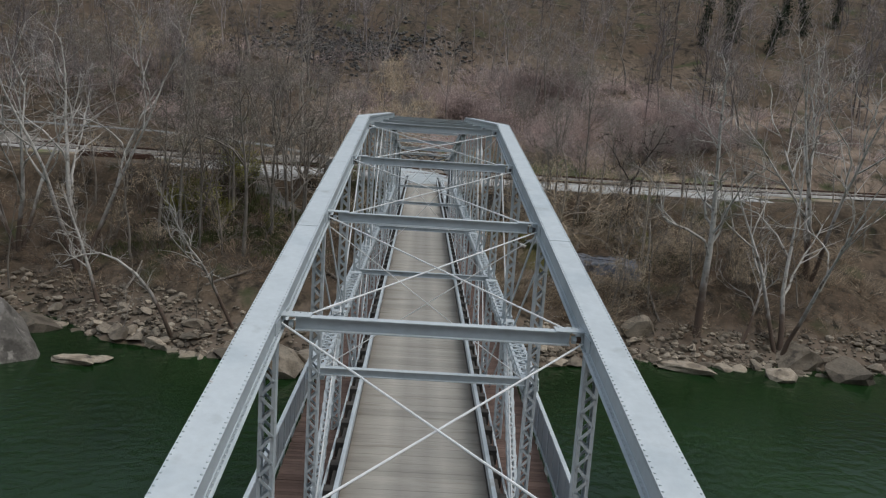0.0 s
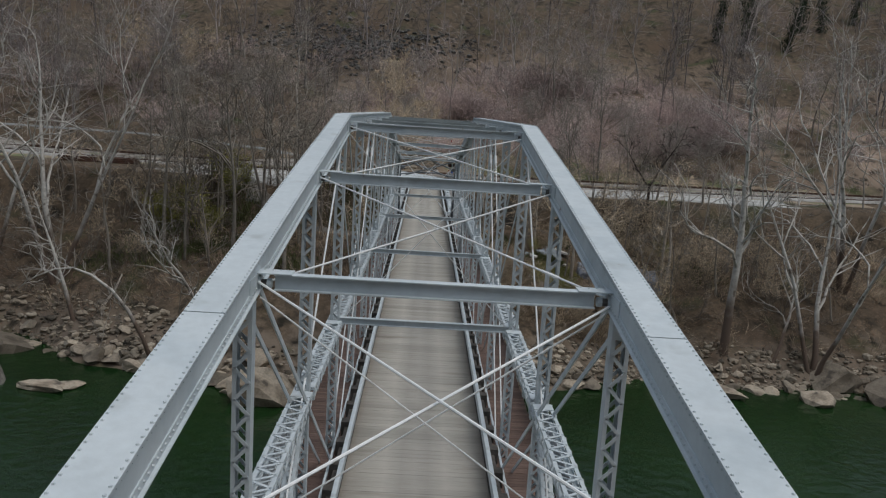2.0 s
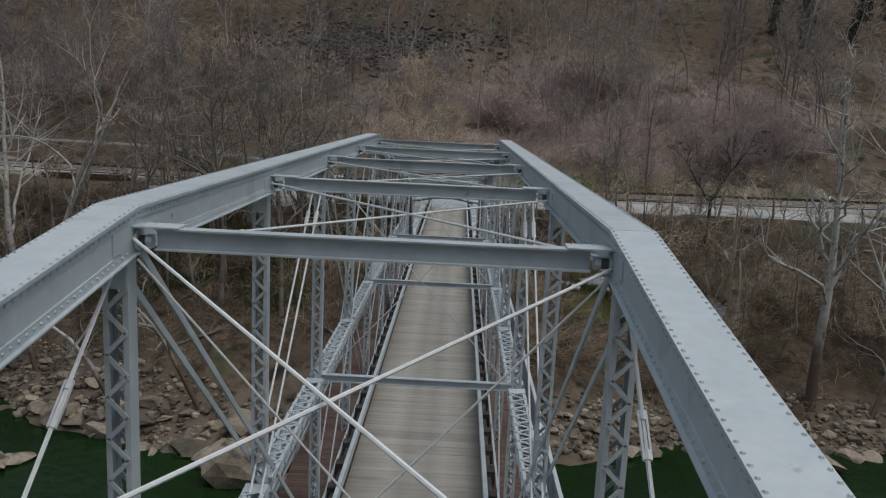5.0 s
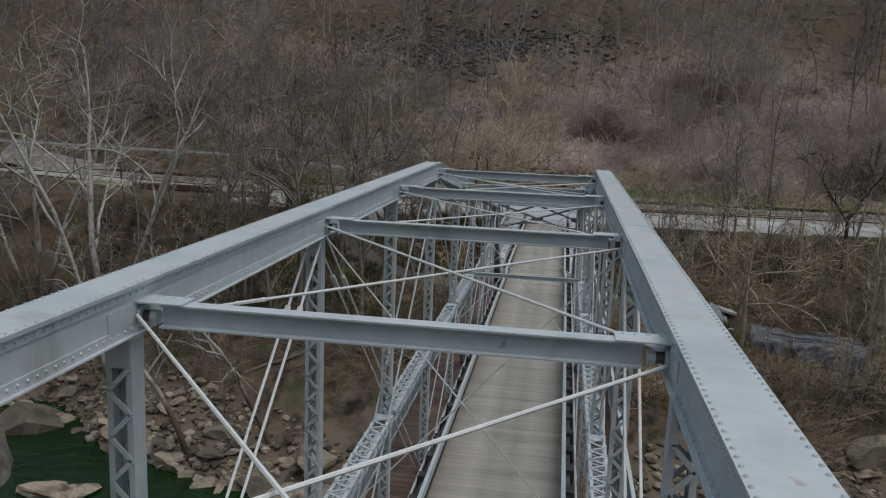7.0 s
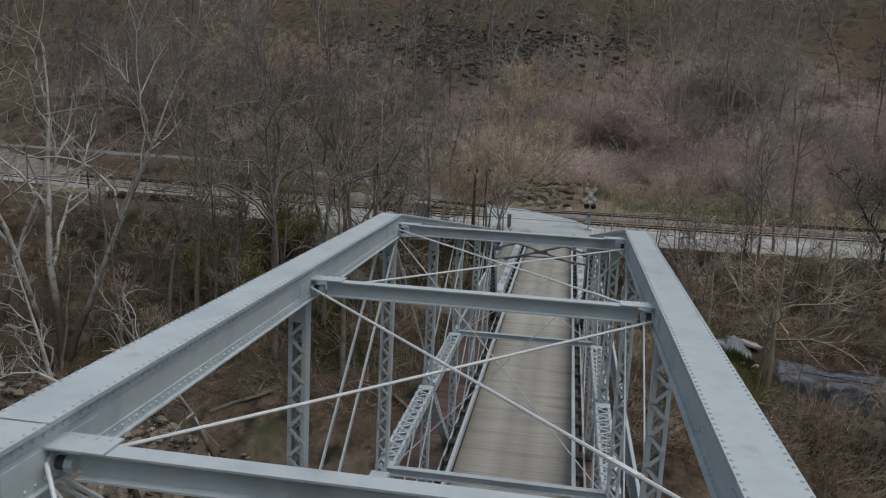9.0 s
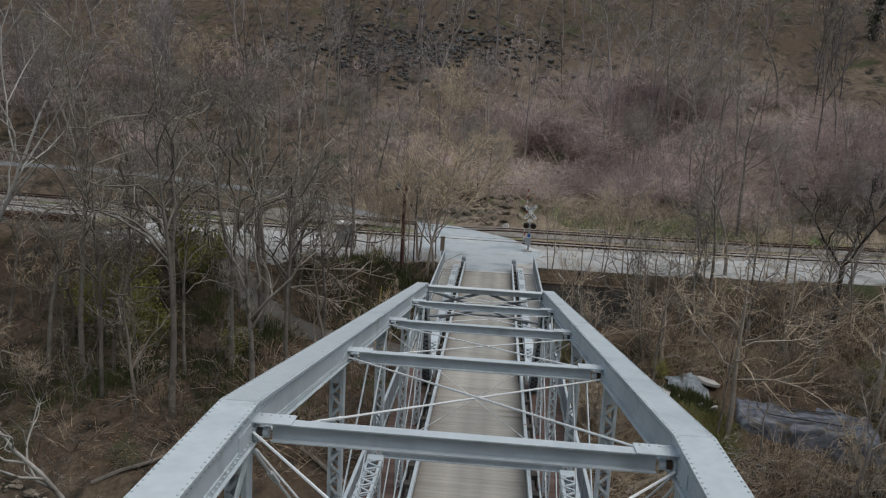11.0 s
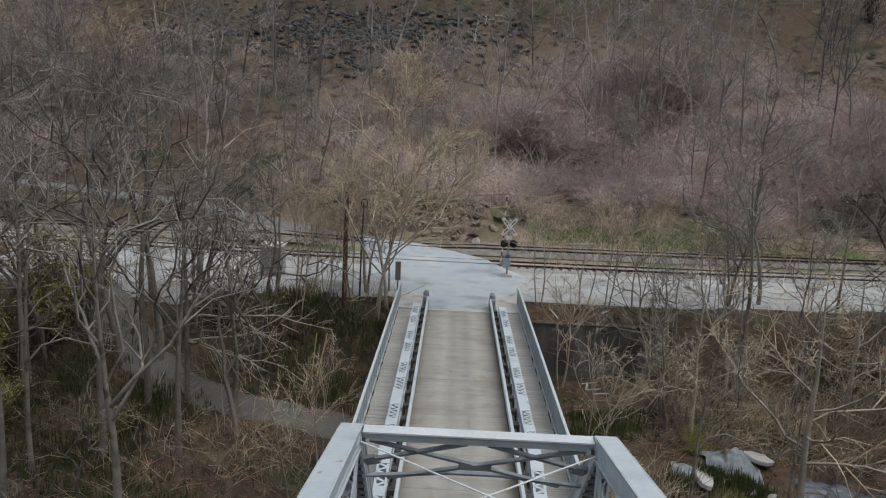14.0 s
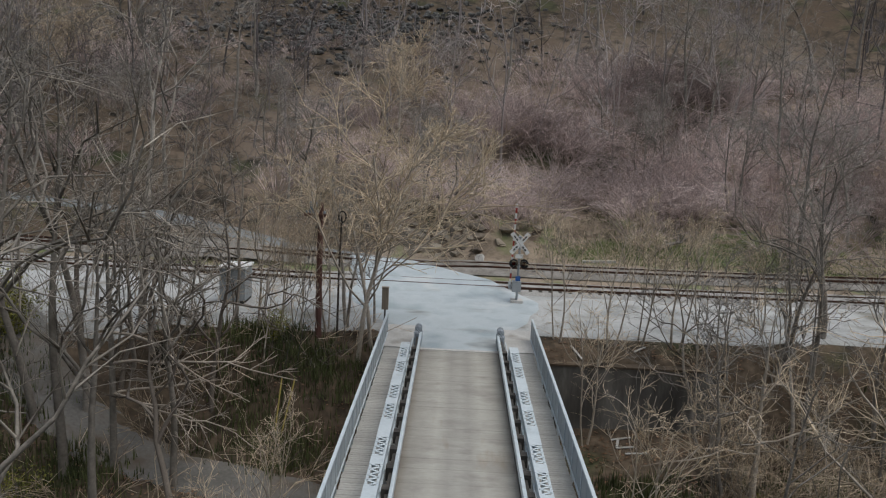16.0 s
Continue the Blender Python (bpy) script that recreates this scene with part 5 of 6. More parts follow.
for k in range(26):
    x, y = (rnd.uniform(5, 46), rnd.uniform(85, 104)) if k < 18 else (rnd.uniform(-40, -12), rnd.uniform(86, 96))
    if not (12 < x < 25 and 91 < y < 99) and not (9.5 < x < 17.2 and 86 < y < 97.3) and not (3 < x < 11 and y > 92) and road_near(x, y, DIRT_ROAD)[0] > 2.5:
        plant("dead_shrub", x, y, 0, rnd.uniform(0.5, 1.05), rnd.uniform(0, 360), (rnd.uniform(-30, 30), rnd.uniform(-30, 30)), "pale crooked dead shrub on the bank")
plant("bare_tree", 25.5, 125.5, 2, 0.9, 20)
for x, y in ((-12.2, 103.4), (-15.5, 102.2), (-18.8, 101.0), (-22.6, 102.4), (-25.8, 104.8), (-30.0, 105.8), (-34.5, 106.0), (16.2, 104.6), (23.8, 106.0), (29.0, 106.4), (35.0, 107.0)):
    plant("bare_tree", x, y, rnd.randrange(4), rnd.uniform(0.5, 0.75), rnd.uniform(0, 360), (rnd.uniform(-6, 6), rnd.uniform(-7, 7)))
for x, y, s in ((4, 150, 1.0), (12, 158, 1.1), (21, 152, 1.0), (29, 163, 1.2), (38, 156, 1.1), (47, 165, 1.2), (-9, 156, 1.1), (-22, 150, 1.0), (-35, 160, 1.1), (55, 158, 1.1), (33, 147, 0.9), (16, 168, 1.2)):
    plant("bank_tree", x, y, int(y) % 4, s, 33 * x, (3 * math.sin(x), 4 * math.cos(y)), "tall grey-barked bare tree on the hillside")
# more of them along both banks and at the foot of the hill
for k in range(52):
    x = rnd.choice((-1, 1)) * rnd.uniform(9, 78)
    y = rnd.uniform(88, 104) if abs(x) < 50 else rnd.uniform(88, 113)
    if road_near(x, y, DIRT_ROAD)[0] > 2.2 and not (x > 12 and x < 24 and 90 < y < 99) and not (9.5 < x < 17.2 and 86 < y < 97.3) and not (-24 < x < -8 and y < 98):
        plant("bank_tree", x, y, rnd.randrange(4), rnd.uniform(0.5, 0.95), rnd.uniform(0, 360), (rnd.uniform(-7, 7), rnd.uniform(-7, 7)))
for k in range(50):
    x, y = rnd.uniform(-70, 70), rnd.uniform(126.5, 150)
    if road_near(x, y, HILL_ROAD)[0] > 3 and not (abs(x - 10) < 9 and y < 134):
        plant("bare_tree", x, y, rnd.randrange(4), rnd.uniform(0.6, 1.0), rnd.uniform(0, 360), (rnd.uniform(-4, 4), rnd.uniform(-4, 4)))


def scattered(name, variants, places, mat, label, category):
    """Many copies of a few shapes in one mesh: (x, y, z, size, turn, height) each."""
    vs, fs, base = [], [], 0
    arrays = [(np.array(w.v, np.float32), np.array(w.f, np.int32)) for w in variants]
    for k, (x, y, z, size, turn, tall) in enumerate(places):
        v, f = arrays[k % len(arrays)]
        c, s = math.cos(turn), math.sin(turn)
        m = np.array([[c * size, -s * size, 0], [s * size, c * size, 0], [0, 0, size * tall]], np.float32)
        vs.append(v @ m.T + np.array((x, y, z), np.float32))
        fs.append(f + base)
        base += len(v)
    return tagged(new(name, mesh_of(name, np.concatenate(vs), np.concatenate(fs), mat, True)), label, category, kind="stuff")


# far woods on the hill
def wood_variant(seed, **how):
    a, b = grow(seed, **how)
    n = len(a.v)
    a.v += b.v
    a.f += [tuple(i + n for i in q) for q in b.f]
    return a


rnd = random.Random(9)
far = [wood_variant(300 + k, height=rnd.uniform(12, 18), radius=rnd.uniform(0.11, 0.19), limbs=8, subs=5, twigs=3, fine=0, first=0.3, angle=0.75, wander=0.26, sides=4, thin=2.6, forks=1 + k % 2, bends=3, reach=1.15) if k % 2 == 0 else wood_variant(300 + k, height=rnd.uniform(14, 19), radius=rnd.uniform(0.14, 0.2), limbs=8, subs=5, twigs=3, fine=0, first=0.38, angle=0.7, wander=0.2, sides=4, thin=2.6, bends=3) for k in range(8)]
places = []
for k in range(70):
    x, y = rnd.uniform(-75, -4), rnd.uniform(128, 150)
    if road_near(x, y, HILL_ROAD)[0] > 3:
        places.append((x, y, ground(x, y) - 0.3, rnd.uniform(0.45, 0.75), rnd.uniform(0, 6.3), rnd.uniform(0.9, 1.1)))
for k in range(345):
    y = 139 + 76 * rnd.random() ** 1.1 if k % 10 else 215 + 80 * rnd.random()
    x = rnd.uniform(-0.75, 0.75) * (y - 10)
    places.append((x, y, ground(x, y) - 0.3, rnd.uniform(0.55, 1.05), rnd.uniform(0, 6.3), rnd.uniform(0.9, 1.2)))
scattered("far_woods", far, places, WOODS, "bare grey-brown woods covering the steep hillside", "woods")


# brush: dense mounds of fine stems
def bush_variant(seed, stems, height, width, bow, r=0.012):
    w = Twigs(seed)
    for k in range(stems):
        a = w.rnd.uniform(0, 6.3)
        t = w.rnd.random() ** 0.6 * width * 0.5
        d = Vector((math.cos(a) * bow * w.rnd.random(), math.sin(a) * bow * w.rnd.random(), 1))
        run = w.branch((math.cos(a) * t, math.sin(a) * t, -0.15), d, height * w.rnd.uniform(0.5, 1.1), r, r * 0.45, 3, 3, 0.28, -0.1 * bow)
        for g in range(3):
            p, dd, rr = run[1 + w.rnd.randrange(2)]
            w.branch(p, w.off(dd, 0.7), height * w.rnd.uniform(0.2, 0.45), r * 0.6, r * 0.35, 1, 3, 0.2)
    return w


def mound_variant(seed, stems, r0=0.03, r1=0.014, hairs=5):
    """Arching stems that make a rounded, hazy mound."""
    w = Twigs(seed)
    r = w.rnd
    for k in range(stems):
        a, out = r.uniform(0, 6.3), r.random() ** 0.5
        d = Vector((math.cos(a) * out * 1.1, math.sin(a) * out * 1.1, 1))
        run = w.branch((math.cos(a) * out * 0.9, math.sin(a) * out * 0.9, -0.2), d, 2.3 * r.uniform(0.75, 1.1), r0, r0 * 0.4, 2, 3, 0.15, -0.12)
        for g in range(hairs):
            p, dd, rr = run[1 + r.randrange(2)]
            w.branch(p, w.off(dd, 0.8), r.uniform(0.5, 1.0), r1, r1 * 0.6, 1, 3, 0.2)
    return w


mounds = [mound_variant(500 + k, 26, hairs=4) for k in range(6)]
places = []
for k in range(310):
    x, y = rnd.uniform(-75, 80) if k % 3 else rnd.uniform(-60, 0), 126.5 + 36 * rnd.random() ** 1.3
    if x < 4:
        y += 4
    if road_near(x, y, HILL_ROAD)[0] > 3.0 and noise.noise((x * 0.07, y * 0.07, 3)) > -0.25:
        places.append((x, y, ground(x, y) - 0.1, rnd.uniform(0.8, 1.4), rnd.uniform(0, 6.3), rnd.uniform(0.7, 1.0)))
scattered("brush", mounds, places, BRUSH, "pinkish-brown leafless brush on the lower hillside", "brush")
mounds = [mound_variant(520 + k, 64, 0.013, 0.009, 6) for k in range(4)]
places = []
for k in range(145):
    x, y = rnd.uniform(1, 54), 128.5 + 30 * rnd.random() ** 1.2
    if noise.noise((x * 0.09, y * 0.09, 6)) > -0.2:
        places.append((x, y, ground(x, y) - 0.2, rnd.uniform(1.5, 2.6), rnd.uniform(0, 6.3), rnd.uniform(0.6, 0.95)))
scattered("brush", mounds, places, BRUSH, "pale rounded mounds of arching brush on the hillside", "brush")
brambles = [bush_variant(600 + k, 11, 2.6, 2.4, 1.6, 0.02) for k in range(6)]
places = []
for k in range(1850):
    x = rnd.uniform(-55, 55) if k % 2 else rnd.uniform(5, 30)
    y = rnd.uniform(84.5, 105.2)
    sparse = (0.5 if -17 < x else 0.85) if x < 0 else 0.1
    if y < shore_y(x) + 10 and not 5 < x < 22:
        sparse = 0.85
    if rnd.random() > sparse and abs(x) > 4.4 and road_near(x, y, DIRT_ROAD)[0] > 1.9 and not (16.8 < x < 27 and 91.6 < y < 97) and not (10.8 < x < 17.0 and 88.5 < y < 97.3) and not (3.5 < x < 10.6 and 93 < y < 103.4) and not (10 < x < 12.8 and y > 98) and not (y > 103 and 4 < x < 22):
        places.append((x, y, ground(x, y) - 0.1, rnd.uniform(0.45, 1.35), rnd.uniform(0, 6.3), rnd.uniform(0.5, 1.2)))
scattered("bramble", brambles, places, BRAMBLE, "tan tangled brambles and dead stems on the bank", "bramble")
tangles = [bush_variant(640 + k, 8, 2.4, 2.6, 2.2, 0.026) for k in range(5)]
places = []
for k in range(760):
    x, y = rnd.uniform(-48, -4.6), rnd.uniform(84.0, 103.5)
    if k % 4 == 0:
        x, y = rnd.uniform(-13, 22), rnd.uniform(122.6, 129.5)
        if (x > 1.5 and y < 126.5) or abs(x + 7) < 2.5:
            continue
    elif road_near(x, y, DIRT_ROAD)[0] < 1.9 or noise.noise((x * 0.2, y * 0.2, 9)) < -0.15:
        continue
    places.append((x, y, ground(x, y) - 0.1, rnd.uniform(0.4, 1.2) * (0.7 if y > 110 else 1), rnd.uniform(0, 6.3), rnd.uniform(0.4, 1.0)))
for k in range(330):
    x, y = rnd.uniform(5, 46), rnd.uniform(85.5, 104)
    if not (16.5 < x < 27 and 91 < y < 97.5) and not (10.8 < x < 17.0 and 90.5 < y < 97.3) and not (3.5 < x < 10.6 and 93 < y) and not (10 < x < 12.8 and y > 98):
        places.append((x, y, ground(x, y) - 0.1, rnd.uniform(0.5, 1.3), rnd.uniform(0, 6.3), rnd.uniform(0.3, 0.9)))
scattered("tangle", tangles, places, TANGLE, "grey-brown tangled twigs and fallen branches on the ground", "brush")


places = []
for k in range(90):
    x, y = rnd.gauss(14.5, 3.2), rnd.gauss(89.6, 1.6)
    if y > shore_y(x) + 3 and y < 92:
        places.append((x, y, ground(x, y) - 0.05, rnd.uniform(0.4, 0.9), rnd.uniform(0, 6.3), rnd.uniform(0.2, 0.5)))
scattered("driftwood", tangles, places, TWIG_PALE, "pale dry driftwood sticks heaped on the bank", "driftwood")

# ---- rocks ----
def rock_mesh(seed, flat=0.7, mat=STONE, rough=0.28, faces=8):
    bm = bmesh.new()
    bmesh.ops.create_icosphere(bm, subdivisions=2 if faces > 5 else 4, radius=1)
    o = Vector((seed * 3.1, seed * 1.7, 0))
    rr = random.Random(seed)
    cuts = [(Vector((rr.uniform(-1, 1), rr.uniform(-1, 1), rr.uniform(-0.6, 1))).normalized(), rr.uniform(0.4, 0.72)) for _ in range(faces)]
    for v in bm.verts:
        p = v.co.copy()
        for n, d in cuts:
            e = p.dot(n) - d
            if e > 0:
                p -= n * e
        p *= 1 + rough * 0.5 * noise.noise(p * 1.6 + o)
        v.co = Vector((p.x * 1.25, p.y, p.z * flat))
    me = bpy.data.meshes.new("boulder")
    bm.to_mesh(me)
    bm.free()
    me.materials.append(mat)
    return me


ROCKS = [rock_mesh(k, 0.55 + 0.05 * (k % 5), STONE, 0.4, 6 + k % 3) for k in range(10)]


def rock(x, y, size, k, turn=None, tall=1.0, label="", z=None, tilt=(0, 0), mesh=None):
    ob = tagged(new("boulder", mesh or ROCKS[k % 10]), label or "tan angular boulder on the river shore", "boulder", "shore boulders")
    zz = ground(x, y) if z is None else z
    ob.matrix_basis = pose(x, y, max(zz, WATER_Z - 0.3) + 0.12 * size, tilt[0], tilt[1], 47 * k if turn is None else turn) @ Matrix.Diagonal((size, size, size * tall, 1))
    return ob


rock(-38.3, 72.6, 3.7, 3, 20, 1.5, "large grey rounded boulder at the water's edge", -15.2, mesh=rock_mesh(37, 0.85, STONE_GREY, 0.5, 4))
rock(-39.6, 81.2, 2.9, 9, 50, 1.0, "broad tan boulder on the shore")
rock(-30.6, 71.6, 2.1, 2, 15, 0.32, "flat pale rock just above the water", -15.45)
rock(-29.0, 72.4, 1.2, 6, 60, 0.4, "flat pale rock just above the water", -15.45)
rock(-27.5, 78.4, 1.4, 1, 80, 0.6)
rock(-22.0, 79.0, 1.2, 4, 30, 0.6)
rock(-17.6, 75.0, 1.7, 7, 10, 0.6)
rock(-12.2, 72.6, 3.4, 5, 60, 1.15, "large tan boulder standing in the shallows", -15.0)
rock(-8.6, 74.8, 2.6, 0, 20, 0.9)
rock(-14.2, 76.4, 1.8, 8, 70, 0.8)
rock(25.2, 85.6, 2.1, 4, 30, 1.2, "tan block of rock on the shore")
rock(26.8, 81.0, 1.4, 7, 70, 0.7)
rock(28.6, 79.4, 2.9, 2, 5, 0.28, "long flat rock at the waterline", -15.45)
rock(41.7, 83.0, 2.4, 9, 30, 1.5, "tall tan block of rock at the shore")
rock(37.8, 78.6, 1.9, 6, 60, 0.8, "", -15.3)
rock(45.4, 79.6, 3.0, 8, 10, 0.8, "", -15.2)
rock(33.0, 80.6, 1.3, 3, 40, 0.6)
rnd = random.Random(21)
for k in range(215):
    x = rnd.uniform(-56, 58)
    u = rnd.random() ** 2.0
    y = shore_y(x) - 0.6 + u * (4.6 if x > 4 else 5.6)
    if abs(x) < 5 and 74 < y < 79:
        continue
    rock(x, y, rnd.uniform(0.4, 1.0) * (1.3 - 0.6 * u), k, rnd.uniform(0, 360), rnd.uniform(0.55, 1.1), tilt=(rnd.uniform(-15, 15), rnd.uniform(-15, 15)))

# cobbles and broken stone between them
small = []
for k in range(6):
    s = Shape()
    rr = random.Random(40 + k)
    bm = bmesh.new()
    bmesh.ops.create_icosphere(bm, subdivisions=1, radius=1)
    wide, flat = rr.uniform(0.7, 1.0), rr.uniform(0.45, 0.75)
    s.v = [(v.co.x * rr.uniform(0.75, 1.2), v.co.y * wide * rr.uniform(0.75, 1.2), v.co.z * flat * rr.uniform(0.7, 1.15)) for v in bm.verts]
    s.f = [tuple(v.index for v in f.verts) for f in bm.faces]
    bm.free()
    small.append(s)
places = []
for k in range(5200):
    x = rnd.uniform(-60, 62)
    u = rnd.random() ** 1.9
    y = shore_y(x) - 0.3 + u * (5 if x > 4 else 6.2)
    places.append((x, y, ground(x, y) + 0.03, rnd.uniform(0.1, 0.26) + 0.4 * rnd.random() ** 4, rnd.uniform(0, 6.3), rnd.uniform(0.7, 1.2)))
STONES = material("broken_shore_stone", [(0.10, 0.088, 0.072), (0.19, 0.162, 0.126), (0.29, 0.258, 0.21)], 0.5, rough=0.9, bump=0.5, fine=6, random_mix=0.6, island=True, detail_mix=0.4)
scattered("shore_stones", small, places, STONES, "broken tan stones strewn over the shore", "stones")
for o in (bpy.data.objects["shore_stones"],):
    o.data.shade_flat()

# grey talus below the ridge and at the foot of the cutting
places = []
for k in range(1100):
    x, y = -15 + rnd.gauss(0, 11), 171 + rnd.gauss(0, 5.5)
    places.append((x, y, ground(x, y) + 0.1, rnd.uniform(0.2, 0.65), rnd.uniform(0, 6.3), rnd.uniform(0.6, 1.4)))
GREY_STONES = material("grey_talus_stone", [(0.06, 0.061, 0.059), (0.144, 0.142, 0.136)], 0.5, rough=0.9, bump=0.5, fine=4, random_mix=0.4, island=True, detail_mix=0.4)
scattered("talus", small, places, GREY_STONES, "grey angular talus blocks high on the hillside", "talus").data.shade_flat()
for k in range(105):
    x, y = -2.4 + rnd.gauss(0, 3.2), 126.4 + rnd.uniform(-2.6, 3.6)
    o = rock(x, y, rnd.uniform(0.2, 0.55) + 0.6 * rnd.random() ** 4, k, rnd.uniform(0, 360), rnd.uniform(0.6, 1.0), "brown rock fallen at the foot of the cutting", tilt=(rnd.uniform(-25, 25), rnd.uniform(-25, 25)))
    tagged(o, group="fallen rocks")

# ---- the railway ----
def track_y(x, k):
    return (115.7, 120.5)[k] + 0.0011 * x * x - 0.002 * x * k


for k in (0, 1):
    track = thing("railway_track", "rusty single railway track on timber ties", "railway", (0, track_y(0, k), 0), "railway tracks", "structure")
    xs2 = [-75 + 1.5 * i for i in range(101)]
    v, f = [], []
    for i, x in enumerate(xs2):
        y, z = track_y(x, k), ground(x, track_y(x, k))
        for dy, dz in ((-2.0, -0.1), (-1.5, 0.165), (1.5, 0.165), (2.0, -0.1)):
            v.append((x, y + dy - track_y(0, k), max(z, ground(x, y + dy) - 0.0) + dz))
        if i:
            for j in range(3):
                f.append((4 * i - 4 + j, 4 * i + j, 4 * i + j + 1, 4 * i - 3 + j))
    o = new("ballast", mesh_of("ballast", v, f, BALLAST if k else BALLAST_PALE))
    o.parent = track
    for s in (-0.7175, 0.7175):
        rail = Shape()
        for a, b in zip(xs2, xs2[1:]):
            pa, pb = [(x, track_y(x, k) + s - track_y(0, k), ground(x, track_y(x, k)) + 0.30) for x in (a, b)]
            rail.bar(pa, pb, 0.075, 0.05)
            rail.bar((pa[0], pa[1], pa[2] - 0.07), (pb[0], pb[1], pb[2] - 0.07), 0.025, 0.1)
            rail.bar((pa[0], pa[1], pa[2] - 0.125), (pb[0], pb[1], pb[2] - 0.125), 0.14, 0.02)
        part("rail", rail, RUST, track)
    tie = Shape().box(-0.11, 0.11, -1.3, 1.3, -0.1, 0.08).mesh("tie", TIE)
    for i in range(170):
        x = -52 + i * 0.62
        if -8.5 < x < 4.2:
            continue
        o = new("tie", tie)
        o.parent = track
        o.location = (x, track_y(x, k) - track_y(0, k), ground(x, track_y(x, k)) + 0.1)

# stack of old rails and ties
stack = thing("rail_stack", "stack of rust-red old rails beside the track", "rail stack", (-42.5, 112.5, ground(-42.5, 112.5)))
for i in range(14):
    part("old_rail", Shape().bar((-5 + 0.3 * (i % 3), -0.9 + 0.36 * (i % 5), 0.12 + 0.22 * (i // 5)), (5 - 0.2 * (i % 4), -0.8 + 0.36 * (i % 5), 0.12 + 0.22 * (i // 5)), 0.14, 0.16), RUST, stack)

# crossing signal with its gate arm up
SX, SY = 3.35, 112.0
signal = thing("crossing_signal", "railway crossing signal with crossbuck, lamps and raised striped gate", "crossing signal", (SX, SY, ground(SX, SY)))
part("base", Shape().box(-0.35, 0.35, -0.35, 0.35, 0, 0.22), PALE_CONCRETE, signal)
part("mast", Shape().rod((0, 0, 0.2), (0, 0, 3.9), 0.07, 10), SILVER, signal)
part("gate_box", Shape().box(-0.32, 0.2, -0.3, 0.3, 0.75, 1.35), SILVER, signal)
part("counterweight", Shape().box(-0.5, -0.38, -0.15, 0.75, 0.85, 1.15), SILVER, signal)
for k, turn in enumerate((50, -50)):
    c, e = math.cos(radians(turn)) * 0.78, math.sin(radians(turn)) * 0.78
    blade = part("crossbuck_blade", Shape().bar((-c, -0.1 - 0.03 * k, 3.62 - e), (c, -0.1 - 0.03 * k, 3.62 + e), 0.02, 0.26, (0, 0, 1)), WHITE, signal)
    letters = Shape()
    for q in (-0.62, -0.38, 0.38, 0.62):
        letters.bar((c * (q - 0.09), -0.118 - 0.03 * k, 3.62 + e * (q - 0.09)), (c * (q + 0.09), -0.118 - 0.03 * k, 3.62 + e * (q + 0.09)), 0.006, 0.09, (0, 0, 1))
    part("marking", letters, BLACK, blade, kind="stuff")
part("track_sign", Shape().box(-0.22, 0.22, -0.11, -0.09, 2.72, 2.98), WHITE, signal)
part("lamp_bar", Shape().rod((-0.42, -0.1, 2.42), (0.42, -0.1, 2.42), 0.035, 6), SILVER, signal)
for s in (-1, 1):
    lamp = part("lamp", Shape().tube([(s * 0.31, -0.2, 2.42), (s * 0.31, -0.17, 2.42)], [0.26, 0.26], 16), BLACK, signal)
    part("lens", Shape().tube([(s * 0.31, -0.215, 2.42), (s * 0.31, -0.2, 2.42)], [0.12, 0.12], 12), LENS, lamp)
    part("hood", Shape().tube([(s * 0.31, -0.42, 2.47), (s * 0.31, -0.2, 2.47)], [0.13, 0.15], 12, False), BLACK, lamp)
    part("lamp", Shape().tube([(s * 0.31, 0.03, 2.42), (s * 0.31, 0.06, 2.42)], [0.25, 0.25], 16), BLACK, signal)
part("blue_sign", Shape().box(-0.16, 0.12, -0.34, -0.31, 1.42, 1.7), BLUE, signal)
bell = part("bell", Shape().tube([(0, 0, 3.9), (0, 0, 4.0), (0, 0, 4.1)], [0.06, 0.14, 0.03], 10), SILVER, signal)
arm = part("gate_arm", Shape().bar((-0.44, 0.0, 1.1), (-0.3, 0.06, 5.9), 0.03, 0.09, (1, 0, 0)), WHITE, signal)
for q in range(7):
    a, b = Vector((-0.44, 0, 1.1)), Vector((-0.3, 0.06, 5.9))
    part("red_stripe", Shape().bar(a.lerp(b, 0.08 + q * 0.135), a.lerp(b, 0.145 + q * 0.135), 0.036, 0.096, (1, 0, 0)), RED, arm)

# pale beam and a broken block on the dirt beyond the tracks
beam = tagged(part("timber_beam", Shape().bar((9.0, 123.8, ground(9.0, 123.8) + 0.12), (11.5, 124.05, ground(11.5, 124.05) + 0.12), 0.2, 0.18), PALE_CONCRETE), "pale squared beam lying on the dirt beyond the tracks", "beam")
block = tagged(new("concrete_block", rock_mesh(91, 0.9, PALE_CONCRETE)), "pale broken concrete block on the dirt beyond the tracks", "block")
block.matrix_basis = pose(1.5, 122.9, ground(1.5, 122.9) + 0.2, 20, 10, 30) @ Matrix.Scale(0.42, 4)

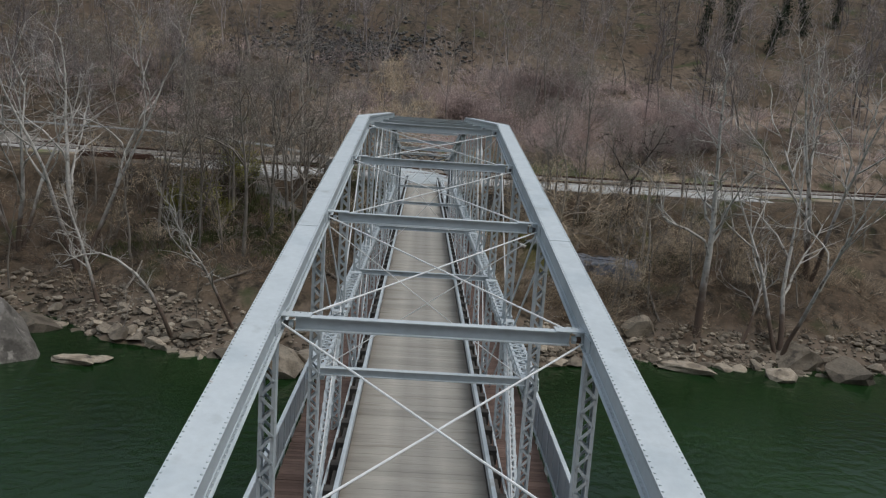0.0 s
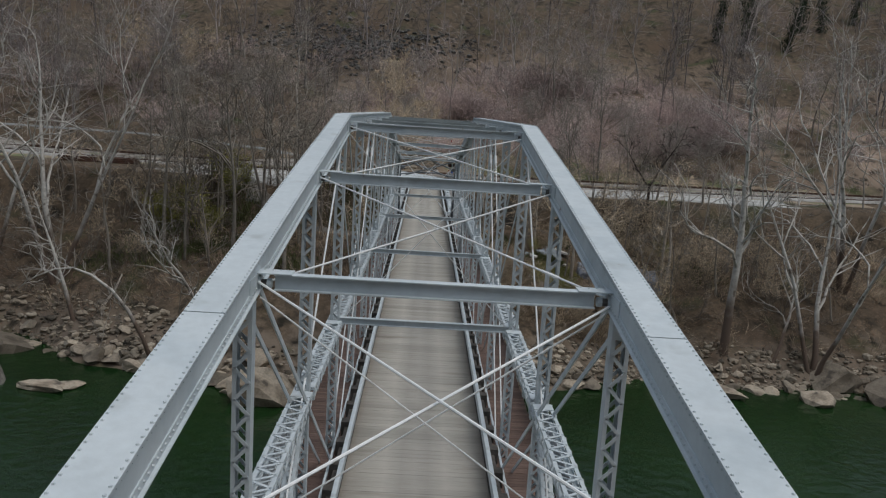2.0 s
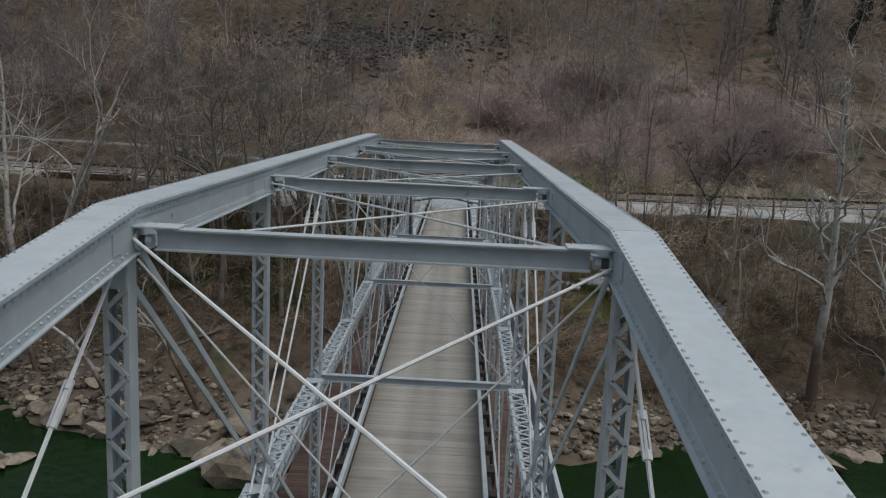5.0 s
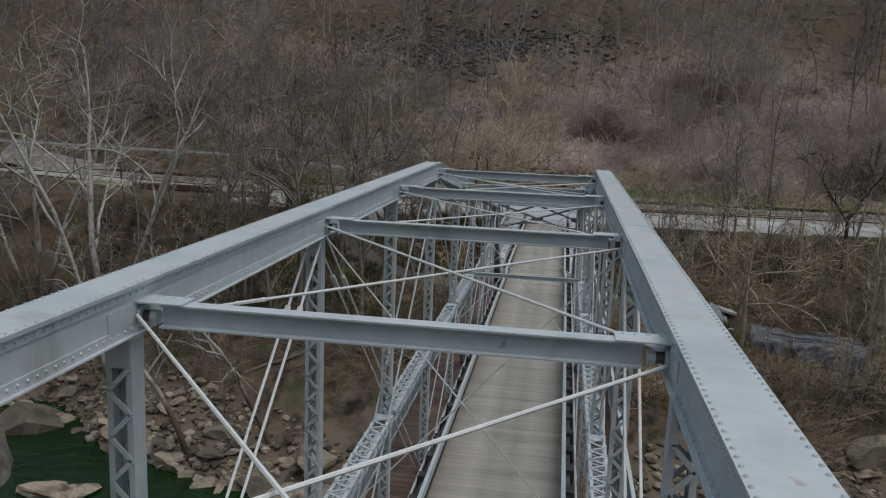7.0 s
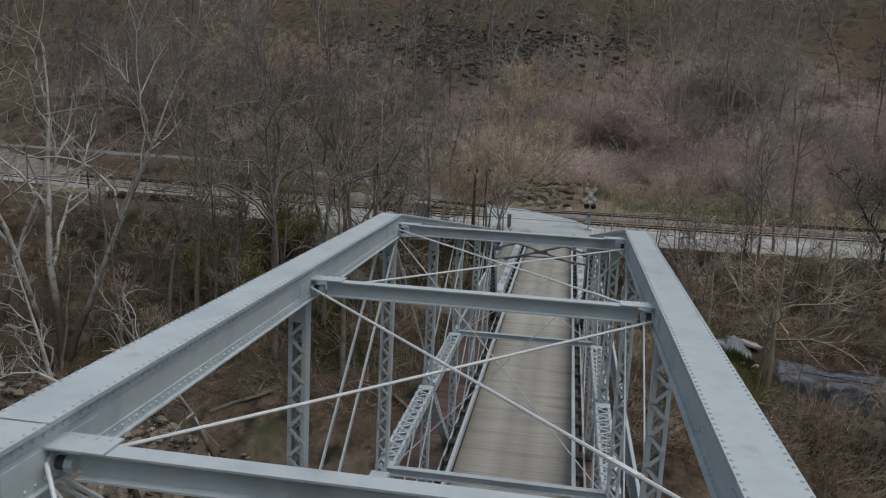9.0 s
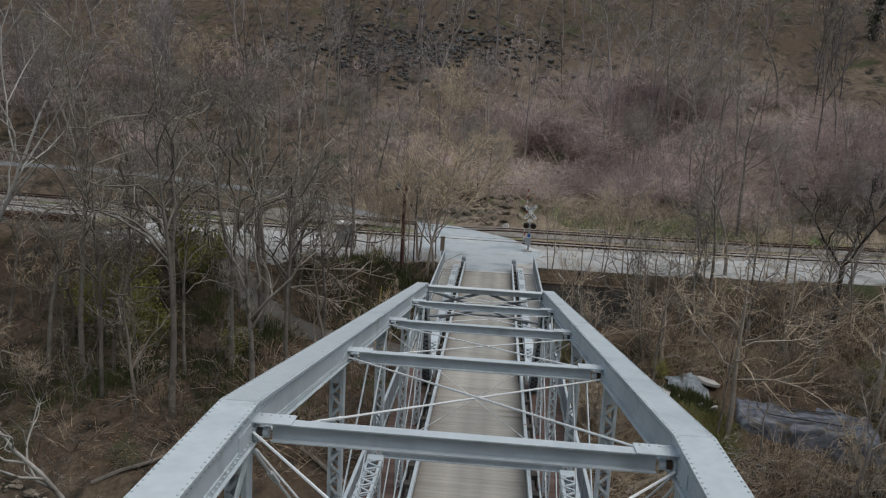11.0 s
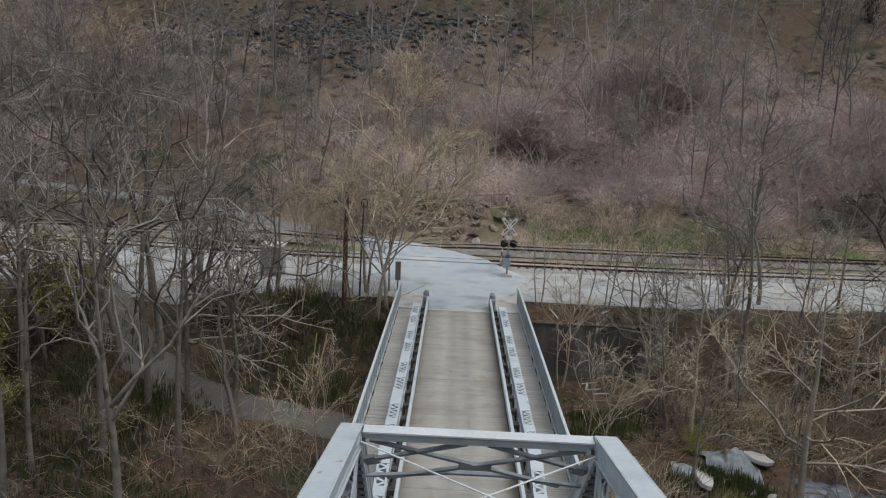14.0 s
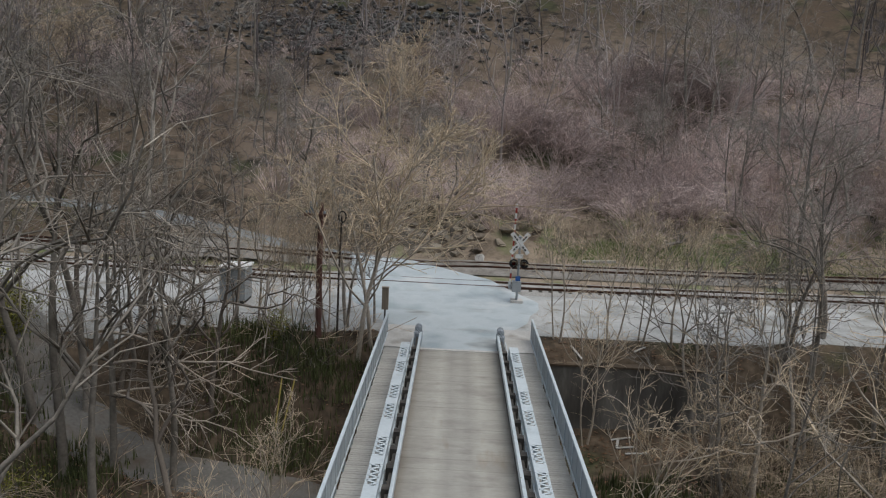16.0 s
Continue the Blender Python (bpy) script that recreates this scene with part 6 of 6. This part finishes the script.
# equipment cabin beside the crossing
cabin = thing("equipment_cabin", "small aluminium signal equipment cabin with a pale roof", "cabin", (-12.6, 109.3, ground(-12.6, 109.3)))
part("body", Shape().box(-0.7, 0.7, -0.8, 0.8, 0.2, 2.0), SILVER, cabin)
part("roof", Shape().box(-0.78, 0.78, -0.9, 0.9, 2.0, 2.1), WHITE, cabin)
part("skid", Shape().box(-0.65, -0.45, -0.8, 0.8, 0, 0.2), TIMBER, cabin)
part("skid", Shape().box(0.45, 0.65, -0.8, 0.8, 0, 0.2), TIMBER, cabin)
door = part("door", Shape().box(0.0, 0.6, -0.825, -0.8, 0.28, 1.9), SILVER, cabin)
part("handle", Shape().box(0.08, 0.13, -0.86, -0.825, 1.05, 1.25), BLACK, door)
for q in range(4):
    part("rib", Shape().box(-0.66 + 0.18 * q, -0.63 + 0.18 * q, -0.815, -0.8, 0.25, 1.95), SILVER, cabin)

# pole with crossarm, and its guy with yellow guards
UX, UY = -6.95, 103.6
pole = thing("utility_pole", "reddish-brown wooden utility pole with crossarms", "utility pole", (UX, UY, ground(UX, UY)))
part("pole", Shape().tube([(0, 0, -0.5), (0, 0, 4), (0.03, 0, 6.6)], [0.16, 0.14, 0.11], 10), POLE, pole)
part("crossarm", Shape().bar((-0.75, -0.14, 6.0), (0.3, -0.14, 6.0), 0.1, 0.12), POLE, pole)
part("transformer", Shape().tube([(-0.36, 0.0, 6.1), (-0.36, 0.0, 6.6)], [0.2, 0.2], 12), STEEL_DARK, pole)
for s in (-0.65, -0.1, 0.22):
    part("insulator", Shape().tube([(s, -0.14, 6.06), (s, -0.14, 6.16), (s, -0.14, 6.22)], [0.05, 0.07, 0.03], 8), STEEL_DARK, pole)
mast = thing("service_mast", "slim dark pole with a coil of black cable", "pole", (UX + 0.9, UY + 0.2, ground(UX + 0.9, UY + 0.2)))
part("mast", Shape().tube([(0, 0, -0.4), (0.02, 0, 3), (0.1, 0, 6.0)], [0.055, 0.05, 0.04], 8), BARK_DARK, mast)
for q in range(3):
    ring = [(0.14 + (0.16 + 0.02 * q) * math.cos(a * 0.3927), -0.08 - 0.02 * q, 5.95 + (0.24 + 0.02 * q) * math.sin(a * 0.3927)) for a in range(17)]
    part("cable_coil", Shape().tube(ring, [0.016] * 17, 5, False), BLACK, mast)
box = thing("utility_box", "brown steel utility box on a post beside the deck", "utility box", (-3.95, 106.4, ground(-3.95, 106.4)))
part("post", Shape().box(-0.04, 0.04, -0.04, 0.04, -0.3, 0.75), TIMBER, box)
part("cabinet", Shape().box(-0.17, 0.17, -0.12, 0.12, 0.7, 1.85), SHED, box)
part("lid", Shape().box(-0.19, 0.19, -0.14, 0.14, 1.85, 1.89), SHED, box)
for k, (x, y, turn, size) in enumerate([(8.0, 102.5, 10, 1.0), (7.8, 102.2, 75, 0.7), (8.1, 101.8, 5, 0.9), (8.5, 101.3, 0, 1.0), (5.8, 104.0, 130, 0.9), (9.0, 104.4, 30, 0.7)]):
    o = tagged(part("board_scrap", Shape().box(-size / 2, size / 2, -0.06, 0.06, 0.0, 0.035), PALE_CONCRETE), "pale broken board lying on the ground", "board", "board scraps")
    tilt = math.degrees(math.atan2(ground(x + 0.5 * math.cos(radians(turn)), y + 0.5 * math.sin(radians(turn))) - ground(x - 0.5 * math.cos(radians(turn)), y - 0.5 * math.sin(radians(turn))), 1))
    o.matrix_basis = Matrix.Translation((x, y, ground(x, y) + 0.06)) @ pose(0, 0, 0, 0, 0, turn) @ pose(0, 0, 0, 0, -tilt, 0)
guy = thing("guy_wire", "guy wires in leaning yellow plastic guards", "guy wire", (-8.1, 100.1, ground(-8.1, 100.1)))
for s in (-1, 1):
    part("guard", Shape().rod((0.14 * s, 0, 0), (0.3 * s + 0.35, 0.5, 2.6), 0.035, 8), YELLOW, guy)
    part("wire", Shape().rod((0.3 * s + 0.35, 0.5, 2.6), (UX + 8.1, UY - 100.1, 6.3 + ground(UX, UY) - ground(-8.1, 100.1)), 0.012, 4), WIRE, guy)

# ledge and rubble on the far bank
LX, LY = 21.9, 94.2
lz = ground(LX, LY)
rnd = random.Random(33)


def soft_step(a, b, t):
    t = max(0, min(1, (t - a) / (b - a)))
    return t * t * (3 - 2 * t)


cover_v, cover_f, cn, cm = [], [], 70, 36
for j in range(cm + 1):
    for i in range(cn + 1):
        x, y = (i / cn - 0.5) * 9.6, (j / cm - 0.5) * 4.4
        ragged = 0.45 * noise.noise((x * 0.5, y * 0.6, 11)) + 0.18 * noise.noise((x * 1.7, y * 1.9, 4))
        inside = soft_step(4.75, 4.3, abs(x) + ragged) * soft_step(2.15, 1.7, abs(y) + ragged)
        fold = 0.07 * noise.noise((x * 0.7, y * 3.2, 1)) + 0.05 * noise.noise((x * 2.4, y * 1.2, 5)) - 0.16 * max(0, noise.noise((x * 0.35, y * 0.5, 8)))
        low = min(0.0, ground(LX + x, LY + y) - lz) - 0.25
        cover_v.append((x, y, low + inside * (0.4 - low + 2.0 * fold - 0.05 * x + 0.1 * y) + (1 - inside) * 0.06 * noise.noise((x * 3, y * 3, 2))))
for j in range(cm):
    for i in range(cn):
        k = j * (cn + 1) + i
        cover_f.append((k, k + 1, k + cn + 2, k + cn + 1))
shelter = thing("covered_stack", "low stack under a wrinkled slate-blue tarp on the bank", "tarp", (LX, LY, lz))
shelter.rotation_euler = (0, 0, radians(-11))
o = new("tarp", mesh_of("tarp", cover_v, cover_f, TARP, True))
o.parent = shelter
part("pallet", Shape().box(-3.6, 3.6, -1.3, 1.3, -0.4, 0.0), TIMBER, shelter)
part("weight_board", Shape().bar((-2.8, -1.0, 0.58), (2.6, -0.7, 0.32), 0.12, 0.05), TIMBER, shelter)
part("weight_board", Shape().bar((-1.6, 0.4, 0.7), (2.4, 1.1, 0.5), 0.1, 0.05), TIMBER, shelter)


def slab_shape(w, d, h, seed):
    s = Shape()
    rr = random.Random(seed)
    n = 12
    rim = [((1 + rr.uniform(-0.14, 0.1)) * w / 2 * math.cos(2 * math.pi * i / n) * (1.15 if i % 3 else 0.95), (1 + rr.uniform(-0.12, 0.12)) * d / 2 * math.sin(2 * math.pi * i / n)) for i in range(n)]
    for z, g in ((0, 0.97), (h * 0.15, 1.0), (h * 0.85, 1.0), (h, 0.96)):
        s.v += [(x * g, y * g, z + rr.uniform(-0.03, 0.03)) for x, y in rim]
    for k in range(3):
        s.f += [(k * n + i, k * n + (i + 1) % n, (k + 1) * n + (i + 1) % n, (k + 1) * n + i) for i in range(n)]
    s.f += [tuple(reversed(range(n))), tuple(3 * n + i for i in range(n))]
    return s


for k, (x, y, w, d, tilt) in enumerate([(15.7, 95.9, 2.0, 1.1, 16), (12.3, 93.8, 2.4, 0.9, 4)]):
    o = tagged(part("broken_slab", slab_shape(w, d, 0.22, 60 + k), PALE_CONCRETE), "pale broken concrete slab leaning on the bank", "slab", "rubble heap")
    o.matrix_basis = pose(x, y, ground(x, y) + 0.3, 10, tilt, 30 + 50 * k)
PALE_ROCK = [rock_mesh(80 + k, 0.6, PALE_CONCRETE) for k in range(4)]
for k in range(8):
    x, y = 13.9 + rnd.gauss(0, 1.5), 94.2 + rnd.gauss(0, 0.5)
    o = tagged(new("rubble_block", PALE_ROCK[k % 4]), "pale broken concrete block in a heap", "rubble", "rubble heap")
    s = rnd.uniform(0.2, 0.45)
    o.matrix_basis = pose(x, y, ground(x, y) + 0.15 * s, rnd.uniform(-30, 30), rnd.uniform(-30, 30), rnd.uniform(0, 360)) @ Matrix.Scale(s, 4)

SHEET = material("dirty_pale_plastic", [(0.203, 0.241, 0.275), (0.351, 0.394, 0.426), (0.270, 0.314, 0.350)], 1.1, rough=0.5, bump=0.6, fine=5, detail_mix=0.35, extra=patches((0.13, 0.11, 0.085), 1.2, 0.56, 0.68))


def crumpled_sheet(x0, y0, w, d, peak, seed):
    """A torn sheet in sharp folds that hangs over a heap and lies on the ground round it."""
    v, f, nx, nyy = [], [], 44, 30
    base = ground(x0, y0)
    for j in range(nyy + 1):
        for i in range(nx + 1):
            a, b = (i / nx - 0.5) * w, (j / nyy - 0.5) * d
            edge = 0.5 * noise.noise((a * 0.9, b * 0.9, seed)) + 0.2 * noise.noise((a * 2.6, b * 2.6, seed))
            a2, b2 = a * (1 + 0.25 * edge), b * (1 + 0.3 * edge)
            heap = max(0.0, 1 - math.hypot(a / w * 2.1, b / d * 2.1))
            fold = abs(noise.noise((a * 1.3 + b, b * 1.6, seed + 2))) * 0.5 + abs(noise.noise((a * 3.1, b * 2.7 - a, seed + 5))) * 0.22
            v.append((a2, b2, ground(x0 + a2, y0 + b2) - base + 0.06 + peak * heap * (0.75 + fold) + fold * 0.5))
    for j in range(nyy):
        for i in range(nx):
            k = j * (nx + 1) + i
            f.append((k, k + 1, k + nx + 2, k + nx + 1))
    ob = tagged(new("plastic_sheet", mesh_of("plastic_sheet", v, f, SHEET)), "dirty pale plastic sheet crumpled over rubble on the bank", "plastic sheet", "rubble heap")
    ob.location = (x0, y0, base)


crumpled_sheet(14.3, 95.5, 2.8, 1.8, 0.95, 3)
crumpled_sheet(11.9, 94.4, 2.0, 1.0, 0.3, 9)

# logs and driftwood
for k, (x, y, size, turn) in enumerate([(-20, 84.5, 5, 20), (-9, 85.5, 4, 150), (16.3, 126.4, 3.2, 30), (27, 88.5, 5, 100), (-31, 86.0, 6, 70), (10.5, 87.0, 4, 35), (22.5, 90.5, 4.5, 160)]):
    log = thing("fallen_log", "grey weathered fallen log on the ground", "log", group="fallen logs")
    part("stem", Shape().tube([(-size / 2, 0, 0.12), (-size / 6, 0.1, 0.22), (size / 5, -0.1, 0.2), (size / 2, 0.05, 0.3)], [0.16, 0.14, 0.12, 0.06], 7), BARK_GREY, log)
    part("snag", Shape().tube([(size / 6, 0, 0.2), (size / 4, 0.3, 0.7), (size / 3, 0.4, 1.0)], [0.06, 0.04, 0.02], 5), BARK_GREY, log)
    slope = math.degrees(math.atan2(ground(x + math.cos(radians(turn)), y + math.sin(radians(turn))) - ground(x, y), 1))
    log.matrix_basis = Matrix.Translation((x, y, ground(x, y) - 0.02)) @ pose(0, 0, 0, 0, 0, turn) @ pose(0, 0, 0, 0, -slope, 0)


# ivy-clad trunks on the hill, ivy and grass
def ivy_tree(seed, height):
    w = Twigs(seed)
    stem = w.branch((0, 0, -0.4), (w.rnd.uniform(-0.2, 0.2), 0, 1), height * 1.35, 0.22, 0.05, 8, 6, 0.07)
    v, f = [], []
    r = w.rnd
    for k in range(5):
        p, d, rr = stem[4 + k % 4]
        w.branch(p, w.off(d, 0.7), height * 0.3, 0.09, 0.03, 3, 4, 0.2)
    for k in range(330):
        t = r.random() * 6.4
        p = stem[int(t)][0].lerp(stem[int(t) + 1][0], t % 1)
        bulge = 0.35 + 0.5 * abs(noise.noise((t * 0.9, seed, 0))) * 1.6
        p = p + Vector((r.gauss(0, bulge), r.gauss(0, bulge), r.gauss(0, 0.3)))
        for q in range(6):
            o = p + Vector((r.gauss(0, 0.22), r.gauss(0, 0.22), r.gauss(0, 0.25)))
            d = Vector((r.uniform(-1, 1), r.uniform(-1, 1), r.uniform(-1, 0.4))).normalized() * r.uniform(0.16, 0.34)
            s = d.cross(Vector((r.uniform(-1, 1), r.uniform(-1, 1), r.uniform(-1, 1)))).normalized() * 0.1
            i = len(v)
            v += [tuple(o - d * 0.5 - s * 0.5), tuple(o + s), tuple(o + d * 0.7), tuple(o - s)]
            f.append((i, i + 1, i + 2, i + 3))
    return quads("trunk", w, BARK_GREY), mesh_of("foliage", v, f, LEAF_GREEN)


IVY = [ivy_tree(70 + k, 9 + 2 * k) for k in range(3)]
for k, (x, y, size) in enumerate([(76, 182, 1.1), (82, 190, 1.2), (64, 176, 1.0), (88, 192, 1.2), (70, 188, 1.1), (99, 200, 1.2), (60, 181, 1.0)]):
    ivy = thing("ivy_tree", "bare trunk wrapped in dark green ivy", "tree", group="ivy-clad trees")
    for name, me in zip(("trunk", "foliage"), IVY[k % 3]):
        o = new(name, me)
        o.parent = ivy
    ivy.matrix_basis = pose(x, y, ground(x, y), 0, 4 * (k % 3) - 2, 50 * k) @ Matrix.Scale(size, 4)


def leaf_patch(name, centres, count, mat, label, category, blade=0.3, seed=1, tall=0.3, spread_r=2.0):
    r = random.Random(seed)
    v, f = [], []
    for cx, cy, rad in centres:
        for k in range(count):
            x, y = cx + r.gauss(0, rad), cy + r.gauss(0, rad * 0.5)
            if abs(x) < 4 and y < 106:
                continue
            z = ground(x, y) + 0.05
            for q in range(3):
                a = r.uniform(0, 6.3)
                lean = r.uniform(0.1, 0.6) * blade
                h = r.uniform(0.4, 1.0) * blade + tall * r.random()
                w = 0.25 * blade
                i = len(v)
                ox, oy = r.gauss(0, 0.12), r.gauss(0, 0.12)
                v += [(x + ox - w * math.sin(a) / 2, y + oy + w * math.cos(a) / 2, z), (x + ox + w * math.sin(a) / 2, y + oy - w * math.cos(a) / 2, z), (x + ox + lean * math.cos(a), y + oy + lean * math.sin(a), z + h)]
                f.append((i, i + 1, i + 2))
    return tagged(new(name, mesh_of(name, v, f, mat)), label, category, kind="stuff")


leaf_patch("grass", [(9, 125.2, 1.6), (12.5, 125.4, 1.8), (17, 125.2, 2), (24, 125.4, 2.4), (15, 125.5, 2.0), (20, 125.6, 3), (27, 126, 3), (35, 126.5, 4), (-12, 119.6, 1.2), (-9, 120, 1.0), (-20, 119.5, 2), (-30, 122.5, 4), (-34, 126.5, 5), (12, 127, 4), (22, 127.5, 5), (32, 128, 5), (42, 128, 5)], 700, GRASS, "fresh green grass along the tracks", "grass", 0.13, 3, 0.12)
leaf_patch("grass", [(13.6, 92.6, 1.2), (14.8, 92.0, 0.9), (14.2, 93.4, 1.3), (15.6, 92.9, 0.8), (12.2, 93.2, 0.8), (15.2, 91.2, 0.9), (13.4, 91.4, 0.9)], 1300, material("yellowing_grass", [(0.22, 0.225, 0.085), (0.36, 0.34, 0.15)], 0.5, rough=0.95, bump=0, random_mix=0.3, island=True), "short yellowing grass beside the plastic sheets", "grass", 0.15, 5, 0.16)
leaf_patch("ground_ivy", [(13.0, 94.2, 0.5), (14.6, 94.2, 0.5), (11.6, 93.4, 0.6), (-7.5, 99.6, 1.2), (-6.5, 102.0, 1.2), (-10, 102.6, 1.6), (-16.5, 96.5, 1.5), (-19, 93, 2.0), (-21, 98, 1.6), (-15, 90, 2.0), (-26, 91, 2.2), (-9.5, 100.6, 1.4), (-28, 96, 2.5), (-22, 100, 2.0), (-33, 92, 2.4), (17, 99.5, 2.2), (24, 101.5, 2.2), (8, 98.5, 1.4), (-14, 89.5, 1.8), (-24, 92, 2.0), (30, 95, 2.5)], 420, material("dull_green_leaf", [(0.06, 0.075, 0.03), (0.13, 0.145, 0.06)], 0.4, rough=0.9, bump=0, random_mix=0.35, island=True), "dull green ground plants on the bank", "ground plants", 0.26, 4, 0.5)
def budding_shrub(seed, width, tall):
    r = random.Random(seed)
    w = Twigs(seed)
    v, f = [], []
    for k in range(26):
        a = r.uniform(0, 6.3)
        run = w.branch((0.2 * math.cos(a), 0.2 * math.sin(a), -0.2), (math.cos(a) * r.random() * width / tall, math.sin(a) * r.random() * width / tall, 1), tall * r.uniform(0.6, 1.05), 0.03, 0.01, 4, 4, 0.16)
        for q in range(75):
            p = run[1 + r.randrange(4)][0] + Vector((r.gauss(0, 0.28), r.gauss(0, 0.28), r.gauss(0, 0.25)))
            d = Vector((r.uniform(-1, 1), r.uniform(-1, 1), r.uniform(-0.5, 1))).normalized() * r.uniform(0.06, 0.13)
            s = d.cross(Vector((r.uniform(-1, 1), r.uniform(-1, 1), r.uniform(-1, 1)))).normalized() * 0.035
            i = len(v)
            v += [tuple(p - d), tuple(p + s), tuple(p + d), tuple(p - s)]
            f.append((i, i + 1, i + 2, i + 3))
    return quads("stem", w, BARK_GREY), mesh_of("foliage", v, f, BUD)


BUDS = [budding_shrub(90 + k, 2.0, 3.2) for k in range(2)]
for k, (x, y, size) in enumerate([(-26.3, 98.8, 1.5), (-25.0, 96.0, 1.2), (-24.3, 102.0, 1.3), (-22.6, 100.0, 1.2), (-28.6, 97.2, 1.3), (-23.4, 94.6, 1.0), (-30.4, 98.6, 1.1), (-21.4, 102.2, 1.0), (-17.6, 94.6, 0.8), (-9.0, 102.8, 0.5), (28.0, 98.0, 0.7), (12.6, 96.4, 0.5)]):
    shrub = thing("budding_shrub", "yellow-green budding shrub on the leafy bank", "shrub", group="budding shrubs")
    for name, me in zip(("stem", "foliage"), BUDS[k % 2]):
        o = new(name, me)
        o.parent = shrub
    shrub.matrix_basis = pose(x, y, ground(x, y), 0, 0, 70 * k) @ Matrix.Scale(size, 4)
LITTER = material("fallen_leaf", [(0.12, 0.068, 0.04), (0.25, 0.155, 0.095)], 0.3, rough=0.95, bump=0, random_mix=0.4, island=True)
r = random.Random(12)
v, f = [], []
for k in range(52000):
    x, y = r.uniform(-55, 55), 84 + 21 * r.random()
    if abs(x) < 3 or road_near(x, y, DIRT_ROAD)[0] < 0.9 + 0.5 * noise.noise((x * 0.8, y * 0.8, 6)):
        continue
    z, a, s = ground(x, y) + r.uniform(0.01, 0.05), r.uniform(0, 6.3), r.uniform(0.04, 0.085)
    i = len(v)
    v += [(x + s * math.cos(a + q), y + s * math.sin(a + q), z + r.uniform(-0.02, 0.03)) for q in (0, 1.5, 3.1, 4.8)]
    f.append((i, i + 1, i + 2, i + 3))
tagged(new("fallen_leaves", mesh_of("fallen_leaves", v, f, LITTER)), "brown fallen leaves strewn over the bank", "leaves", kind="stuff")
